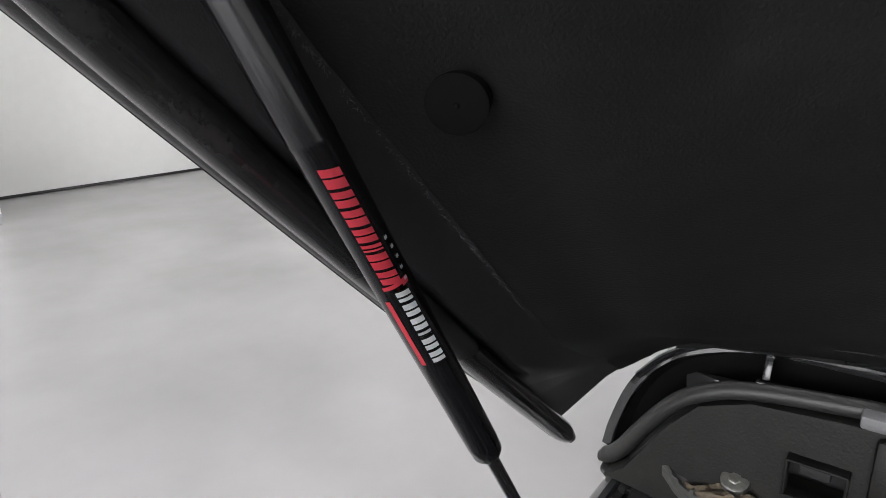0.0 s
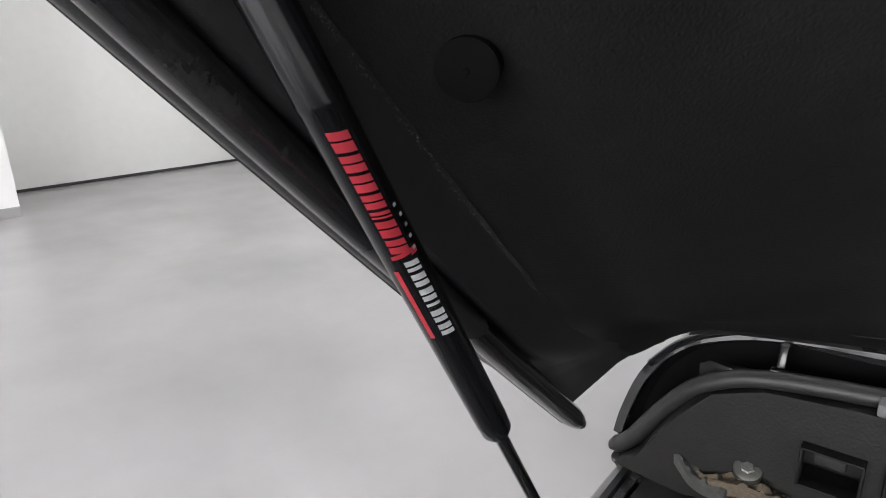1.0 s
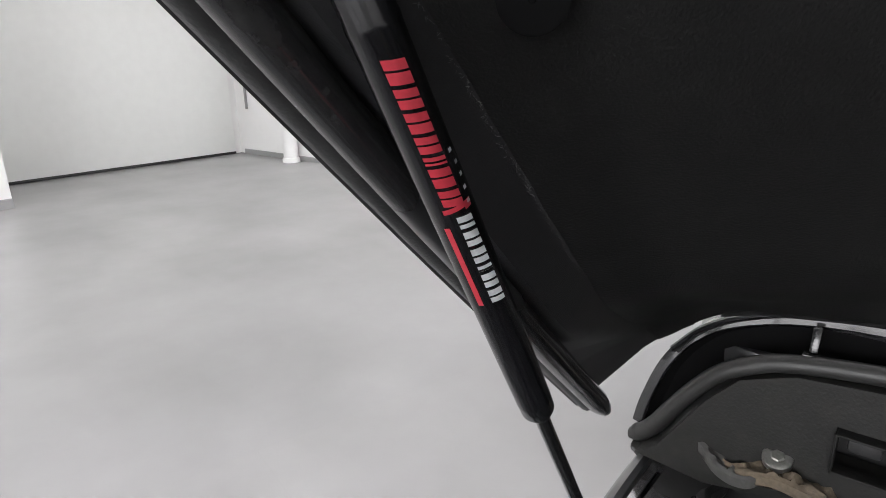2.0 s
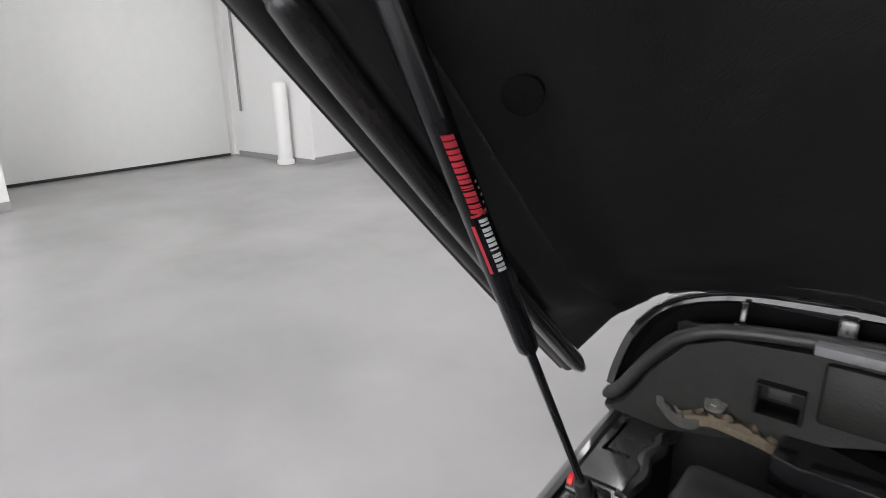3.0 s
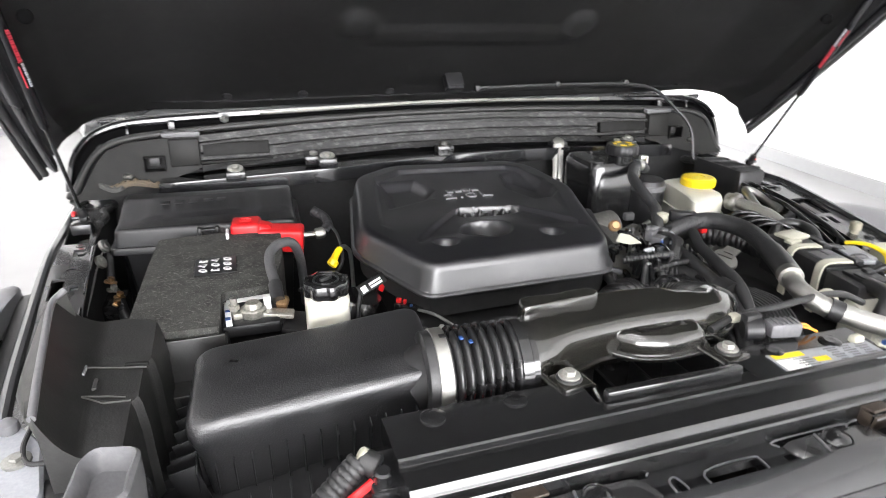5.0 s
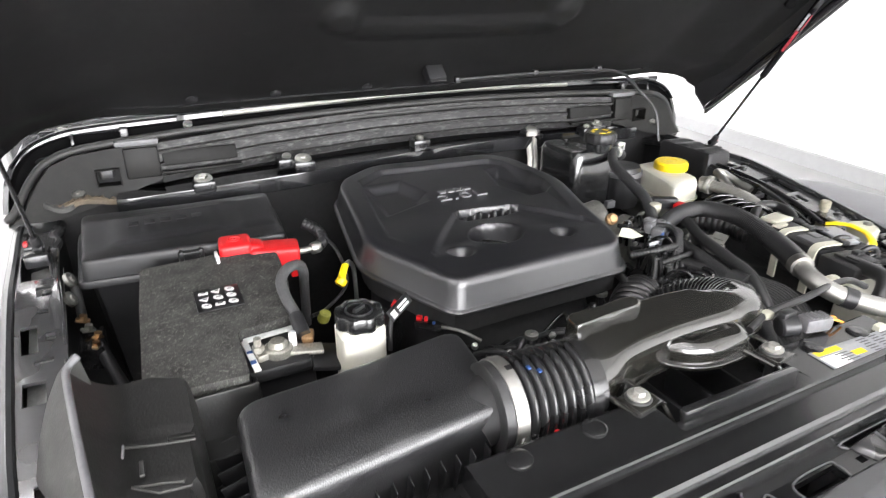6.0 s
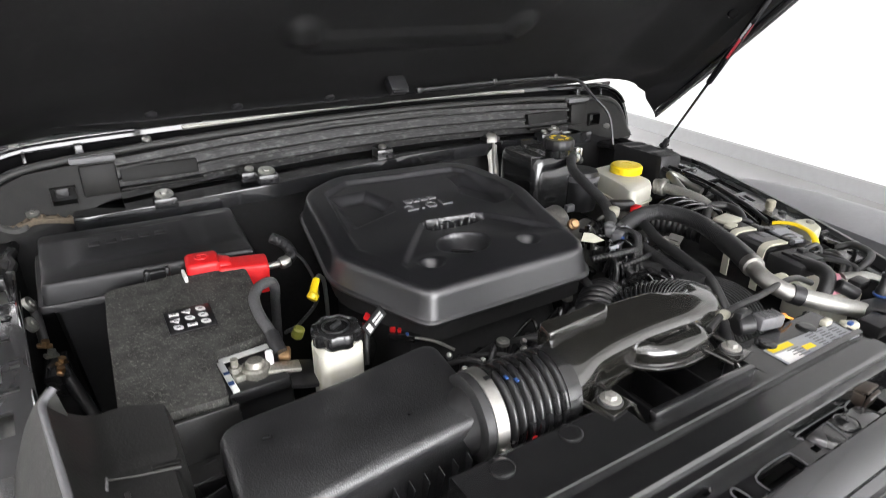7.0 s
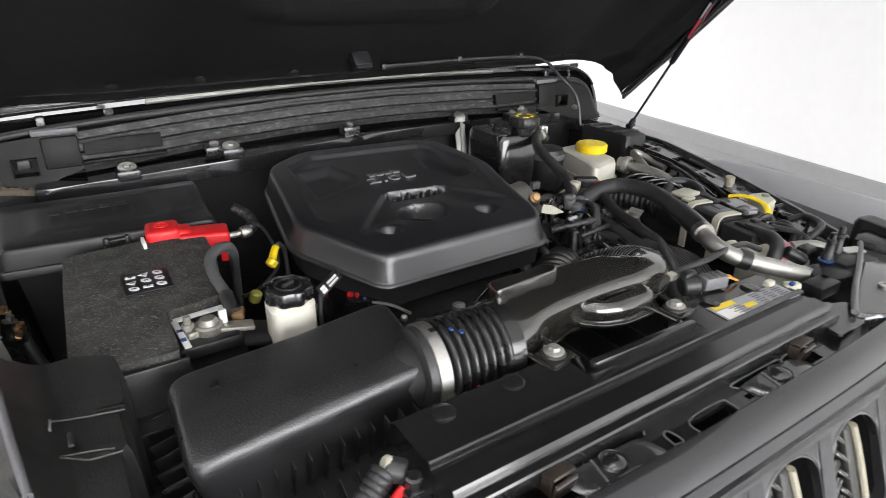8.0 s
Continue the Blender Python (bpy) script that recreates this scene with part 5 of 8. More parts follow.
def dense_cover():
    """The cover: thin lower lip, leaning skirt, crisp shoulder, and a finely relieved top."""
    prof = [(0.000, 0.045), (-0.0035, 0.0435), (-0.0035, 0.0405), (0.0005, 0.039), (0.002, 0.037), (0.009, 0.012), (0.011, 0.006), (0.0135, 0.0025), (0.017, 0.0006), (0.022, 0.0)]
    return moulded(COVER_PLAN, cover_top, prof, cover_relief, 360, 130, 0.032, floor=False)


cover = thing("engine_cover", (-0.06, -0.3, 1.03), "moulded satin black engine cover with round recesses and raised lettering", "engine cover")
shell = part("shell", dense_cover(), COVER, cover, sharp=75)
part("base_plate", moulded(COVER_PLAN, lambda x, y: cover_top(x, y) - 0.047, [(0.01, 0.03), (0.008, 0.0)], None, 64, 2, 0.03), DARK, cover)
part("oil_filler_cap", join(lathe([(0.026, -0.02), (0.026, 0.004), (0.022, 0.007), (0.006, 0.007)], (-0.075, -0.405, 1.052), seg=24), box((-0.075, -0.405, 1.063), (0.040, 0.009, 0.013), 0.004, (0, 0, -38))), GLOSS, cover, "black oil filler cap")
part("cap_mark", join(ring(0.0185, 0.0009, (-0.075, -0.405, 1.0595), seg=24, n=6), box((-0.063, -0.422, 1.0595), (0.010, 0.003, 0.002), 0.0005, (0, 0, 25)), box((-0.090, -0.417, 1.0595), (0.008, 0.003, 0.002), 0.0005, (0, 0, -25))), YELLOW, cover)
# raised mark: four plain blocks, and the engine size below it
# added dark slab in the slot; its colour stands for shaded depth
part("slot_backing", slab([(-0.091, -0.317), (0.003, -0.318), (0.014, -0.334), (-0.083, -0.334)], cover_top(0, -0.33) - 0.050, cover_top(0, -0.33) - 0.036, 0.002, 0.001), DARK, cover)
for k in range(7):
    x = -0.080 + 0.0135 * k
    part("slot_fitting", join(cyl((x, -0.325, 1.062), (x + 0.004, -0.316 - 0.004 * (k % 2), 1.074 + 0.003 * (k % 3)), 0.0032, seg=10, bev=0.001), box((x + 0.005, -0.329, 1.064), (0.007, 0.006, 0.01), 0.0015, (0, 20 * (k % 3), 15 * k))), (BLACK, RUBBER, BLACK)[k % 3], cover)
zz = cover_top(-0.05, -0.235) - 0.009
for k, w in enumerate((0.012, 0.013, 0.013, 0.014)):
    part("badge_block", box((-0.073 + 0.0155 * k, -0.226, zz + 0.0009), (w, 0.014, 0.004), 0.0015), PADGREY, cover, "raised grey block")
font = bpy.data.curves.new("engine_size", "FONT")
font.body, font.size, font.extrude, font.align_x, font.align_y, font.space_character = "2.0L", 0.034, 0.0015, "CENTER", "CENTER", 1.15
tmp = bpy.data.objects.new("tmp", font)
scene.collection.objects.link(tmp)
me = bpy.data.meshes.new_from_object(tmp)
bpy.data.objects.remove(tmp)
bm = bmesh.new()
bm.from_mesh(me)
bpy.data.meshes.remove(me)
moved(bm, pose(-0.049, -0.255, zz + 0.0009, 3.5, 0, -1) @ Matrix.Diagonal((1.34, 0.86, 1, 1)))
part("lettering", bm, PADGREY, cover, "raised grey figures 2.0L", 30)

dip = thing("dipstick", (-0.30, -0.372, 1.0), "yellow plastic dipstick loop beside the engine cover", "dipstick")
part("handle", join(tube([(-0.305, -0.386, 1.047), (-0.302, -0.379, 1.051), (-0.297, -0.371, 1.055), (-0.292, -0.364, 1.058)], lambda t: 0.0058 - 0.0006 * t, 14, 8, squash=0.8), lathe([(0.005, -0.006), (0.0078, -0.004), (0.0078, 0.004), (0.005, 0.006)], (-0.306, -0.386, 1.046), (0.5, 0.2, 0.5), 18)), YELLOW, dip)
part("tube", tube([(-0.293, -0.365, 1.057), (-0.287, -0.357, 1.058), (-0.280, -0.347, 1.052), (-0.272, -0.34, 1.03), (-0.27, -0.34, 0.93)], 0.0032, 10), STEEL, dip, "bare metal guide tube")

# ---- air box, bellows and intake duct ----
air = thing("air_box", (-0.38, -0.66, 0.80), "black grained plastic air filter box with ribbed lower half", "air box")
LID = [(-0.488, -0.730), (-0.248, -0.718), (-0.238, -0.590), (-0.482, -0.606)]


def lid_top(x, y):
    return 1.0625 + 0.03 * (x + 0.37) + 0.03 * (y + 0.66) - 3.0 * max(0.0, -0.685 - y) ** 2 - 2.0 * max(0.0, -0.45 - x) ** 2


part("lid", moulded(LID, lid_top, [(0.016, 0.095), (0.010, 0.05), (0.004, 0.026), (0.0012, 0.017), (0.0004, 0.010), (0.0010, 0.006), (0.0028, 0.0028), (0.0055, 0.0008), (0.009, 0.0)], lambda x, y: 0.0, 180, 20, 0.018), GRAIN, air, "grained black lid with pale speckle for worn grain and its glints", 60)
part("outlet_neck", tube([(-0.275, -0.692, 1.030), (-0.262, -0.692, 1.036), (-0.245, -0.693, 1.04)], lambda t: 0.030 + 0.008 * t, 28, 6), DARK, air)
TRAY = [(-0.518, -0.765), (-0.255, -0.745), (-0.245, -0.57), (-0.515, -0.575)]
part("tray", moulded(TRAY, lambda x, y: 0.972 + 0.05 * (x + 0.37), [(0.02, 0.2), (0.008, 0.02), (-0.006, 0.018), (-0.006, 0.002), (0.0, 0.0)], None, 64, 3, 0.02), BLACK, air, "black lower tray")
part("tray_skirt", slab([(-0.548, -0.815), (-0.25, -0.80), (-0.245, -0.60), (-0.548, -0.57)], 0.936, 0.944, 0.02, 0.002), BLACK, air)
part("tray_rim", tube([(-0.548, -0.58, 0.947), (-0.549, -0.80, 0.945), (-0.535, -0.814, 0.945), (-0.26, -0.80, 0.955)], 0.003, 8, 2, smooth=False), BLACK, air)
for k in range(15):
    t = k / 14
    x, y = -0.512 + 0.255 * t, -0.778 + 0.02 * t
    part("rib", box((x, y + 0.002, 0.970 + 0.05 * (x + 0.37)), (0.0014, 0.060, 0.016), 0.0005, (28, 0, 0)), FUSEPL, air)
    part("rib", box((-0.482 + 0.225 * t, -0.716 + 0.008 * t, 0.992 + 0.055 * (x + 0.37)), (0.0014, 0.022, 0.050), 0.0005, (14, 0, 0)), FUSEPL, air)
for k in range(9):
    y = -0.755 + 0.02 * k
    part("rib", box((-0.522, y, 0.962), (0.050, 0.0014, 0.016), 0.0005, (0, -28, 0)), FUSEPL, air)
    part("rib", box((-0.489, y + 0.03, 0.985), (0.024, 0.0014, 0.045), 0.0005, (0, -14, 0)), FUSEPL, air)

duct = thing("intake_duct", (-0.05, -0.69, 0.98), "glossy black plastic air intake duct with rubber bellows", "air duct")
A0, A1 = V((-0.252, -0.693, 1.041)), V((-0.163, -0.699, 1.042))
bel = part("bellows", tube([A0.lerp(A1, 0.2), A0.lerp(A1, 0.45), A0.lerp(A1, 0.7), A1], 0.0470, 44, 8, rib=0.007, pitch=0.0108), BELLOWS, duct, "ribbed black rubber bellows", 60)
ax = (A1 - A0).normalized()
part("collar", lathe([(0.041, -0.002), (0.0445, 0.0), (0.0445, 0.024), (0.041, 0.026)], A0 - ax * 0.008, ax, 40), RUBBER, duct)
clamp = part("hose_clamp", lathe([(0.0445, 0), (0.0462, 0.0004), (0.0462, 0.0135), (0.0445, 0.014)], A0 + ax * 0.001, ax, 48), ALU, duct, "shiny metal band clamp")
part("clamp_screw", join(box(tuple(A0 + ax * 0.01 + V((0, -0.044, -0.022))), (0.012, 0.012, 0.02), 0.003), cyl(tuple(A0 + ax * 0.01 + V((0, -0.05, -0.03))), tuple(A0 + ax * 0.01 + V((0, -0.04, 0.0))), 0.004, seg=10)), STEEL, clamp)
part("clamp_arrow", box(tuple(A0 + ax * 0.01 + V((0, -0.006, 0.0462))), (0.006, 0.006, 0.001), 0), STICKDARK, clamp)
for d, w in ((0.028, 0.012), (0.036, 0.018)):
    part("paint_dab", box(tuple(A0 + ax * d + V((0, -w, math.sqrt(0.0462 ** 2 - w * w)))), (0.004, 0.006, 0.002), 0.0008), BLUE, bel, "blue paint dab")


SECTION = [(1, -0.3), (1, 0.25), (0.985, 0.5), (0.94, 0.72), (0.86, 0.88), (0.75, 0.97), (0.62, 1.0), (0, 1.0), (-0.76, 1.0), (-0.84, 0.965), (-0.95, 0.7), (-1, 0.3), (-1, -0.3), (-0.8, -0.8), (-0.5, -1), (0.5, -1), (0.85, -0.75)]


def section_radius(a):
    """How far the duct's flat-topped section reaches in one direction."""
    dx, dy = math.cos(a), math.sin(a)
    for (ax, ay), (bx, by) in sides(SECTION):
        ex, ey = bx - ax, by - ay
        det = dx * ey - dy * ex
        if abs(det) > 1e-9:
            t, s = (ax * ey - ay * ex) / det, (ax * dy - ay * dx) / det
            if t > 0 and -1e-6 <= s <= 1 + 1e-6:
                return t
    return 1.0


def sweep(stations, seg=48):
    """A duct through stations (centre, half width, half height, direction across, 0 round to 1 flat-topped)."""
    vs, fs = [], []
    radius = [section_radius(2 * math.pi * i / seg) for i in range(seg)]
    for c, w, h, side, flat in stations:
        side = V(side).normalized()
        for i in range(seg):
            a = 2 * math.pi * i / seg
            r = 1 + (radius[i] - 1) * flat
            vs.append(V(c) - side * (w * r * math.cos(a)) + V((0, 0, 1)) * (h * r * math.sin(a)))
    for j in range(len(stations) - 1):
        for i in range(seg):
            k = (i + 1) % seg
            fs.append((j * seg + i, j * seg + k, (j + 1) * seg + k, (j + 1) * seg + i))
    fs += [tuple(range(seg)), tuple(range(len(vs) - seg, len(vs)))]
    return raw(vs, fs)


def smooth_stations(st, steps=6):
    cs = curve([s[0] for s in st], steps)
    out = []
    for i, c in enumerate(cs):
        t = i / steps
        j = min(int(t), len(st) - 2)
        f = t - j
        f = f * f * (3 - 2 * f)
        lerp = lambda a, b: a + (b - a) * f
        out.append((c, lerp(st[j][1], st[j + 1][1]), lerp(st[j][2], st[j + 1][2]), V(st[j][3]).lerp(V(st[j + 1][3]), f), lerp(st[j][4], st[j + 1][4])))
    return out


part("duct_collar", lathe([(0.040, 0), (0.047, 0.001), (0.047, 0.012), (0.043, 0.014), (0.043, 0.02)], A1 - ax * 0.004, ax, 40), GLOSS, duct)
part("duct", sweep(smooth_stations([
    ((-0.16, -0.698, 1.042), 0.041, 0.041, (0, 1, 0), 0.0), ((-0.13, -0.693, 1.044), 0.041, 0.038, (0, 1, 0), 0.4), ((-0.095, -0.684, 1.046), 0.039, 0.034, (0.1, 1, 0), 0.9),
    ((-0.05, -0.678, 1.047), 0.0385, 0.032, (0, 1, 0), 1.0), ((0.0, -0.677, 1.047), 0.0385, 0.032, (0, 1, 0), 1.0), ((0.045, -0.680, 1.047), 0.038, 0.032, (-0.1, 1, 0), 1.0),
    ((0.085, -0.683, 1.046), 0.036, 0.032, (-0.45, 0.9, 0), 0.7), ((0.113, -0.674, 1.044), 0.034, 0.031, (-0.9, 0.45, 0), 0.3), ((0.122, -0.652, 1.040), 0.033, 0.031, (-1, 0.0, 0), 0.0)], 8), 120), DUCT, duct, "glossy moulded duct", 60)
part("raised_pad", moulded([(-0.138, -0.672), (-0.044, -0.666), (-0.034, -0.657), (-0.040, -0.645), (-0.134, -0.647)], lambda x, y: 1.0890, [(-0.001, 0.04), (0.0, 0.008), (0.0008, 0.003), (0.0025, 0.0007), (0.005, 0)], None, 80, 6, 0.004), DUCT, duct, "", 50)
pod = part("side_pod", moulded([(-0.050, -0.700), (-0.048, -0.718), (-0.030, -0.736), (0.0, -0.745), (0.054, -0.742), (0.062, -0.727), (0.060, -0.698)], lambda x, y: 1.068 - 0.10 * max(0, -0.722 - y), [(-0.001, 0.026), (0.0, 0.020), (0.001, 0.010), (0.004, 0.004), (0.009, 0.0008), (0.013, 0)], lambda x, y: -0.010 * pit([(-0.032, -0.708), (0.040, -0.708), (0.040, -0.724), (-0.024, -0.726)], x, y, 0.005), 120, 30, 0.018), DUCT, duct, "rounded pod on the duct", 55)
part("pod_flange", moulded([(-0.056, -0.705), (-0.053, -0.722), (-0.033, -0.741), (0.0, -0.751), (0.058, -0.748), (0.068, -0.729), (0.066, -0.70)], lambda x, y: 1.045, [(0.0, 0.004), (0.0, 0.001), (0.001, 0)], None, 64, 2, 0.014), DUCT, duct)
part("pod_rib", box((0.004, -0.716, 1.063), (0.044, 0.0035, 0.006), 0.0015), DUCT, duct)
part("seam", tube([(-0.160, -0.722, 1.032), (-0.125, -0.727, 1.033), (-0.09, -0.724, 1.034), (-0.055, -0.718, 1.036), (0.06, -0.718, 1.038), (0.10, -0.716, 1.040), (0.140, -0.694, 1.040)], 0.0026, 8), DUCT, duct)
for bx, by, bz in ((-0.129, -0.756, 1.057), (0.063, -0.760, 1.056)):
    bars = [cyl((bx + q, by + 0.040, bz - 0.008), (bx + q + 0.012, by - 0.016, bz - 0.012), 0.0028, seg=8) for q in (-0.024, 0.012)]
    legs = [cyl((bx + q, by - 0.016, bz - 0.012), (bx + q + 0.008, by - 0.040, bz - 0.040), 0.0024, seg=8) for q in (-0.008, 0.022)]
    tab = part("mount_tab", join(*bars, *legs, box((bx + 0.004, by - 0.002, bz - 0.009), (0.034, 0.030, 0.005), 0.003, (0, 0, 8)), box((bx - 0.004, by + 0.034, bz - 0.008), (0.044, 0.005, 0.006), 0.002)), DUCT, duct)
    part("grommet", lathe([(0.013, -0.014), (0.014, -0.010), (0.014, -0.002), (0.012, 0.0)], (bx + 0.003, by, bz - 0.005), seg=24), RUBBER, tab)
    part("bolt_cap", join(lathe([(0.0105, 0), (0.0112, 0.001), (0.0112, 0.0025), (0.010, 0.003)], (bx + 0.003, by, bz - 0.005), seg=24), lathe([(0.0068, 0.002), (0.0068, 0.0065), (0.006, 0.0075)], (bx + 0.003, by, bz - 0.005), seg=6)), FITGREY, tab, "pale grey bolt head")
    part("post", cyl((bx + 0.003, by - 0.004, bz - 0.10), (bx + 0.003, by - 0.004, bz - 0.015), 0.007, seg=12), BLACK, tab)
part("rear_bellows", tube([(0.130, -0.668, 1.038), (0.136, -0.640, 1.031), (0.132, -0.612, 1.020), (0.117, -0.588, 1.006), (0.095, -0.57, 0.985)], 0.034, 40, 8, rib=0.004, pitch=0.0062), GLOSS, duct, "fine ribbed rubber bellows", 60)
part("turbo_inlet", tube([(0.045, -0.565, 0.97), (0.068, -0.548, 0.985), (0.092, -0.532, 0.992), (0.115, -0.52, 0.988)], 0.034, 32, 6, rib=0.004, pitch=0.009), BELLOWS, duct)

sensor = thing("air_sensor", (0.145, -0.747, 1.05), "grey connector and sensor plugged into the intake duct", "sensor")
part("sensor_body", join(cyl((0.108, -0.735, 1.055), (0.128, -0.744, 1.057), 0.013, seg=18, bev=0.002), box((0.118, -0.735, 1.068), (0.022, 0.012, 0.012), 0.003)), BLACK, sensor)
part("connector", moved(join(box((0, 0, 0), (0.038, 0.02, 0.018), 0.004), *[box((-0.012 + 0.006 * k, 0, 0.0095), (0.002, 0.016, 0.002), 0.0005) for k in range(5)]), pose(0.150, -0.750, 1.058, 0, 0, -12)), PADGREY, sensor, "ribbed grey connector")
part("wires", join(tube([(0.168, -0.752, 1.058), (0.18, -0.757, 1.057), (0.195, -0.758, 1.05)], 0.0015, 6), tube([(0.168, -0.748, 1.058), (0.182, -0.752, 1.058), (0.197, -0.75, 1.048)], 0.0015, 6)), ORANGE, sensor, "thin orange wires")

# ---- battery, its cable and covers ----
batt = thing("battery", (-0.46, -0.42, 0.86), "car battery wrapped in a grey felt jacket with a warning sticker", "battery")
part("case", box((-0.462, -0.415, 0.952), (0.155, 0.24, 0.19), 0.006), BLACK, batt)
FELTPLAN = [(-0.556, -0.563), (-0.458, -0.568), (-0.456, -0.486), (-0.394, -0.476), (-0.376, -0.38), (-0.372, -0.30), (-0.45, -0.272), (-0.545, -0.282)]
fe_top = lambda x, y: 1.067 + 0.02 * (y + 0.4)


def felt_jacket():
    """A closed jacket: top sheet with a cut-out corner, hanging sides."""
    pts = rounded([V((*p, 0)) for p in FELTPLAN], 0.008, 4)
    n = len(pts)
    vs = [(p.x, p.y, fe_top(p.x, p.y)) for p in pts] + [(p.x * 1.0, p.y, 0.90 + 0.085 * smooth01(-0.50, -0.54, p.y)) for p in pts]
    bm = raw(vs, [tuple(range(n))] + [(i, (i + 1) % n, n + (i + 1) % n, n + i) for i in range(n)])
    bmesh.ops.triangulate(bm, faces=[f for f in bm.faces if len(f.verts) > 4])
    bmesh.ops.subdivide_edges(bm, edges=list(bm.edges), cuts=2, use_grid_fill=True)
    for v in bm.verts:
        v.co += V((noise.noise(v.co * 30), noise.noise(v.co * 30 + V((5, 0, 0))), noise.noise(v.co * 18 + V((0, 9, 0))))) * 0.0022
    return bm


part("felt_jacket", felt_jacket(), FELT, batt, "grey felt heat jacket", 50)
rng = random.Random(11)
vs, fs = [], []
while len(vs) < 6 * 420:
    x, y = rng.uniform(-0.556, -0.372), rng.uniform(-0.568, -0.272)
    if not inside(FELTPLAN, x, y):
        continue
    a, l = rng.uniform(0, math.pi), rng.uniform(0.002, 0.005)
    d = V((math.cos(a), math.sin(a), rng.uniform(-0.1, 0.25))) * l
    o, sd = V((x, y, fe_top(x, y) + 0.0008)), V((-math.sin(a), math.cos(a), 0)) * 0.00012
    k = len(vs)
    vs += [o + sd, o - sd, o + V((0, 0, 0.0003)), o + d + sd, o + d - sd, o + d + V((0, 0, 0.0003))]
    fs += [(k, k + 1, k + 2), (k + 3, k + 5, k + 4), (k, k + 3, k + 4, k + 1), (k + 1, k + 4, k + 5, k + 2), (k + 2, k + 5, k + 3, k)]
part("lint", raw(vs, fs), FIBRE, batt, "loose pale fibres on the felt")
# added dark panel that covers the felt's front and notch faces
part("front_panel", join(box((-0.506, -0.5755, 0.985), (0.108, 0.004, 0.146), 0.0015), box((-0.4525, -0.531, 0.98), (0.004, 0.086, 0.13), 0.0015)), SHELL, batt, "dark panel over the felt's front faces")
stk = part("sticker", moved(box((0, 0, 0), (0.052, 0.054, 0.0012), 0.0004), pose(-0.464, -0.405, 1.0695, 1.2, 0, 0)), STICKDARK, batt, "black warning sticker")
for r in range(3):
    for c in range(3):
        o = pose(-0.464, -0.405, 1.0706, 1.2, 0, 0) @ V((-0.0152 + 0.0152 * c, 0.016 - 0.016 * r, 0))
        if (r + c) % 3 == 2 or c == 2:
            bm = lathe([(0.0068, 0), (0.0068, 0.0006)], tuple(o), seg=20, wobble=lambda a: 1 - 0.35 * abs(math.cos(a)))
        elif (r + c) % 3 == 1:
            bm = lathe([(0.0068, 0), (0.0068, 0.0006)], tuple(o), seg=3)
        else:
            bm = box(tuple(o), (0.011, 0.006, 0.0008), 0.0002, (0, 0, -6))
        part("pictogram", bm, STICK, stk)
        part("pictogram_mark", box(tuple(o + V((0, 0, 0.0009))), (0.005, 0.0014, 0.0005), 0), STICKDARK, stk)
part("label_edge", join(box((-0.450, -0.52, 1.053), (0.007, 0.062, 0.002), 0.0005, (0, 0, 3)), box((-0.424, -0.486, 1.053), (0.056, 0.009, 0.002), 0.0005, (0, 0, 5))), STICK, batt, "white label edge")
part("label_dots", join(box((-0.450, -0.535, 1.0545), (0.006, 0.006, 0.001), 0), box((-0.450, -0.515, 1.0545), (0.006, 0.004, 0.001), 0)), BLUE, batt)
part("battery_lid", box((-0.424, -0.515, 1.042), (0.066, 0.066, 0.016), 0.004), BLACK, batt)
part("terminal_post", lathe([(0.011, 0), (0.0105, 0.014), (0.008, 0.018)], (-0.421, -0.523, 1.048), seg=20), LEAD, batt, "lead terminal post")
part("terminal_clamp", join(lathe([(0.014, 0), (0.0155, 0.002), (0.0155, 0.010), (0.013, 0.012)], (-0.421, -0.523, 1.048), seg=24), box((-0.437, -0.527, 1.053), (0.016, 0.01, 0.009), 0.002, (0, 0, 8)), box((-0.395, -0.528, 1.05), (0.042, 0.018, 0.006), 0.002, (0, 8, -8)), cyl((-0.442, -0.524, 1.05), (-0.442, -0.524, 1.075), 0.004, seg=8), lathe([(0.0065, 0), (0.0065, 0.006)], (-0.442, -0.524, 1.06), seg=6)), LEAD, batt, "grey cast terminal clamp")
part("white_post", cyl((-0.404, -0.520, 1.046), (-0.404, -0.518, 1.069), 0.0044, seg=14, bev=0.001), STICK, batt, "pale plastic post")
part("cable_lug", box((-0.386, -0.513, 1.056), (0.014, 0.016, 0.010), 0.003, (20, 0, -20)), BRASS, batt, "corroded cable lug")
part("earth_cable", tube([(-0.391, -0.512, 1.062), (-0.392, -0.488, 1.072), (-0.395, -0.462, 1.080), (-0.394, -0.434, 1.088), (-0.385, -0.417, 1.093), (-0.373, -0.408, 1.094), (-0.362, -0.398, 1.088), (-0.354, -0.380, 1.068), (-0.348, -0.35, 1.03), (-0.345, -0.33, 0.96)], 0.0066, 16, 8), SLEEVEGREY, batt, "thick grey battery cable", 50)
part("cable_boot", tube([(-0.391, -0.516, 1.060), (-0.392, -0.502, 1.067), (-0.392, -0.490, 1.071)], 0.0084, 16, 4), BLACK, batt)
part("hold_down", box((-0.373, -0.53, 1.035), (0.03, 0.05, 0.006), 0.002, (0, 10, -10)), BLACK, batt)
redc = part("terminal_cover", join(box((-0.421, -0.266, 1.062), (0.044, 0.046, 0.042), 0.006, (0, 0, -6), 3), box((-0.370, -0.281, 1.054), (0.068, 0.042, 0.036), 0.005, (0, 3, -9), 3), box((-0.398, -0.272, 1.066), (0.03, 0.034, 0.026), 0.008, (0, 14, -6), 3)), RED, batt, "red plastic terminal cover, scuffed")
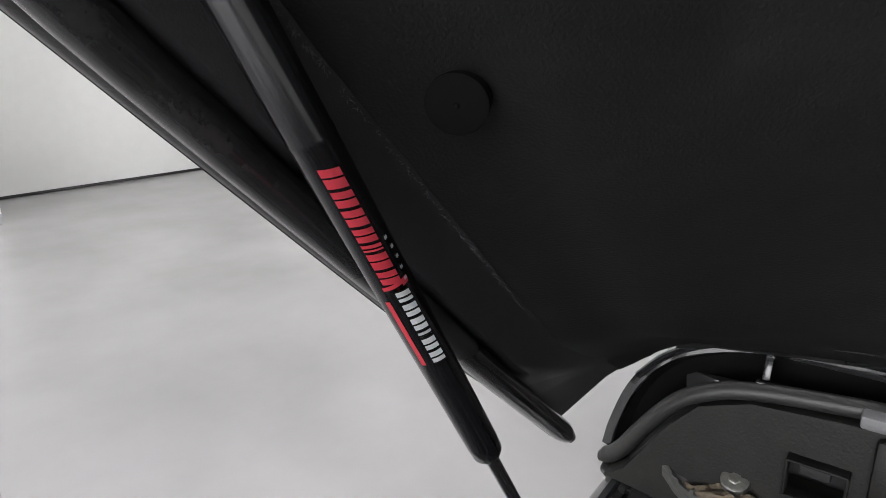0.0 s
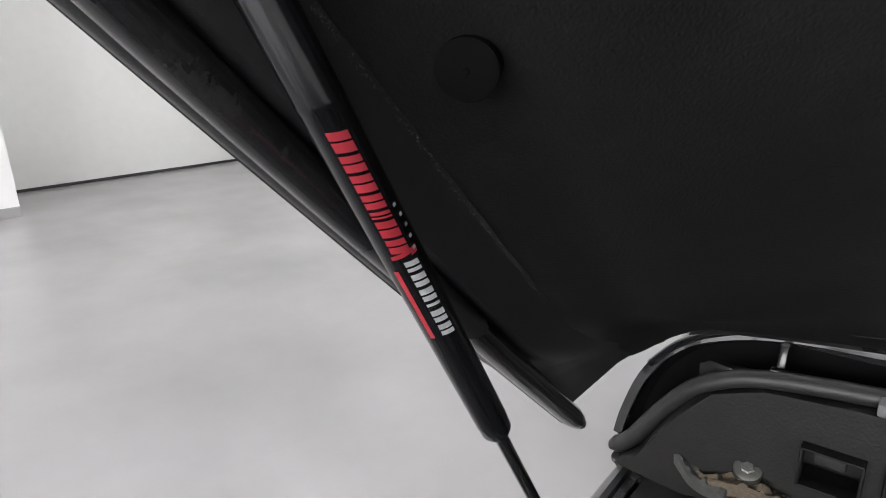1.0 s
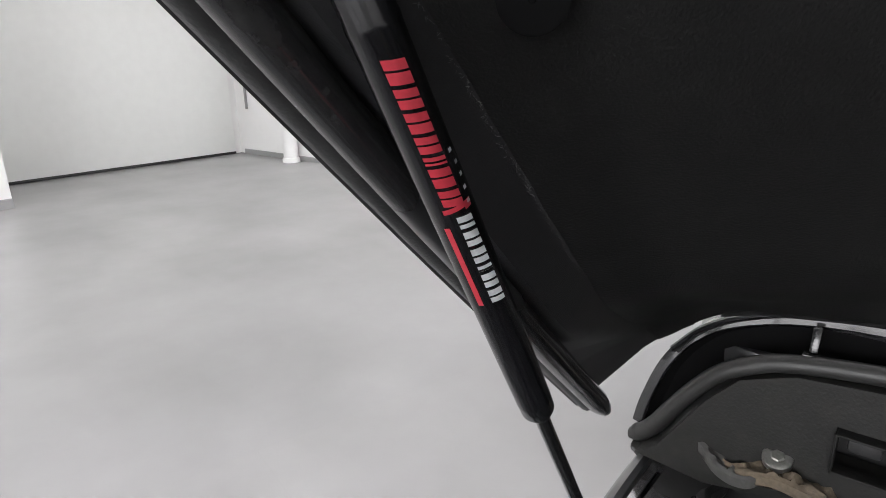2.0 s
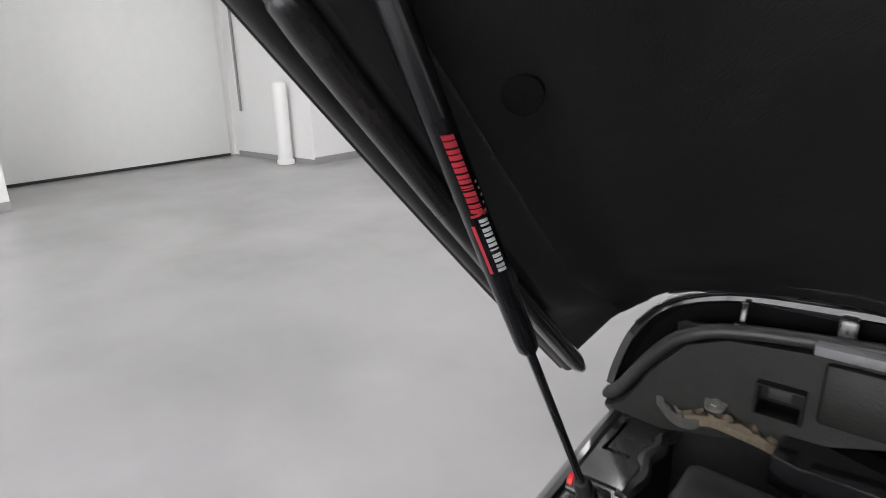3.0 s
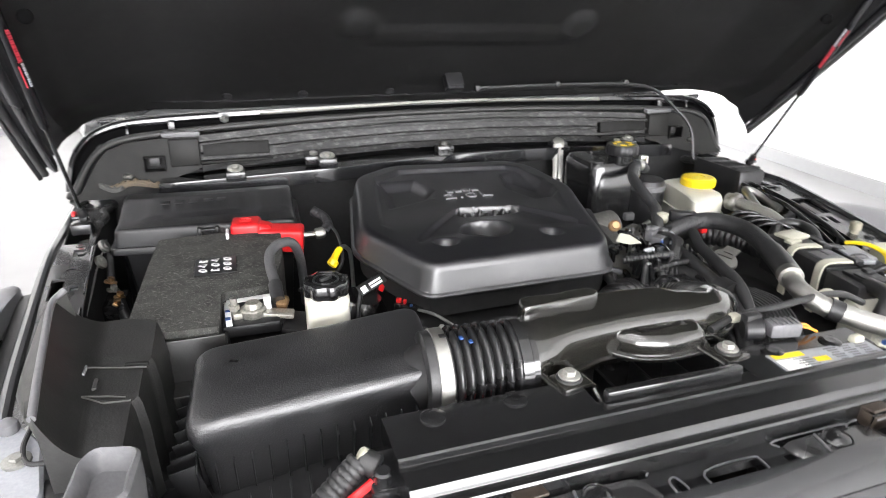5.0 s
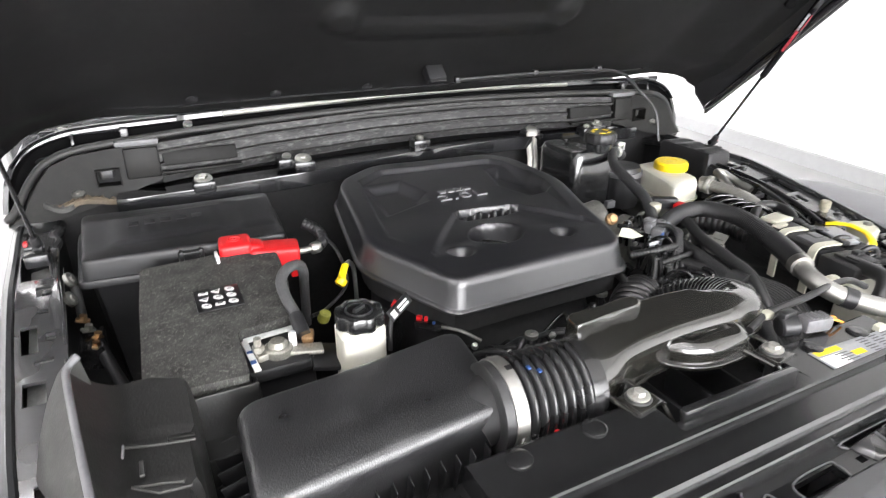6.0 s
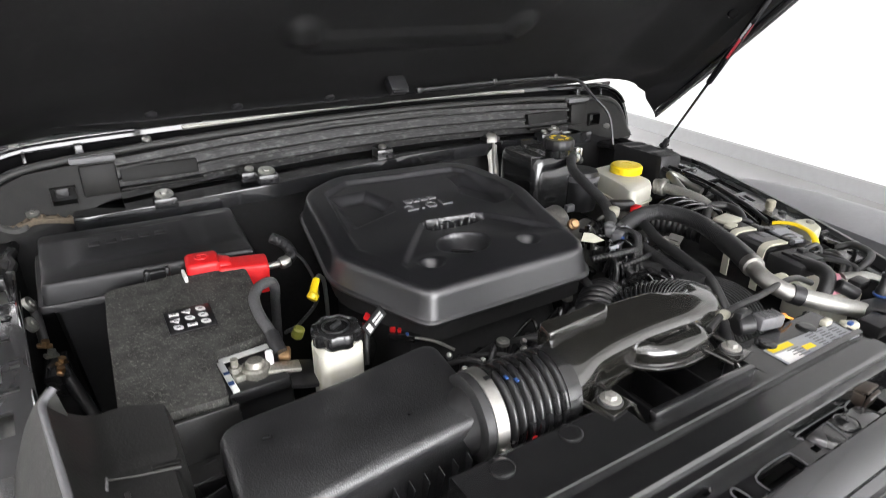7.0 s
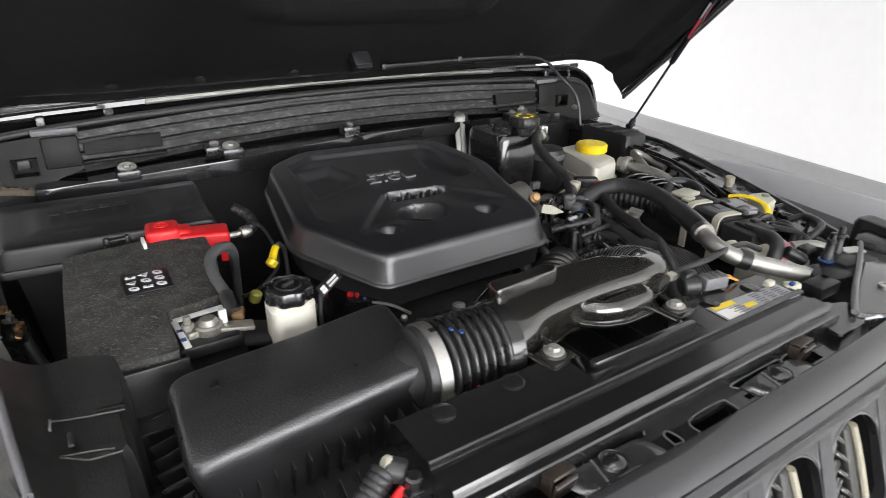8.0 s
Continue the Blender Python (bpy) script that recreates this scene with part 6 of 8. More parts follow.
part("cover_ring", join(ring(0.0085, 0.0009, (-0.421, -0.265, 1.0832)), box((-0.421, -0.265, 1.0834), (0.009, 0.002, 0.001), 0.0003), box((-0.421, -0.265, 1.0835), (0.002, 0.009, 0.001), 0.0003)), RED, redc)
part("cover_ear", box((-0.347, -0.300, 1.04), (0.014, 0.008, 0.03), 0.002), RED, redc)
part("white_edge", box((-0.449, -0.292, 1.062), (0.004, 0.026, 0.03), 0.001), STICK, batt)
part("positive_cable", join(tube([(-0.34, -0.283, 1.055), (-0.322, -0.283, 1.055), (-0.308, -0.28, 1.055)], 0.005, 12), lathe([(0.008, 0), (0.009, 0.004), (0.009, 0.012), (0.007, 0.016)], (-0.318, -0.283, 1.055), (1, 0.1, 0.1), 16)), ALU, batt)
part("elbow", tube([(-0.304, -0.28, 1.057), (-0.296, -0.272, 1.062), (-0.300, -0.255, 1.072), (-0.315, -0.24, 1.08)], 0.0085, 16, 6, rib=0.0006, pitch=0.006), BLACK, batt, "black ribbed elbow")
part("thin_wire", tube([(-0.30, -0.262, 1.07), (-0.285, -0.30, 1.055), (-0.29, -0.36, 1.03), (-0.33, -0.40, 1.02), (-0.36, -0.43, 1.03)], 0.0025, 8), RUBBER, batt)

plug = solo("olive_cap", lathe([(0.0075, 0), (0.008, 0.003), (0.0075, 0.012), (0.005, 0.014)], (-0.347, -0.432, 1.022), (0.3, -0.3, 1), 16), OLIVE, "olive plastic cap beside the battery cable", "cap")

fuse = thing("fuse_box", (-0.475, -0.15, 0.90), "black plastic fuse box with a clipped stepped lid", "fuse box")
FB = [(-0.620, -0.226), (-0.338, -0.248), (-0.334, -0.085), (-0.62, -0.075)]
CLIP = (-0.478, -0.240)
part("body", moulded(FB, lambda x, y: 1.034, [(0.03, 0.2), (0.012, 0.01), (0.004, 0.0)], None, 56, 3, 0.014), BLACK, fuse)
fb_top = lambda x, y: 1.071 + 0.03 * smooth01(-0.2, -0.1, y) * 0.5
lid = part("lid", moulded(FB, fb_top, [(0.0, 0.040), (-0.005, 0.0395), (-0.005, 0.031), (-0.0035, 0.029), (0.002, 0.0285), (0.005, 0.006), (0.0065, 0.0025), (0.009, 0.0006), (0.012, 0.0)],
           lambda x, y: 0.004 * (1 - smooth01(0.75, 1.0, max(abs(x + 0.50) / 0.085, abs(y + 0.15) / 0.04))) + 0.003 * (1 - smooth01(0.6, 1.0, max(abs(x + 0.375) / 0.03, abs(y + 0.15) / 0.05))), 200, 24, 0.009), FUSEPL, fuse, "satin black lid", 40)
part("clip", join(box((CLIP[0], CLIP[1], 1.052), (0.034, 0.010, 0.03), 0.002), box((CLIP[0] - 0.013, CLIP[1] - 0.006, 1.053), (0.005, 0.010, 0.036), 0.001), box((CLIP[0] + 0.013, CLIP[1] - 0.006, 1.053), (0.005, 0.010, 0.036), 0.001), box((CLIP[0], CLIP[1] - 0.007, 1.066), (0.026, 0.006, 0.005), 0.001)), BLACK, fuse)
for k in range(5):
    part("raised_mark", box((-0.545 + 0.022 * k, -0.15, 1.0868), (0.014, 0.016, 0.0008), 0.0003), FUSEPL, lid)

# ---- fluid bottles ----
res = thing("fluid_reservoir", (-0.336, -0.545, 0.95), "milky plastic fluid bottle with a ribbed black cap", "reservoir")
part("bottle", moulded([(-0.363, -0.572), (-0.311, -0.570), (-0.309, -0.525), (-0.361, -0.525)], lambda x, y: 1.079, [(0.004, 0.13), (0.0, 0.12), (0.0, 0.006), (0.006, 0.0)], None, 48, 4, 0.014), WHITE, res)
rcap = part("cap", lathe([(0.025, 0), (0.0265, 0.002), (0.0265, 0.013), (0.025, 0.0165), (0.021, 0.018), (0.0195, 0.0165), (0.003, 0.0165)], (-0.336, -0.547, 1.078), seg=96, wobble=lambda a: 1 + 0.05 * math.copysign(abs(math.sin(8 * a)) ** 0.6, math.sin(8 * a))), GLOSS, res, "black eight-lobed cap", 40)
part("cap_ring", join(ring(0.0145, 0.0012, (-0.336, -0.547, 1.0948)), box((-0.336, -0.547, 1.096), (0.016, 0.005, 0.005), 0.0015, (0, 0, 30))), BLACK, rcap)

tag = thing("fluid_tag", (-0.28, -0.52, 1.03), "small black hanging tag with white printed bars", "tag")
part("strap", tube([(-0.300, -0.545, 1.03), (-0.297, -0.538, 1.05), (-0.292, -0.53, 1.062)], 0.003, 8), BLACK, tag)
part("card", moved(box((0, 0, 0), (0.054, 0.014, 0.0015), 0.0004), pose(-0.275, -0.515, 1.066, 50, 0, 42)), STICKDARK, tag)
for k, w in enumerate((0.010, 0.024)):
    for d in (-0.0032, 0.0012):
        part("printed_bar", moved(box((-0.018 + 0.024 * k, d, 0.0012), (w, 0.0028 if k else 0.004, 0.0006), 0), pose(-0.275, -0.515, 1.066, 50, 0, 42)), STICK, tag)

degas = thing("coolant_bottle", (0.315, -0.12, 0.92), "black coolant bottle with a yellow-marked pressure cap", "reservoir")
part("bottle", moulded([(0.250, -0.175), (0.365, -0.185), (0.372, -0.055), (0.250, -0.05)], lambda x, y: 1.103, [(0.006, 0.18), (0.0, 0.17), (0.0, 0.012), (0.006, 0.002), (0.014, 0.0)], lambda x, y: -0.006 * (1 - smooth01(0.004, 0.009, abs(x - 0.30))), 72, 10, 0.02), GLOSS, degas)
part("neck", lathe([(0.026, 0), (0.026, 0.02)], (0.322, -0.16, 1.10), seg=24), GLOSS, degas)
dcap = part("cap", lathe([(0.031, 0), (0.032, 0.003), (0.032, 0.016), (0.029, 0.02), (0.015, 0.0205)], (0.322, -0.16, 1.117), seg=64, wobble=lambda a: 1 + 0.02 * math.sin(16 * a)), BLACK, degas, "ribbed black cap")
part("cap_print", join(*[box((0.322 + 0.017 * math.cos(a), -0.16 + 0.017 * math.sin(a), 1.138), (0.012, 0.006, 0.001), 0, (0, 0, math.degrees(a) + 90)) for a in (0.3, 1.6, 2.8, 4.2, 5.3)]), YELLOW, dcap, "yellow printed blocks")
part("side_chamber", lathe([(0.036, 0), (0.038, 0.01), (0.038, 0.075), (0.034, 0.085), (0.01, 0.088)], (0.378, -0.178, 0.98), seg=28), FUSEPL, degas)
part("chamber_band", lathe([(0.0385, 0), (0.0395, 0.001), (0.0395, 0.010), (0.0385, 0.011)], (0.378, -0.178, 1.045), seg=28), PADGREY, degas)
part("overflow_hose", tube([(0.378, -0.168, 1.082), (0.366, -0.172, 1.092), (0.345, -0.178, 1.095), (0.318, -0.210, 1.088), (0.297, -0.245, 1.086), (0.282, -0.305, 1.074), (0.276, -0.345, 1.062), (0.256, -0.380, 1.056), (0.240, -0.404, 1.044), (0.234, -0.414, 1.01)], 0.0098, 16, 8), HOSE, degas, "woven black overflow hose", 50)
part("hose_spring_clip", join(lathe([(0.0118, 0), (0.0118, 0.01)], (0.362, -0.173, 1.0935), (-1, -0.2, 0.1), 18), box((0.364, -0.173, 1.109), (0.012, 0.01, 0.010), 0.002), box((0.374, -0.170, 1.104), (0.005, 0.014, 0.016), 0.001)), STEEL, degas, "steel spring clip")
part("lower_clip", box((0.318, -0.215, 1.0), (0.022, 0.012, 0.016), 0.003), PADGREY, degas)

brake = thing("brake_reservoir", (0.48, -0.23, 0.95), "milky brake fluid reservoir with a yellow screw cap", "reservoir")
part("tank", moulded([(0.402, -0.304), (0.493, -0.283), (0.520, -0.139), (0.440, -0.142)], lambda x, y: 1.051 - 0.006 * smooth01(-0.26, -0.31, y), [(0.006, 0.075), (0.0, 0.065), (0.0, 0.012), (0.004, 0.003), (0.012, 0)], None, 72, 8, 0.022), WHITE, brake)
part("tank_seam", moulded([(0.400, -0.306), (0.495, -0.285), (0.522, -0.137), (0.438, -0.140)], lambda x, y: 1.012, [(0.0, 0.003), (-0.002, 0.0025), (-0.002, 0.0005), (0, 0)], None, 72, 2, 0.022), WHITE, brake)
part("cap", lathe([(0.033, 0), (0.0345, 0.002), (0.0345, 0.014), (0.031, 0.018), (0.012, 0.019), (0.011, 0.0175)], (0.484, -0.207, 1.0505), seg=80, wobble=lambda a: 1 + 0.012 * math.sin(24 * a)), YELLOW, brake, "ribbed yellow cap")
part("master_cylinder", cyl((0.48, -0.04, 0.95), (0.46, -0.33, 0.95), 0.028, seg=24, bev=0.004), ALU, brake)
part("red_plug", join(box((0.392, -0.325, 1.02), (0.024, 0.016, 0.014), 0.003, (0, 0, 20)), box((0.40, -0.335, 1.008), (0.014, 0.012, 0.02), 0.003)), RED, brake, "red connector lock")
part("plug_body", box((0.378, -0.30, 1.022), (0.05, 0.02, 0.022), 0.005, (0, 0, -30)), BLACK, brake)

silver = thing("support_bracket", (0.25, -0.03, 1.0), "bare metal support bracket bolted to the cowl ledge", "bracket")
part("strap", tube([(0.262, 0.0, 1.118), (0.258, -0.012, 1.112), (0.252, -0.022, 1.085), (0.246, -0.04, 1.05), (0.235, -0.055, 0.99)], 0.012, 8, 6, squash=0.25), ALU, silver)
part("rib", tube([(0.256, -0.022, 1.105), (0.250, -0.032, 1.085), (0.243, -0.048, 1.05), (0.233, -0.063, 1.0)], 0.003, 8), ALU, silver)


# ---- front: radiator cover, support panel ----
def along_x(prof, xs, shift=None):
    """A section of (y, z) points swept along x."""
    m = len(prof)
    vs = [(x, y + (shift(x)[0] if shift else 0), z + (shift(x)[1] if shift else 0)) for x in xs for y, z in prof]
    fs = [(i * m + j, i * m + (j + 1) % m, (i + 1) * m + (j + 1) % m, (i + 1) * m + j) for i in range(len(xs) - 1) for j in range(m)]
    return raw(vs, fs + [tuple(range(m)), tuple(range((len(xs) - 1) * m, len(xs) * m))])


rad = thing("radiator_cover", (0, -0.82, 1.0), "long black ribbed plastic cover over the radiator", "radiator cover")
prof = [(-0.8665, 1.0205), (-0.8672, 1.030), (-0.8668, 1.0385), (-0.8655, 1.0408), (-0.857, 1.0410), (-0.855, 1.0470), (-0.8535, 1.0492), (-0.8495, 1.0492), (-0.848, 1.0465), (-0.832, 1.0465), (-0.8305, 1.0437), (-0.821, 1.0432), (-0.8195, 1.0485), (-0.818, 1.0503), (-0.813, 1.0503), (-0.811, 1.0465), (-0.757, 1.0465), (-0.753, 1.044), (-0.752, 1.02)]
xs = [-0.318 + 0.02 * i for i in range(29)]
short = prof[:-3] + [(-0.796, 1.0458), (-0.793, 1.044), (-0.792, 1.02)]
panel = part("panel", join(along_x(prof, [x for x in xs if x < -0.11]), along_x(short, [-0.118 + 0.0225 * i for i in range(9)]), along_x(prof, [x for x in xs if x > 0.05])), GLOSS, rad, "satin black ribbed panel", 22)
part("raised_lip", moved(box((0, 0, 0), (0.158, 0.010, 0.014), 0.0035), pose(-0.030, -0.796, 1.051, 0, 0, -1)), GLOSS, rad)
for x, y in ((-0.273, -0.770), (-0.190, -0.768), (0.115, -0.774), (0.195, -0.776)):
    part("push_clip", lathe([(0.012, 0), (0.012, 0.002), (0.009, 0.0035), (0.004, 0.003)], (x, y, 1.046), seg=24), GLOSS, rad)
lab = part("label", moved(box((0, 0, 0), (0.135, 0.034, 0.0008), 0.0002), pose(0.166, -0.800, 1.0474, -0.5, 0, -3.5)), GREYPL, rad, "grey and white information label")
M = pose(0.166, -0.800, 1.0482, -0.5, 0, -3.5)
part("yellow_band", moved(join(box((-0.044, 0.011, 0), (0.038, 0.008, 0.0005), 0), box((-0.012, -0.003, 0), (0.018, 0.008, 0.0005), 0)), M.copy()), YELLOW, lab, "yellow warning band")
part("white_field", moved(join(box((-0.05, -0.006, 0), (0.03, 0.02, 0.0004), 0)), M.copy()), STICK, lab)
bars = [box((-0.035 + 0.004 * (k % 2), 0.002 - 0.004 * k, 0.0003), (0.02, 0.0014, 0.0004), 0) for k in range(4)] + [box((0.012 + 0.02 * c, 0.012 - 0.0042 * k, 0.0003), (0.016 - 0.003 * ((k + c) % 3), 0.0015, 0.0004), 0) for k in range(6) for c in range(3)]
for b in bars:
    part("printed_bar", moved(b, M.copy()), PADGREY, lab)
part("end_bracket", join(box((-0.326, -0.80, 1.02), (0.03, 0.05, 0.016), 0.004), box((-0.335, -0.83, 1.005), (0.036, 0.04, 0.03), 0.006), cyl((-0.33, -0.815, 1.02), (-0.33, -0.815, 1.04), 0.008, seg=14, bev=0.002)), STEELBLACK, rad)
part("cable_gland", join(cyl((-0.33, -0.80, 1.03), (-0.345, -0.79, 1.035), 0.011, seg=16, bev=0.002), tube([(-0.345, -0.792, 1.033), (-0.365, -0.80, 1.02), (-0.40, -0.815, 1.0), (-0.44, -0.82, 0.98)], 0.012, 14, 8, rib=0.001, pitch=0.006)), RUBBER, rad, "taped dark wiring sleeve")
part("red_wire", tube([(-0.338, -0.81, 1.025), (-0.352, -0.815, 1.02), (-0.36, -0.81, 1.01)], 0.004, 8), RED, rad, "red wire")
part("pale_plug", cyl((-0.338, -0.793, 1.035), (-0.346, -0.79, 1.04), 0.008, seg=14, bev=0.002), CREAM, rad)
part("red_wire", box((-0.214, -0.746, 1.03), (0.006, 0.007, 0.012), 0.002, (0, 20, 0)), RED, rad, "red plug")

support = part("radiator_support", holed_plate(-0.40, 0.36, -0.903, -0.858, 1.012, 1.020, [(-0.262, -0.212, -0.890, -0.864), (-0.182, -0.112, -0.871, -0.864), (-0.098, -0.087, -0.895, -0.880), (-0.062, -0.004, -0.9005, -0.881), (0.022, 0.032, -0.892, -0.885), (0.030, 0.111, -0.876, -0.868), (0.118, 0.165, -0.892, -0.870)]), LIPBLACK, car, "black steel radiator support with cut-outs")
part("support_web", box((0.0, -0.885, 0.96), (0.9, 0.03, 0.03), 0.004), DARK, support)
for x, y in ((-0.166, -0.884), (0.085, -0.889)):
    pad = part("rubber_pad", moulded([(x - 0.052, y + 0.014), (x - 0.012, y + 0.016), (x + 0.044, y + 0.013), (x + 0.052, y + 0.004), (x + 0.056, y - 0.016), (x - 0.040, y - 0.016)], lambda a, b: 1.0255 - 0.0025 * smooth01(0.03, 0.055, a - x), [(-0.003, 0.006), (0, 0.002), (0.004, 0)], None, 48, 4, 0.006), SHELFSTEEL, support, "smooth raised plate of the support")
    part("plate_crease", box((x - 0.020, y + 0.001, 1.026), (0.0022, 0.026, 0.002), 0.0006, (0, 0, -12)), PADGREY, pad)
    part("pad_screw", join(lathe([(0.0135, 0), (0.0138, 0.002), (0.0125, 0.004), (0.0115, 0.0035), (0.009, 0.006), (0.003, 0.007)], (x - 0.002, y + 0.002, 1.0245), seg=26), box((x - 0.002, y + 0.002, 1.0315), (0.010, 0.002, 0.001), 0, (0, 0, 30))), GLOSS, pad)
for outline in ([(-0.063, -0.902), (-0.059, -0.880), (-0.008, -0.8775), (-0.001, -0.884), (-0.003, -0.902)], [(-0.0985, -0.894), (-0.0965, -0.8805), (-0.0885, -0.8785), (-0.0865, -0.8945), (-0.0985, -0.894)], [(-0.1845, -0.8705), (-0.1825, -0.8632), (-0.1125, -0.8632), (-0.1115, -0.8700)], [(-0.2650, -0.889), (-0.2625, -0.8632), (-0.2125, -0.8632), (-0.2115, -0.872)], [(0.1165, -0.891), (0.118, -0.869), (0.165, -0.869), (0.1665, -0.885)], [(0.0285, -0.8755), (0.030, -0.8672), (0.111, -0.8672), (0.1125, -0.874)]):
    # thin grey bead traced along each hole's edge
    part("rim_edge", tube([(x, y, 1.0205) for x, y in outline], 0.0010, 6, 4), PADGREY, support, "pale hole edge")
for x in (-0.224, 0.147):
    loop = part("latch_loop", moved(join(box((0, 0.004, 0.0), (0.027, 0.022, 0.0035), 0.0015, (-12, 0, 0)), box((0, -0.0075, -0.011), (0.026, 0.0035, 0.019), 0.0015, (8, 0, 0)), box((-0.012, 0.004, -0.010), (0.003, 0.018, 0.016), 0.001)), pose(x, -0.873, 1.036, 0, 0, 4)), RUSTBLACK, support, "brown-black folded latch bracket")
    # thin grey strip along the fold's lower edge
    part("latch_edge", box((x, -0.8835, 1.0325), (0.025, 0.0014, 0.0014), 0.0004, (0, 0, 4)), PADGREY, loop, "pale lower edge")
part("corner_panel", moulded([(0.262, -0.878), (0.35, -0.838), (0.45, -0.798), (0.555, -0.752), (0.605, -0.775), (0.590, -0.860), (0.50, -0.893), (0.30, -0.899)], lambda x, y: 1.036 - 0.02 * smooth01(0.4, 0.62, x), [(0, 0.03), (0, 0.004), (0.004, 0)], None, 64, 4, 0.014), PAINT, support, "glossy painted corner panel beside the grille")
part("panel_flange", tube([(0.268, -0.872, 1.038), (0.30, -0.856, 1.040), (0.35, -0.834, 1.041), (0.45, -0.794, 1.037), (0.552, -0.748, 1.030)], 0.0042, 10, 6), PADGREY, support, "pale folded flange")
bolt("panel_bolt", support, (0.377, -0.862, 1.038), 0.011, mat=STEEL)
part("rubber_stop", moulded([(0.555, -0.795), (0.600, -0.785), (0.612, -0.730), (0.570, -0.722)], lambda x, y: 1.052, [(0, 0.05), (0, 0.008), (0.004, 0.001), (0.008, 0)], None, 40, 4, 0.012), BLACK, support, "black rubber stop")
part("end_plate", moulded([(0.238, -0.826), (0.300, -0.848), (0.282, -0.885), (0.205, -0.889), (0.212, -0.862)], lambda x, y: 1.032, [(0, 0.012), (0, 0.002), (0.002, 0)], None, 40, 3, 0.006), LIPBLACK, support, "glossy plate beyond the radiator cover")
part("shroud", moulded([(-0.32, -0.76), (0.26, -0.77), (0.26, -0.62), (-0.24, -0.60)], lambda x, y: 0.955, [(0.0, 0.3), (0, 0.01), (0.01, 0)], lambda x, y: 0.006 * math.sin(45 * x), 64, 8, 0.02), DARK, rad, "dark fan shroud")
for k in range(5):
    part("shroud_rib", box((-0.14 + 0.05 * k, -0.72, 0.975), (0.004, 0.09, 0.04), 0.001), BLACK, rad)

# ---- inner side of the bay beside the battery ----
hsg = thing("splash_shield", (-0.59, -0.57, 0.9), "dark moulded splash shield with a raised curved rim", "shield")


def shield():
    vs, fs = [], []
    nx, ny = 30, 34
    for j in range(ny + 1):
        t = j / ny
        y = -0.583 - 0.180 * t
        left = -0.602 + 0.010 * t + 0.012 * t * t
        right = -0.511 - 0.006 * smooth01(0.37, 0.39, t) - 0.006 * smooth01(0.65, 0.67, t)
        for i in range(nx + 1):
            s = i / nx
            x = left + (right - left) * s
            z = 1.084 - 0.012 * t + 0.040 * max(0.0, 1 - s / 0.42) ** 2
            z -= (0.0018 * smooth01(0.37, 0.38, t) + 0.0018 * smooth01(0.65, 0.66, t)) * smooth01(0.3, 0.45, s)
            vs.append((x, y + 0.088 * s * (1 - s) * (1 - t), z - 0.03 * smooth01(0.95, 1, s)))
    for j in range(ny):
        for i in range(nx):
            a = j * (nx + 1) + i
            fs.append((a, a + 1, a + nx + 2, a + nx + 1))
    # skirt round the rim, so that it stands on the bay
    rim = [i for i in range(nx + 1)] + [j * (nx + 1) + nx for j in range(1, ny + 1)] + [ny * (nx + 1) + i for i in range(nx - 1, -1, -1)] + [j * (nx + 1) for j in range(ny - 1, 0, -1)]
    n0 = len(vs)
    for k in rim:
        x, y, z = vs[k]
        vs.append((x * 0.995, y, 0.88))
    m = len(rim)
    for k in range(m):
        fs.append((rim[k], rim[(k + 1) % m], n0 + (k + 1) % m, n0 + k))
    return raw(vs, fs)


part("shell", shield(), SHELL, hsg, "", 40)
rim = curve([V((-0.593, -0.577, 1.132)), V((-0.602, -0.585, 1.126)), V((-0.601, -0.605, 1.125)), V((-0.598, -0.63, 1.123)), V((-0.593, -0.67, 1.118)), V((-0.587, -0.715, 1.114)), V((-0.580, -0.762, 1.110))], 8)
low = curve([V((-0.597, -0.572, 1.124)), V((-0.621, -0.556, 1.088)), V((-0.633, -0.575, 1.07)), V((-0.636, -0.60, 1.062)), V((-0.634, -0.635, 1.060)), V((-0.614, -0.69, 1.085)), V((-0.583, -0.762, 1.106))], 8)
vs = [q for a, b in zip(rim, low) for q in (a, a.lerp(b, 0.35) + V((-0.003, 0, 0.004)), a.lerp(b, 0.7) + V((-0.003, 0, 0.002)), b, b + V((0.006, 0, -0.03)), a + V((0.004, 0, -0.03)))]
part("side_flap", raw(vs, [(i * 6 + k, i * 6 + (k + 1) % 6, i * 6 + 6 + (k + 1) % 6, i * 6 + 6 + k) for i in range(len(rim) - 1) for k in range(6)] + [tuple(range(6)), tuple(range(len(vs) - 6, len(vs)))]), FLAPGREY, hsg, "dull grey side flap of the shield", 50)
# grey bead, paler than the shell, along its raised rim
part("rim_bead", tube(rim, 0.0032, 10, 1, smooth=False), PADGREY, hsg, "pale rim")
part("bright_chip", box((-0.570, -0.655, 1.083), (0.0022, 0.012, 0.003), 0.0008, (10, 0, -6)), PADGREY, hsg)
for pts in ([(-0.569, -0.651, 1.0835), (-0.545, -0.658, 1.083), (-0.517, -0.6645, 1.083)], [(-0.5655, -0.694, 1.080), (-0.547, -0.708, 1.0795), (-0.525, -0.7105, 1.0795)], [(-0.5655, -0.694, 1.080), (-0.545, -0.699, 1.080), (-0.530, -0.704, 1.0795)]):
    part("pressed_rib", tube(pts, 0.0011, 6, 1, smooth=False), FLAPGREY, hsg, "thin raised rib")
part("pressed_groove", box((-0.5575, -0.679, 1.0815), (0.004, 0.017, 0.003), 0.001), SHIELD, hsg)
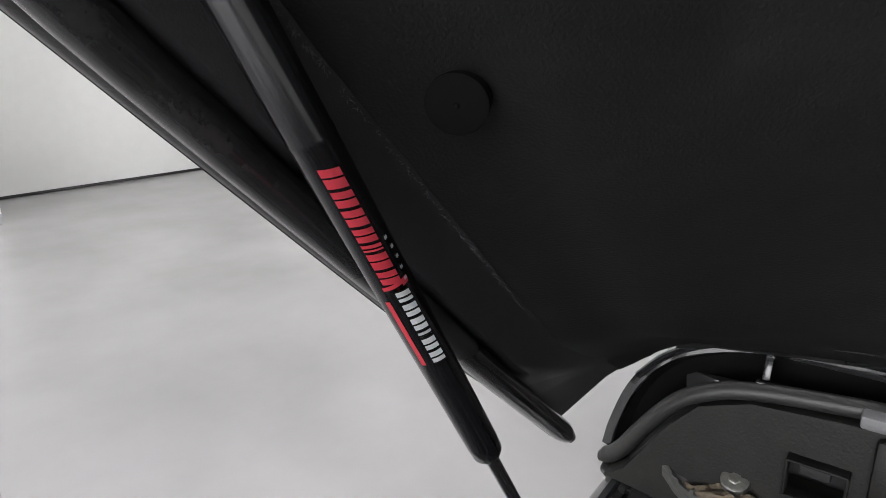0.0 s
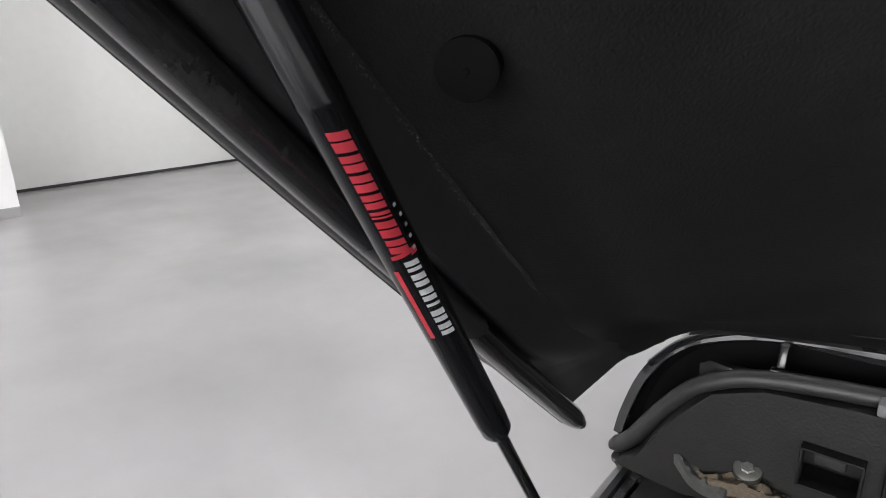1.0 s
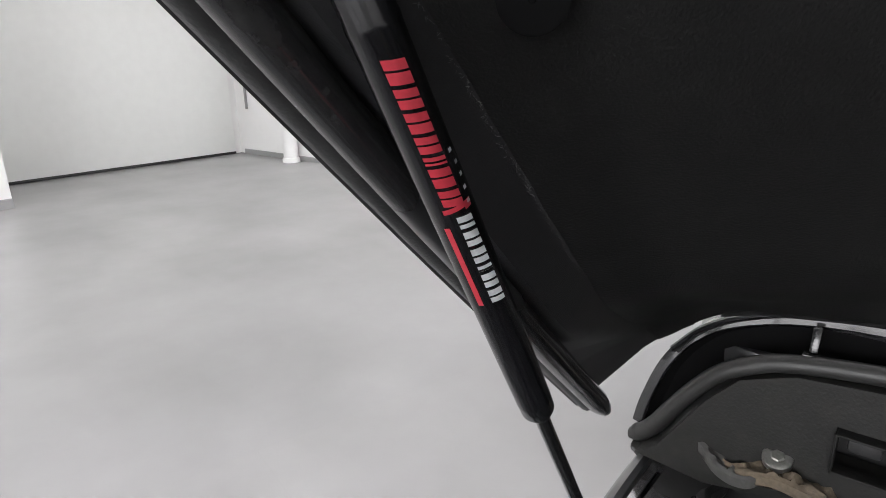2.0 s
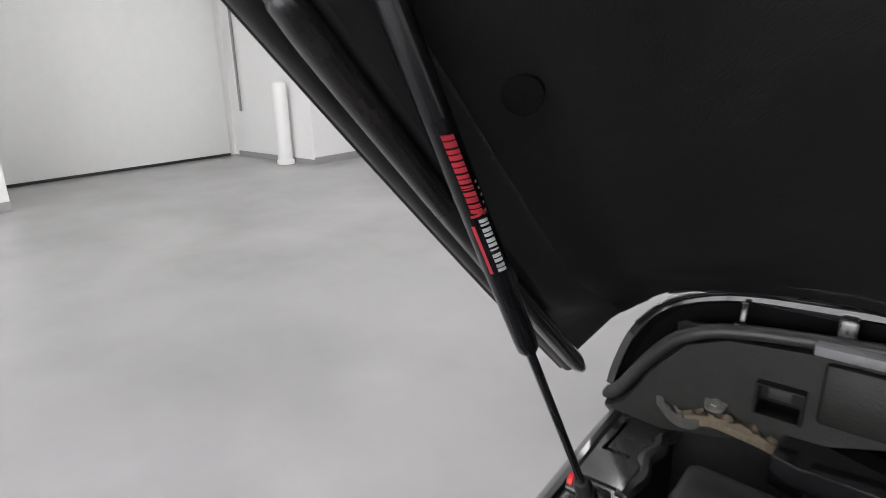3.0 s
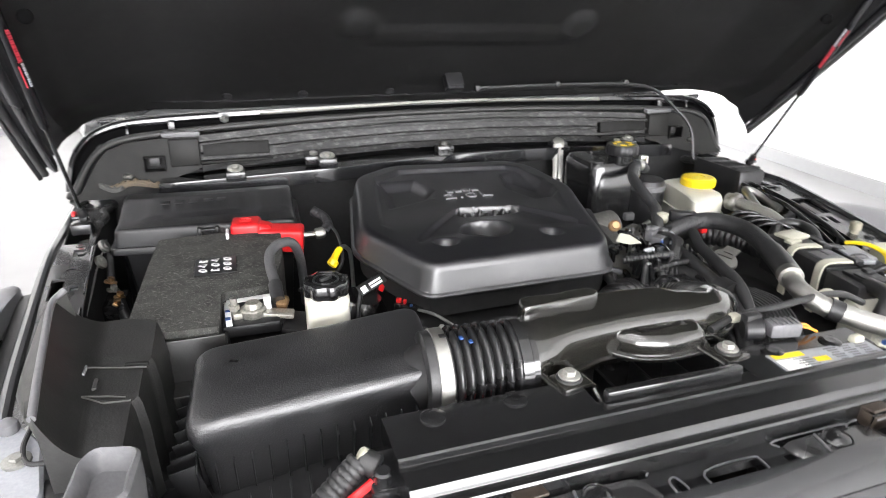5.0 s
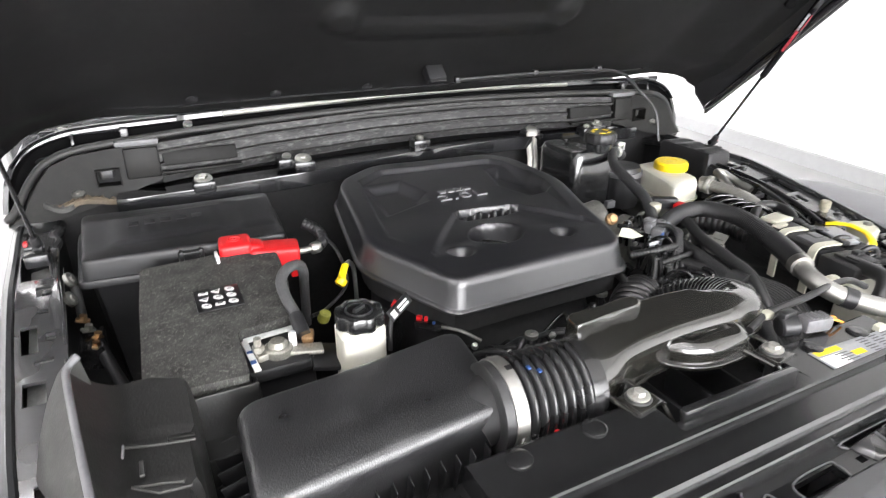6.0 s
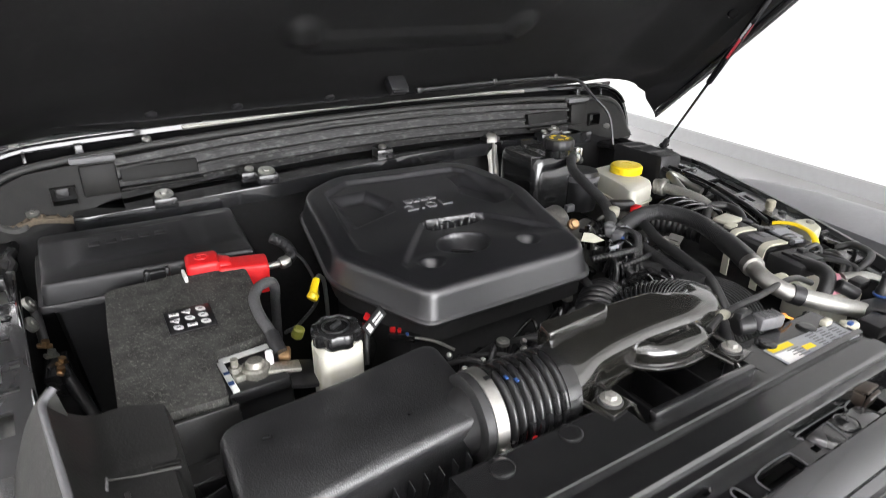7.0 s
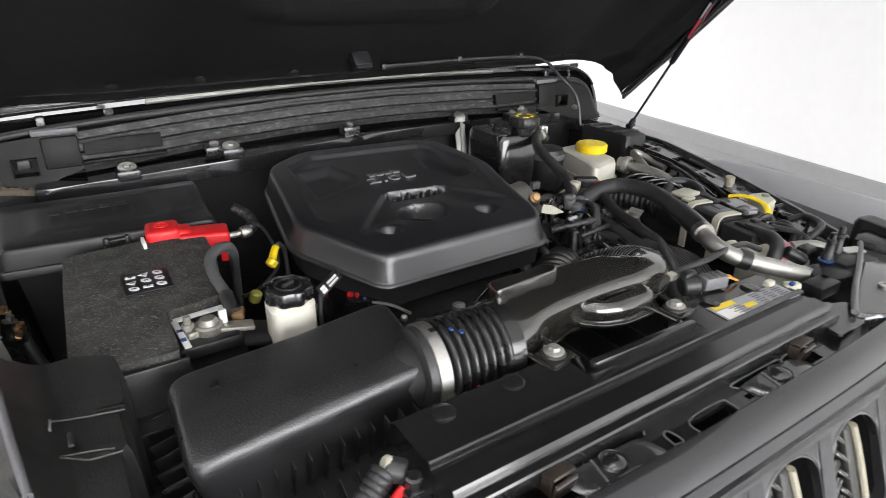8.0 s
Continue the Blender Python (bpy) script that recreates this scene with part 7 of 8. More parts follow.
part("clip", box((-0.527, -0.656, 1.082), (0.022, 0.005, 0.005), 0.002, (0, 0, -8)), COWLGREY, hsg)

part("corner_pocket", join(box((-0.490, -0.578, 0.985), (0.046, 0.052, 0.04), 0.004), box((-0.490, -0.578, 1.004), (0.050, 0.056, 0.004), 0.0015)), SHELL, hsg)

stop = thing("hood_stop", (-0.635, -0.66, 1.0), "grey metal hood stop with a rounded rubber tip", "hood stop")
part("plate", moulded([(-0.655, -0.80), (-0.583, -0.778), (-0.60, -0.70), (-0.636, -0.655), (-0.652, -0.665)], lambda x, y: 1.046, [(0, 0.02), (0, 0.003), (0.003, 0)], None, 40, 3, 0.012), GREYPL, stop)
part("cap", lathe([(0.008, 0), (0.009, 0.003), (0.008, 0.009), (0.004, 0.012)], (-0.632, -0.676, 1.046), seg=22), PADGREY, stop, "pale domed cap")
bolt("stop_bolt", stop, (-0.614, -0.722, 1.047), 0.011)
part("loop", tube([(-0.618, -0.665, 1.05), (-0.612, -0.68, 1.052), (-0.612, -0.71, 1.05), (-0.603, -0.73, 1.048), (-0.585, -0.728, 1.045)], 0.0022, 8), RUBBER, stop)

plug2 = thing("corner_duct", (-0.565, -0.735, 0.95), "grey plastic duct end in the bay's front corner", "duct")
part("mouth", moulded([(-0.555, -0.835), (-0.512, -0.835), (-0.508, -0.776), (-0.543, -0.768), (-0.552, -0.78)], lambda x, y: 1.082, [(0.006, 0.1), (0.0, 0.02), (0.0, 0.003), (0.003, 0.0), (0.006, 0.003)], lambda x, y: -0.012, 48, 4, 0.012), PADGREY, plug2)
part("sleeve", tube([(-0.53, -0.80, 1.0), (-0.47, -0.805, 0.995), (-0.42, -0.81, 0.985), (-0.37, -0.815, 0.97)], 0.014, 14, 8, rib=0.0015, pitch=0.005), PADGREY, plug2, "corrugated grey sleeve")

earth = thing("ground_terminal", (-0.60, -0.32, 0.97), "corroded brass ground terminals on the inner fender", "terminal")
for k, (x, y, z) in enumerate(((-0.626, -0.255, 1.0), (-0.620, -0.275, 0.995), (-0.610, -0.292, 0.99), (-0.613, -0.306, 0.985))):
    part("lug", join(box((x, y, z), (0.018, 0.009, 0.005), 0.002, (10 * k, 20, 30 * k)), lathe([(0.005, 0), (0.005, 0.008)], (x, y, z), (0.3, 0, 1), 6)), BRASS if k != 1 else ZINC, earth, "brassy lug")
part("cable", tube([(-0.612, -0.29, 0.985), (-0.60, -0.32, 0.96), (-0.58, -0.38, 0.93), (-0.575, -0.44, 0.90)], 0.008, 10), BLACK, earth)
part("cable", tube([(-0.626, -0.25, 1.0), (-0.628, -0.225, 1.02), (-0.632, -0.20, 1.04)], 0.006, 10), RUBBER, earth)
part("post", box((-0.618, -0.28, 0.93), (0.03, 0.06, 0.11), 0.004), STEELBLACK, earth)
for y, z in ((-0.215, 1.045), (-0.255, 1.035)):
    bolt("flange_nut", earth, (-0.632, y, z), 0.0105, (1, -0.2, 0.5), ZINC)

# ---- far side of the bay ----
# added sheet: its dark colour stands for the shade below the hoses
tray = part("bay_fill", moulded([(0.13, -0.80), (0.60, -0.78), (0.63, -0.10), (0.13, -0.08)], lambda x, y: 0.93, [(0, 0.3), (0, 0.0)], lambda x, y: 0.012 * math.sin(40 * x) * math.sin(33 * y), 64, 14, 0.02), DARK, car, "dark fill that stands for the shade under the hoses")

acc = thing("ac_line", (0.25, -0.6, 0.98), "woven black hose crimped to a bare aluminium pipe", "hose")
part("hose", tube([(0.215, -0.43, 0.98), (0.235, -0.425, 1.03), (0.274, -0.423, 1.056), (0.318, -0.440, 1.066), (0.328, -0.503, 1.070), (0.295, -0.589, 1.069), (0.258, -0.653, 1.068)], 0.0140, 26, 10, rib=0.0004, pitch=0.0042), HOSE, acc, "woven black hose", 60)
part("sleeve", tube([(0.297, -0.585, 1.069), (0.278, -0.620, 1.069), (0.259, -0.653, 1.068)], 0.0156, 22, 6), RUBBER, acc)
part("ferrule", tube([(0.2605, -0.650, 1.068), (0.2545, -0.661, 1.067)], 0.0158, 22, 2), ALU, acc)
part("pipe", tube([(0.258, -0.655, 1.067), (0.247, -0.682, 1.061), (0.252, -0.712, 1.053), (0.281, -0.735, 1.043), (0.325, -0.757, 1.030), (0.37, -0.775, 1.015)], 0.0122, 22, 8), ALU, acc, "dull aluminium pipe", 60)
part("pipe_clip", tube([(0.257, -0.718, 1.051), (0.268, -0.728, 1.047)], 0.0140, 18, 2), BLACK, acc)

hoses = thing("coolant_hoses", (0.22, -0.58, 0.95), "bundle of black coolant hoses and ribbed looms", "hoses")
for pts, r, m in (([(0.29, -0.41, 1.03), (0.284, -0.436, 1.048), (0.248, -0.499, 1.05), (0.226, -0.57, 1.048), (0.208, -0.632, 1.04), (0.18, -0.71, 0.985)], 0.0085, RUBBER),
                  ([(0.25, -0.40, 1.0), (0.236, -0.468, 1.03), (0.218, -0.552, 1.03), (0.201, -0.623, 1.026), (0.168, -0.684, 1.012), (0.14, -0.73, 0.975)], 0.0095, HOSE),
                  ([(0.20, -0.46, 1.01), (0.205, -0.511, 1.02), (0.215, -0.572, 1.02), (0.205, -0.641, 1.012), (0.165, -0.72, 0.99)], 0.010, RUBBER)):
    part("hose", tube(pts, r, 16, 8), m, hoses, "", 60)
for k in range(7):
    o = 0.011 * k
    part("loom", tube([(0.165 + o * .6, -0.50 + o * .2, 0.985), (0.178 + o * .8, -0.57, 1.002), (0.172 + o, -0.64, 1.004), (0.15 + o, -0.70, 0.995), (0.13 + o, -0.76, 0.97)], 0.0062, 10, 10, rib=0.001, pitch=0.005), RUBBER, hoses, "thin ribbed loom", 60)
part("wrap", tube([(0.20, -0.60, 1.015), (0.203, -0.625, 1.016)], 0.034, 16, 2), RUBBER, hoses)

conduit = thing("corrugated_conduit", (0.42, -0.40, 0.98), "thick black conduit with wide ribs", "conduit")
part("conduit", tube([(0.395, -0.315, 0.99), (0.43, -0.345, 0.992), (0.455, -0.39, 0.992), (0.462, -0.435, 0.99), (0.455, -0.49, 0.985)], 0.020, 20, 8, rib=0.003, pitch=0.012), RUBBER, conduit, "", 60)
for k in range(4):
    y = -0.022 * k
    part("bent_pipe", tube([(0.438, -0.318 + y, 0.975), (0.450, -0.326 + y, 1.005), (0.460, -0.337 + y, 1.028), (0.476, -0.350 + y, 1.037), (0.498, -0.362 + y, 1.033), (0.522, -0.372 + y, 1.010)], 0.0046, 12, 8), GLOSS, conduit, "shiny black bent pipe", 60)

def band(path, y, wide, thick):
    """A flat strap of even thickness bent along (x, z) points."""
    line = curve([V((x, 0, z)) for x, z in path], 5)
    vs = []
    for i, q in enumerate(line):
        d = (line[min(i + 1, len(line) - 1)] - line[max(i - 1, 0)]).normalized()
        n = V((-d.z, 0, d.x)) * thick
        vs += [q + V((0, y - wide / 2, 0)), q + V((0, y + wide / 2, 0)), q + n + V((0, y + wide / 2, 0)), q + n + V((0, y - wide / 2, 0))]
    k = len(line)
    return raw(vs, [(i * 4 + j, i * 4 + (j + 1) % 4, i * 4 + 4 + (j + 1) % 4, i * 4 + 4 + j) for i in range(k - 1) for j in range(4)] + [(0, 1, 2, 3), tuple(range(4 * k - 4, 4 * k))])


mod = thing("valve_block", (0.42, -0.57, 0.98), "black module row held by two cream plastic straps", "module")
MB = pose(0.424, -0.567, 1.012, 0, 0, -8)
part("case", moved(join(box((0, 0.068, 0), (0.060, 0.060, 0.062), 0.005), box((0.002, -0.003, -0.002), (0.058, 0.072, 0.058), 0.005), box((-0.002, -0.075, -0.002), (0.060, 0.062, 0.056), 0.005), box((0.006, 0.035, 0.004), (0.044, 0.012, 0.048), 0.002)), MB.copy()), BLACK, mod, "black module case")
part("lid_panel", moved(join(box((0.006, -0.004, 0.028), (0.040, 0.040, 0.005), 0.0015), box((0.012, 0.004, 0.031), (0.016, 0.020, 0.004), 0.001)), MB.copy()), PADGREY, mod, "worn grey lid panel")
part("lid_panel", moved(join(box((0.004, -0.078, 0.028), (0.042, 0.044, 0.005), 0.0015), box((-0.008, -0.085, 0.031), (0.012, 0.024, 0.004), 0.001), box((0.014, -0.07, 0.032), (0.014, 0.012, 0.006), 0.001)), MB.copy()), BLACK, mod)
for d in (0.026, -0.036):
    part("strap", moved(band([(-0.035, -0.045), (-0.036, -0.01), (-0.0355, 0.022), (-0.030, 0.032), (-0.018, 0.034), (0.010, 0.033), (0.022, 0.030)], d, 0.013, 0.003), MB.copy()), CREAM, mod, "cream plastic strap", 30)
    part("strap_lock", moved(join(box((0.020, d, 0.035), (0.012, 0.018, 0.008), 0.002), box((0.030, d, 0.030), (0.010, 0.010, 0.010), 0.002)), MB.copy()), BLACK, mod)
part("cream_cap", moved(join(box((0.004, 0.075, 0.034), (0.046, 0.034, 0.007), 0.003, (0, 0, 14)), box((-0.012, 0.052, 0.033), (0.026, 0.014, 0.006), 0.002, (0, 0, 14))), MB.copy()), CREAM, mod, "dusty cream connector cover")
part("cream_plug", lathe([(0.011, 0), (0.0125, 0.005), (0.0125, 0.016), (0.008, 0.020)], (0.314, -0.668, 1.03), (-0.4, -0.6, 0.5), 18), CREAM, mod, "cream plug")
part("lead", tube([(0.405, -0.655, 1.035), (0.388, -0.70, 1.038), (0.36, -0.715, 1.015), (0.35, -0.71, 0.98)], 0.011, 12, 8), RUBBER, mod, "taped black lead")
for k in range(4):
    part("lead", tube([(0.448, -0.49 - 0.045 * k, 1.03), (0.462, -0.50 - 0.045 * k, 1.044), (0.474, -0.52 - 0.04 * k, 1.040), (0.478, -0.53 - 0.04 * k, 1.01)], 0.0045, 8, 6), RUBBER, mod)
part("fuse_cluster", join(*[moved(box((0.036 + 0.009 * (k % 2), 0.085 - 0.022 * k, 0.012 + 0.004 * (k % 3)), (0.014, 0.012, 0.022), 0.002), MB.copy()) for k in range(8)]), GLOSS, mod)

ecu = thing("relay_box", (0.49, -0.58, 0.98), "dark relay box with a yellow strap and pale bracket", "relay box")
part("box", moved(join(box((0, 0, 0), (0.052, 0.10, 0.05), 0.005), box((0, 0.01, 0.027), (0.04, 0.07, 0.006), 0.002), box((0.03, -0.02, 0.006), (0.02, 0.05, 0.03), 0.003)), pose(0.482, -0.580, 1.008, 0, 0, -16)), BLACK, ecu)
part("top_plate", moved(join(box((0, 0.005, 0), (0.036, 0.055, 0.004), 0.001), box((-0.006, -0.03, 0), (0.022, 0.012, 0.006), 0.001)), pose(0.480, -0.578, 1.041, 0, 0, -16)), GREYPL, ecu, "pale grey lid plate")
part("yellow_strap", tube([(0.494, -0.545, 1.046), (0.500, -0.558, 1.050), (0.506, -0.578, 1.052), (0.502, -0.605, 1.050), (0.486, -0.625, 1.047), (0.478, -0.634, 1.038)], 0.0058, 10, 8, squash=0.5), YELLOW, ecu, "yellow locking strap")
part("pale_bracket", moulded([(0.520, -0.606), (0.562, -0.598), (0.586, -0.562), (0.545, -0.548)], lambda x, y: 1.043, [(0, 0.03), (0, 0.003), (0.003, 0)], None, 32, 3, 0.01), CREAM, ecu, "cream plastic bracket")
bolt("bracket_bolt", ecu, (0.562, -0.575, 1.045), 0.007)
for k in range(3):
    part("lead", tube([(0.49 - 0.02 * k, -0.625, 1.01), (0.50 - 0.02 * k, -0.65, 1.03), (0.47, -0.685 - 0.01 * k, 1.028), (0.43, -0.70, 1.005)], 0.005, 10, 8), RUBBER, ecu, "taped black lead")
part("hook", tube([(0.545, -0.635, 1.02), (0.555, -0.655, 1.032), (0.540, -0.690, 1.034), (0.515, -0.700, 1.03), (0.50, -0.695, 1.015)], 0.006, 12, 8), RUBBER, ecu)

peg = thing("rubber_peg", (0.612, -0.470, 1.0), "cream rubber hood rest peg on the fender", "peg")
part("peg", lathe([(0.008, -0.05), (0.008, 0.004), (0.0074, 0.006), (0.0074, 0.018), (0.0096, 0.020), (0.0096, 0.032), (0.0076, 0.034)], (0.612, -0.470, 1.010), seg=24), TAN, peg)

corner = thing("corner_box", (0.60, -0.17, 1.0), "plain black plastic box behind the strut foot", "box")
part("box", moulded([(0.575, -0.225), (0.640, -0.230), (0.646, -0.09), (0.575, -0.08)], lambda x, y: 1.076, [(0, 0.1), (0, 0.008), (0.004, 0.001), (0.008, 0)], lambda x, y: 0.003 * math.sin(120 * y), 56, 8, 0.008), FUSEPL, corner)

lines = thing("side_pipes", (0.55, -0.32, 1.0), "grey fitting and thin pipes along the inner fender", "pipes")
part("fitting", join(cyl((0.508, -0.268, 1.032), (0.516, -0.285, 1.034), 0.0165, seg=20, bev=0.003), lathe([(0.0175, 0), (0.019, 0.002), (0.019, 0.010), (0.0175, 0.012)], (0.514, -0.281, 1.034), (0.2, -1, 0), 20), tube([(0.516, -0.285, 1.034), (0.519, -0.33, 1.034), (0.516, -0.38, 1.033), (0.508, -0.43, 1.02)], 0.0112, 16, 6)), FITGREY, lines, "dull grey pipe fitting")
part("hook_pipe", tube([(0.525, -0.345, 1.03), (0.532, -0.305, 1.047), (0.545, -0.275, 1.053), (0.562, -0.275, 1.05), (0.572, -0.30, 1.04), (0.575, -0.34, 1.03)], 0.0075, 12, 8), ALU, lines, "bent bare metal pipe")
for k in range(2):
    part("line", tube([(0.605 - 0.018 * k, -0.21, 1.05), (0.597 - 0.016 * k, -0.28, 1.050 - 0.004 * k), (0.585 - 0.020 * k, -0.36, 1.046), (0.578 - 0.030 * k, -0.44, 1.032), (0.56 - 0.03 * k, -0.50, 1.02)], 0.0042, 10, 8), STEELBLACK, lines, "thin black pipe")
part("big_hose", tube([(0.452, -0.445, 1.005), (0.470, -0.430, 1.026), (0.500, -0.418, 1.035), (0.528, -0.430, 1.034), (0.525, -0.465, 1.028), (0.505, -0.495, 1.005)], 0.0085, 14, 8), RUBBER, lines)

washer = thing("washer_bottle", (0.39, -0.71, 0.96), "milky washer bottle showing pink fluid", "bottle")
part("bottle", moulded([(0.328, -0.735), (0.430, -0.742), (0.478, -0.642), (0.372, -0.650)], lambda x, y: 1.019, [(0, 0.06), (0, 0.008), (0.006, 0)], None, 40, 4, 0.016), WHITE, washer)
part("fluid_band", moulded([(0.362, -0.722), (0.398, -0.733), (0.450, -0.690), (0.412, -0.684)], lambda x, y: 1.0235, [(0, 0.05), (0, 0.006), (0.005, 0)], None, 32, 3, 0.01), PINK, washer, "pink fluid")
part("pump", join(cyl((0.400, -0.742, 1.02), (0.378, -0.722, 1.034), 0.010, seg=16, bev=0.002), box((0.424, -0.730, 1.027), (0.03, 0.02, 0.016), 0.004)), BLACK, washer)
part("alu_arm", tube([(0.44, -0.70, 1.02), (0.475, -0.72, 1.022), (0.50, -0.75, 1.01)], 0.010, 12, 6, squash=0.6), ALU, washer)

conn = thing("charge_fittings", (0.40, -0.78, 0.98), "black fitting block with two blue-ringed posts", "fitting")
part("block", join(box((0.39, -0.79, 1.0), (0.09, 0.05, 0.06), 0.006, (0, 0, -15)), box((0.335, -0.80, 1.02), (0.05, 0.03, 0.02), 0.004), box((0.44, -0.785, 1.028), (0.07, 0.04, 0.014), 0.003, (0, 0, -10))), BLACK, conn)
for x, y in ((0.402, -0.77), (0.438, -0.765)):
    part("post", lathe([(0.009, 0), (0.0082, 0.012), (0.0066, 0.014), (0.0062, 0.030), (0.0072, 0.031), (0.0072, 0.036), (0.0045, 0.037), (0.0045, 0.046), (0.003, 0.047)], (x, y, 1.03), seg=18), BLACK, conn)
    part("blue_ring", lathe([(0.0095, 0), (0.0105, 0.001), (0.0105, 0.003), (0.0090, 0.004)], (x, y, 1.031), seg=20), BLUE, conn, "blue locking ring")
part("metal_tab", join(box((0.465, -0.775, 1.036), (0.035, 0.02, 0.003), 0.001, (0, 0, -20)), box((0.475, -0.79, 1.02), (0.02, 0.014, 0.016), 0.003)), STEEL, conn, "bare metal tab")
part("white_clip", join(box((0.224, -0.784, 1.049), (0.016, 0.010, 0.010), 0.003), box((0.250, -0.800, 1.046), (0.022, 0.012, 0.010), 0.003, (0, 0, -30))), CREAM, conn, "cream clip")
part("blue_clip", box((0.244, -0.803, 1.052), (0.008, 0.006, 0.005), 0.0015), BLUE, conn)
part("harness", tube([(0.076, -0.722, 1.052), (0.12, -0.712, 1.058), (0.19, -0.71, 1.06), (0.25, -0.705, 1.062), (0.30, -0.70, 1.055), (0.335, -0.705, 1.04)], 0.0045, 10, 8), RUBBER, conn, "thin black harness")
part("harness_clip", box((0.115, -0.714, 1.058), (0.014, 0.012, 0.010), 0.003), CREAM, conn)

# connectors and castings between engine and coolant bottle
side = thing("engine_fittings", (0.18, -0.42, 0.95), "cluster of connectors, pipes and castings beside the engine", "fittings")
part("casting", join(box((0.185, -0.33, 0.985), (0.09, 0.16, 0.06), 0.012, (0, 0, 8)), cyl((0.16, -0.26, 0.99), (0.26, -0.25, 1.0), 0.03, seg=20, bev=0.004), cyl((0.17, -0.36, 1.0), (0.25, -0.34, 1.015), 0.02, seg=18, bev=0.003)), CASTING, side, "dull dark casting")
part("brass_plug", lathe([(0.010, 0), (0.010, 0.008), (0.006, 0.010), (0.006, 0.014)], (0.174, -0.374, 1.048), (-0.3, -0.8, 0.5), 14), BRASS, side, "brass plug")
part("white_tag", raw([(0.140, -0.432, 1.046), (0.152, -0.424, 1.056), (0.166, -0.430, 1.054), (0.180, -0.446, 1.044), (0.160, -0.442, 1.042), (0.158, -0.432, 1.049)], [(0, 1, 5), (1, 2, 5), (2, 3, 5), (3, 4, 5), (4, 0, 5), (0, 4, 3, 2, 1)]), CREAM, side, "folded white paper tag")
part("grey_connector", moved(join(box((0, 0, 0), (0.03, 0.018, 0.016), 0.003), box((0, 0.016, 0.004), (0.022, 0.014, 0.018), 0.003)), pose(0.215, -0.445, 1.045, 0, 0, 25)), PADGREY, side, "grey connector")
part("blue_lock", box((0.208, -0.458, 1.045), (0.006, 0.006, 0.010), 0.002), BLUE, side)
part("cream_valve", lathe([(0.008, 0), (0.010, 0.004), (0.010, 0.016), (0.006, 0.018)], (0.262, -0.385, 1.05), seg=16), CREAM, side)
for k, pts in enumerate(([(0.13, -0.47, 1.03), (0.17, -0.49, 1.04), (0.215, -0.49, 1.04), (0.24, -0.46, 1.03)], [(0.15, -0.50, 1.02), (0.19, -0.515, 1.035), (0.225, -0.505, 1.03), (0.235, -0.47, 1.0)],
                         [(0.175, -0.49, 1.035), (0.172, -0.52, 1.01), (0.168, -0.55, 0.98), (0.16, -0.58, 0.96)], [(0.20, -0.24, 1.02), (0.18, -0.28, 1.04), (0.16, -0.34, 1.035), (0.155, -0.40, 1.02)],
                         [(0.235, -0.06, 1.04), (0.20, -0.12, 1.05), (0.185, -0.2, 1.045), (0.19, -0.26, 1.02)])):
    part("wire", tube(pts, (0.0065, 0.005, 0.0075, 0.009, 0.006)[k], 12, 10, rib=0.0008, pitch=0.005), RUBBER, side, "ribbed wiring sleeve", 60)
part("black_connector", join(box((0.155, -0.535, 1.0), (0.05, 0.03, 0.03), 0.004, (0, 0, 10)), box((0.19, -0.53, 1.012), (0.02, 0.02, 0.016), 0.003), box((0.14, -0.55, 1.018), (0.012, 0.012, 0.01), 0.002)), GLOSS, side)
part("alu_disc", lathe([(0.02, 0), (0.022, 0.004), (0.02, 0.008), (0.008, 0.009)], (0.365, -0.435, 0.985), (0, -0.5, 0.8), 24), ALU, side)
part("steel_hose", tube([(0.06, -0.555, 0.99), (0.075, -0.535, 1.01), (0.085, -0.50, 1.02), (0.09, -0.46, 1.01)], 0.006, 12, 8), RUBBER, side)

# small wires, clips and plugs round the hose junction
part("clear_clip", join(box((0.215, -0.422, 1.055), (0.022, 0.016, 0.012), 0.003, (0, 10, 25)), box((0.229, -0.432, 1.050), (0.014, 0.012, 0.018), 0.003, (0, 0, 10)), cyl((0.207, -0.421, 1.050), (0.215, -0.444, 1.040), 0.007, seg=12, bev=0.002)), PADGREY, side, "grey hose clip")
random.seed(9)
for k in range(34):
    x, y, z = 0.13 + 0.15 * random.random(), -0.56 + 0.19 * random.random(), 0.985 + 0.04 * random.random()
    e = (random.uniform(-20, 20), random.uniform(-20, 20), random.uniform(0, 180))
    part("small_plug", join(box((x, y, z), (0.010 + 0.014 * random.random(), 0.009, 0.009), 0.002, e), cyl((x, y, z - 0.02), (x, y, z), 0.004, seg=8)), random.choice((GLOSS, GLOSS, BLACK, STEELBLACK, PADGREY, ZINC)), side)
for k in range(16):
    x, y, z = 0.14 + 0.10 * random.random(), -0.55 + 0.12 * random.random(), 1.0 + 0.035 * random.random()
    dx, dy = random.uniform(-0.05, 0.06), random.uniform(-0.06, 0.06)
    part("wire", tube([(x, y, z - 0.03), (x + dx * .3, y + dy * .2, z), (x + dx * .7, y + dy * .7, z + 0.006), (x + dx, y + dy, z - 0.02)], random.choice((0.0022, 0.003, 0.0045)), 8, 6), random.choice((RUBBER, GLOSS, RUBBER)), side)
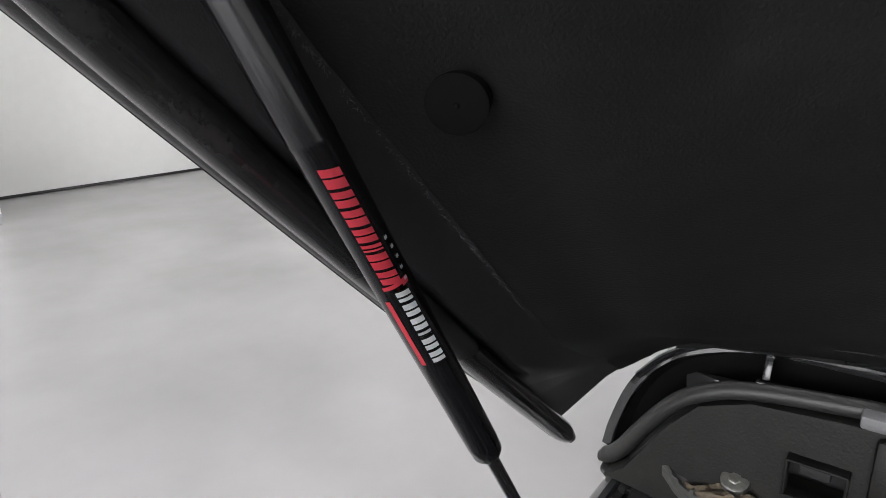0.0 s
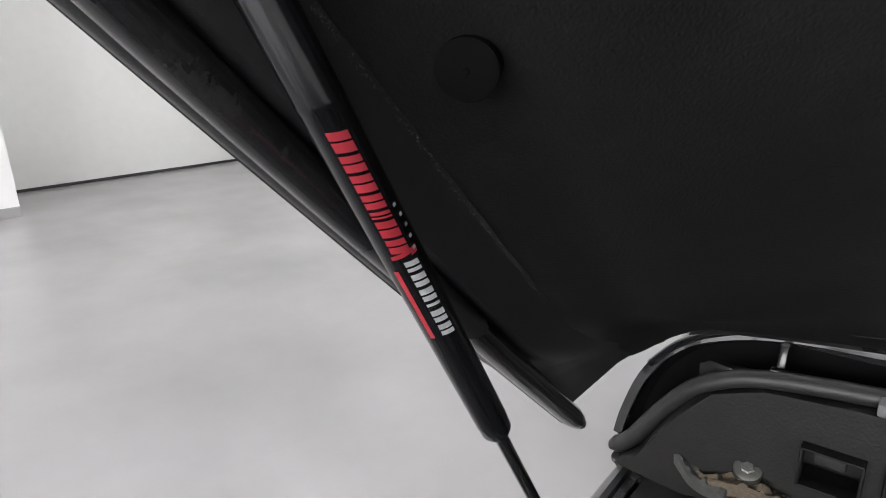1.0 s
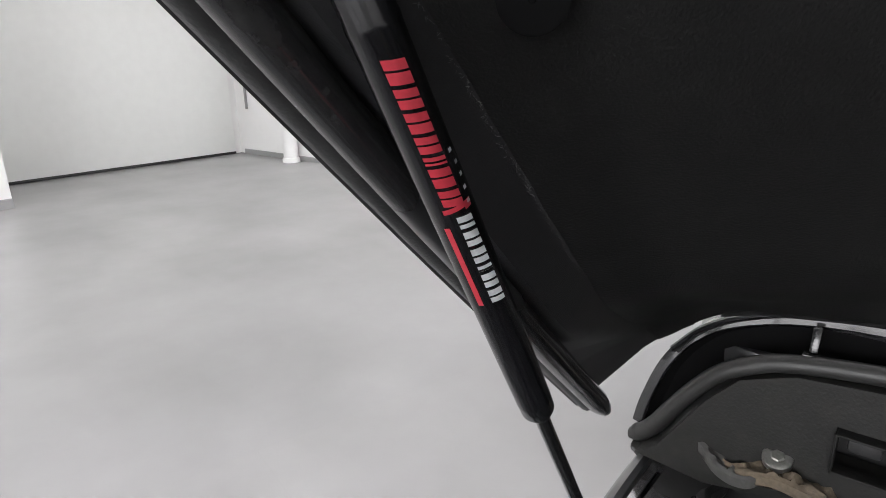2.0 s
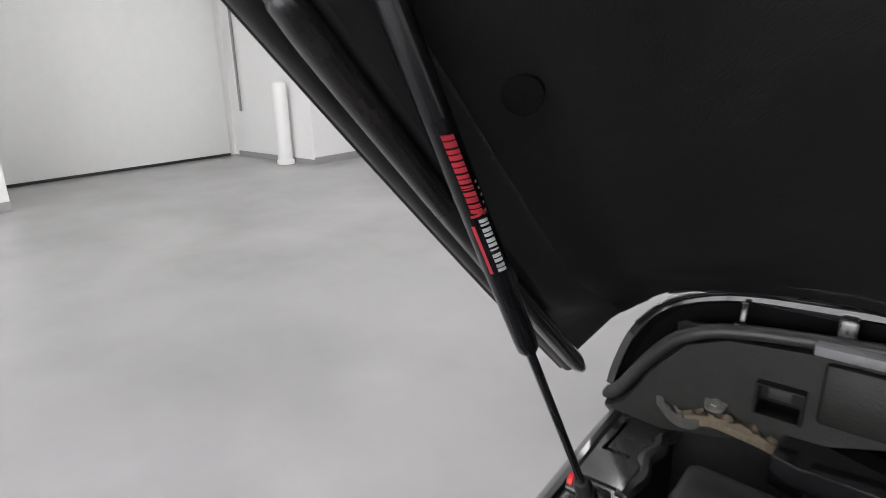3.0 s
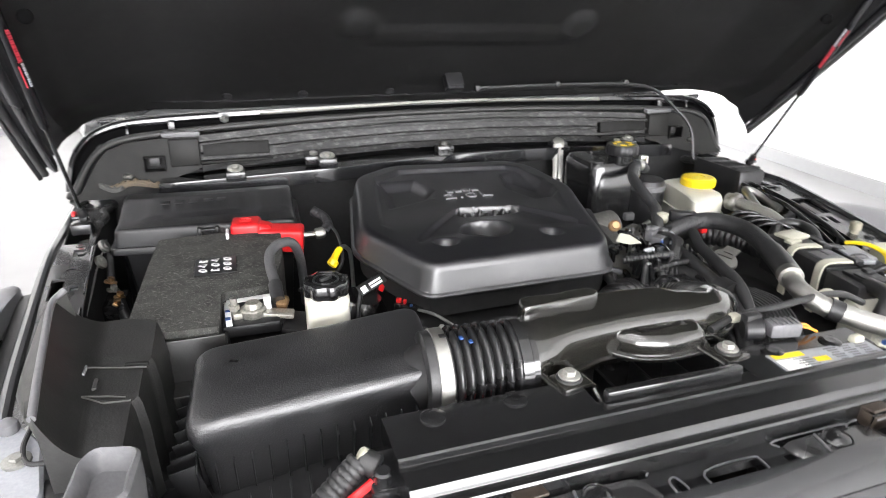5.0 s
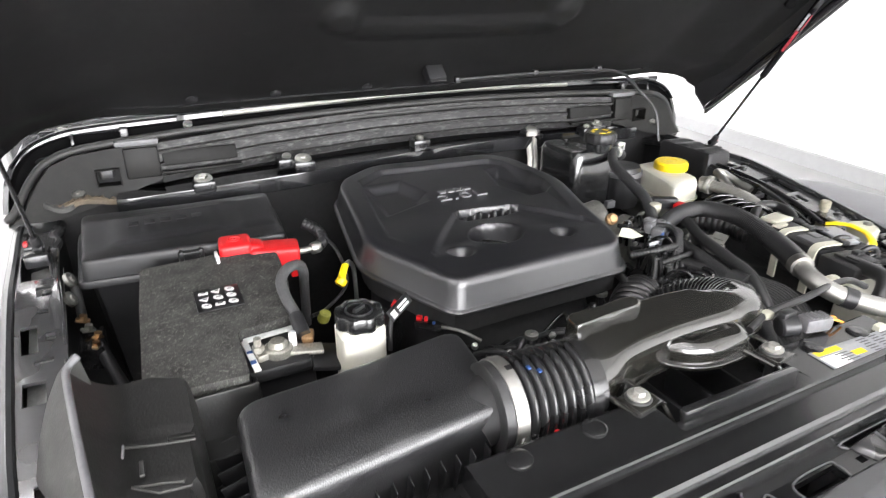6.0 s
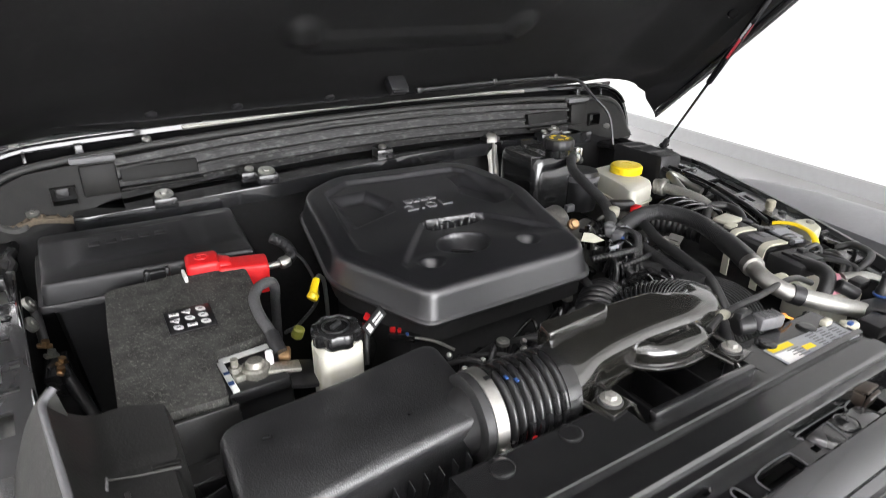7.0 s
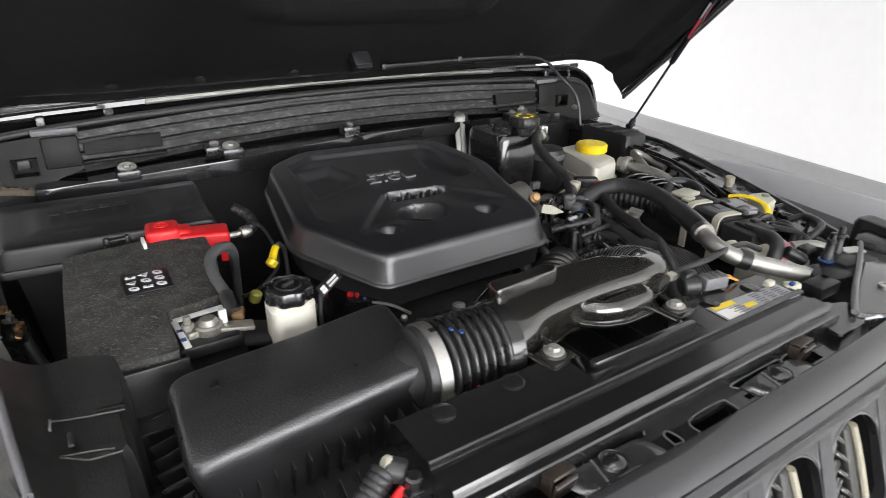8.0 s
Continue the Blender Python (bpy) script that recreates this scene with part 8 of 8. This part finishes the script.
for k in range(3):
    part("wire", tube([(0.215 + 0.006 * k, -0.425, 1.05), (0.225 + 0.008 * k, -0.46, 1.056 - 0.004 * k), (0.205 + 0.004 * k, -0.492, 1.045), (0.175 + 0.006 * k, -0.51 - 0.01 * k, 1.0)], 0.0042, 10, 8, rib=0.0006, pitch=0.004), RUBBER, side, "ribbed wiring sleeve", 60)
part("heat_plate", moved(holed_plate(-0.018, 0.018, -0.012, 0.012, 0, 0.002, [(-0.008, -0.004, -0.008, 0.008)]), pose(0.356, -0.452, 1.008, 6, -8, 25)), ALU, side, "bare metal plate between the hoses")
for k in range(14):
    part("loom_rib", tube([(0.262 - 0.006 * k, -0.60 + 0.004 * k, 1.022), (0.268 - 0.006 * k, -0.64, 1.022), (0.258 - 0.006 * k, -0.68, 1.014), (0.235 - 0.006 * k, -0.725, 0.995)], 0.0026, 6, 6), RUBBER, hoses)
random.seed(21)
for k in range(26):
    x, y = 0.165 + 0.10 * random.random(), -0.50 + 0.13 * random.random()
    z = 1.028 + 0.024 * random.random()
    e = (random.uniform(-30, 30), random.uniform(-30, 30), random.uniform(0, 180))
    piece = join(box((x, y, z), (0.008 + 0.010 * random.random(), 0.006, 0.006), 0.0015, e), cyl((x, y, z - 0.03), (x, y, z), 0.003, seg=8))
    part("small_clip", piece, random.choice((PADGREY, GLOSS, ZINC, FLAPGREY, GLOSS, GREYPL)), side)
for k in range(12):
    x, y, z = 0.17 + 0.08 * random.random(), -0.47 + 0.10 * random.random(), 1.03 + 0.015 * random.random()
    dx, dy = random.uniform(-0.05, 0.05), random.uniform(-0.06, 0.06)
    part("wire", tube([(x, y, z - 0.03), (x + dx * .2, y + dy * .2, z), (x + dx * .6, y + dy * .6, z + 0.008), (x + dx, y + dy, z - 0.01)], random.choice((0.0018, 0.0024, 0.003)), 8, 6), random.choice((GLOSS, PADGREY, RUBBER)), side)
# small fittings along the inner side of the far rail
for k in range(22):
    t = random.random()
    x, y, z = 0.605 - 0.03 * t + random.uniform(-0.02, 0.015), -0.25 - 0.42 * t, 1.012 + 0.012 * random.random()
    e = (random.uniform(-15, 15), random.uniform(-15, 15), random.uniform(0, 180))
    part("small_clip", join(box((x, y, z), (0.012 + 0.012 * random.random(), 0.008, 0.010), 0.002, e), cyl((x, y, z - 0.05), (x, y, z), 0.003, seg=8)), random.choice((GLOSS, PADGREY, BLACK, FITGREY)), lines)
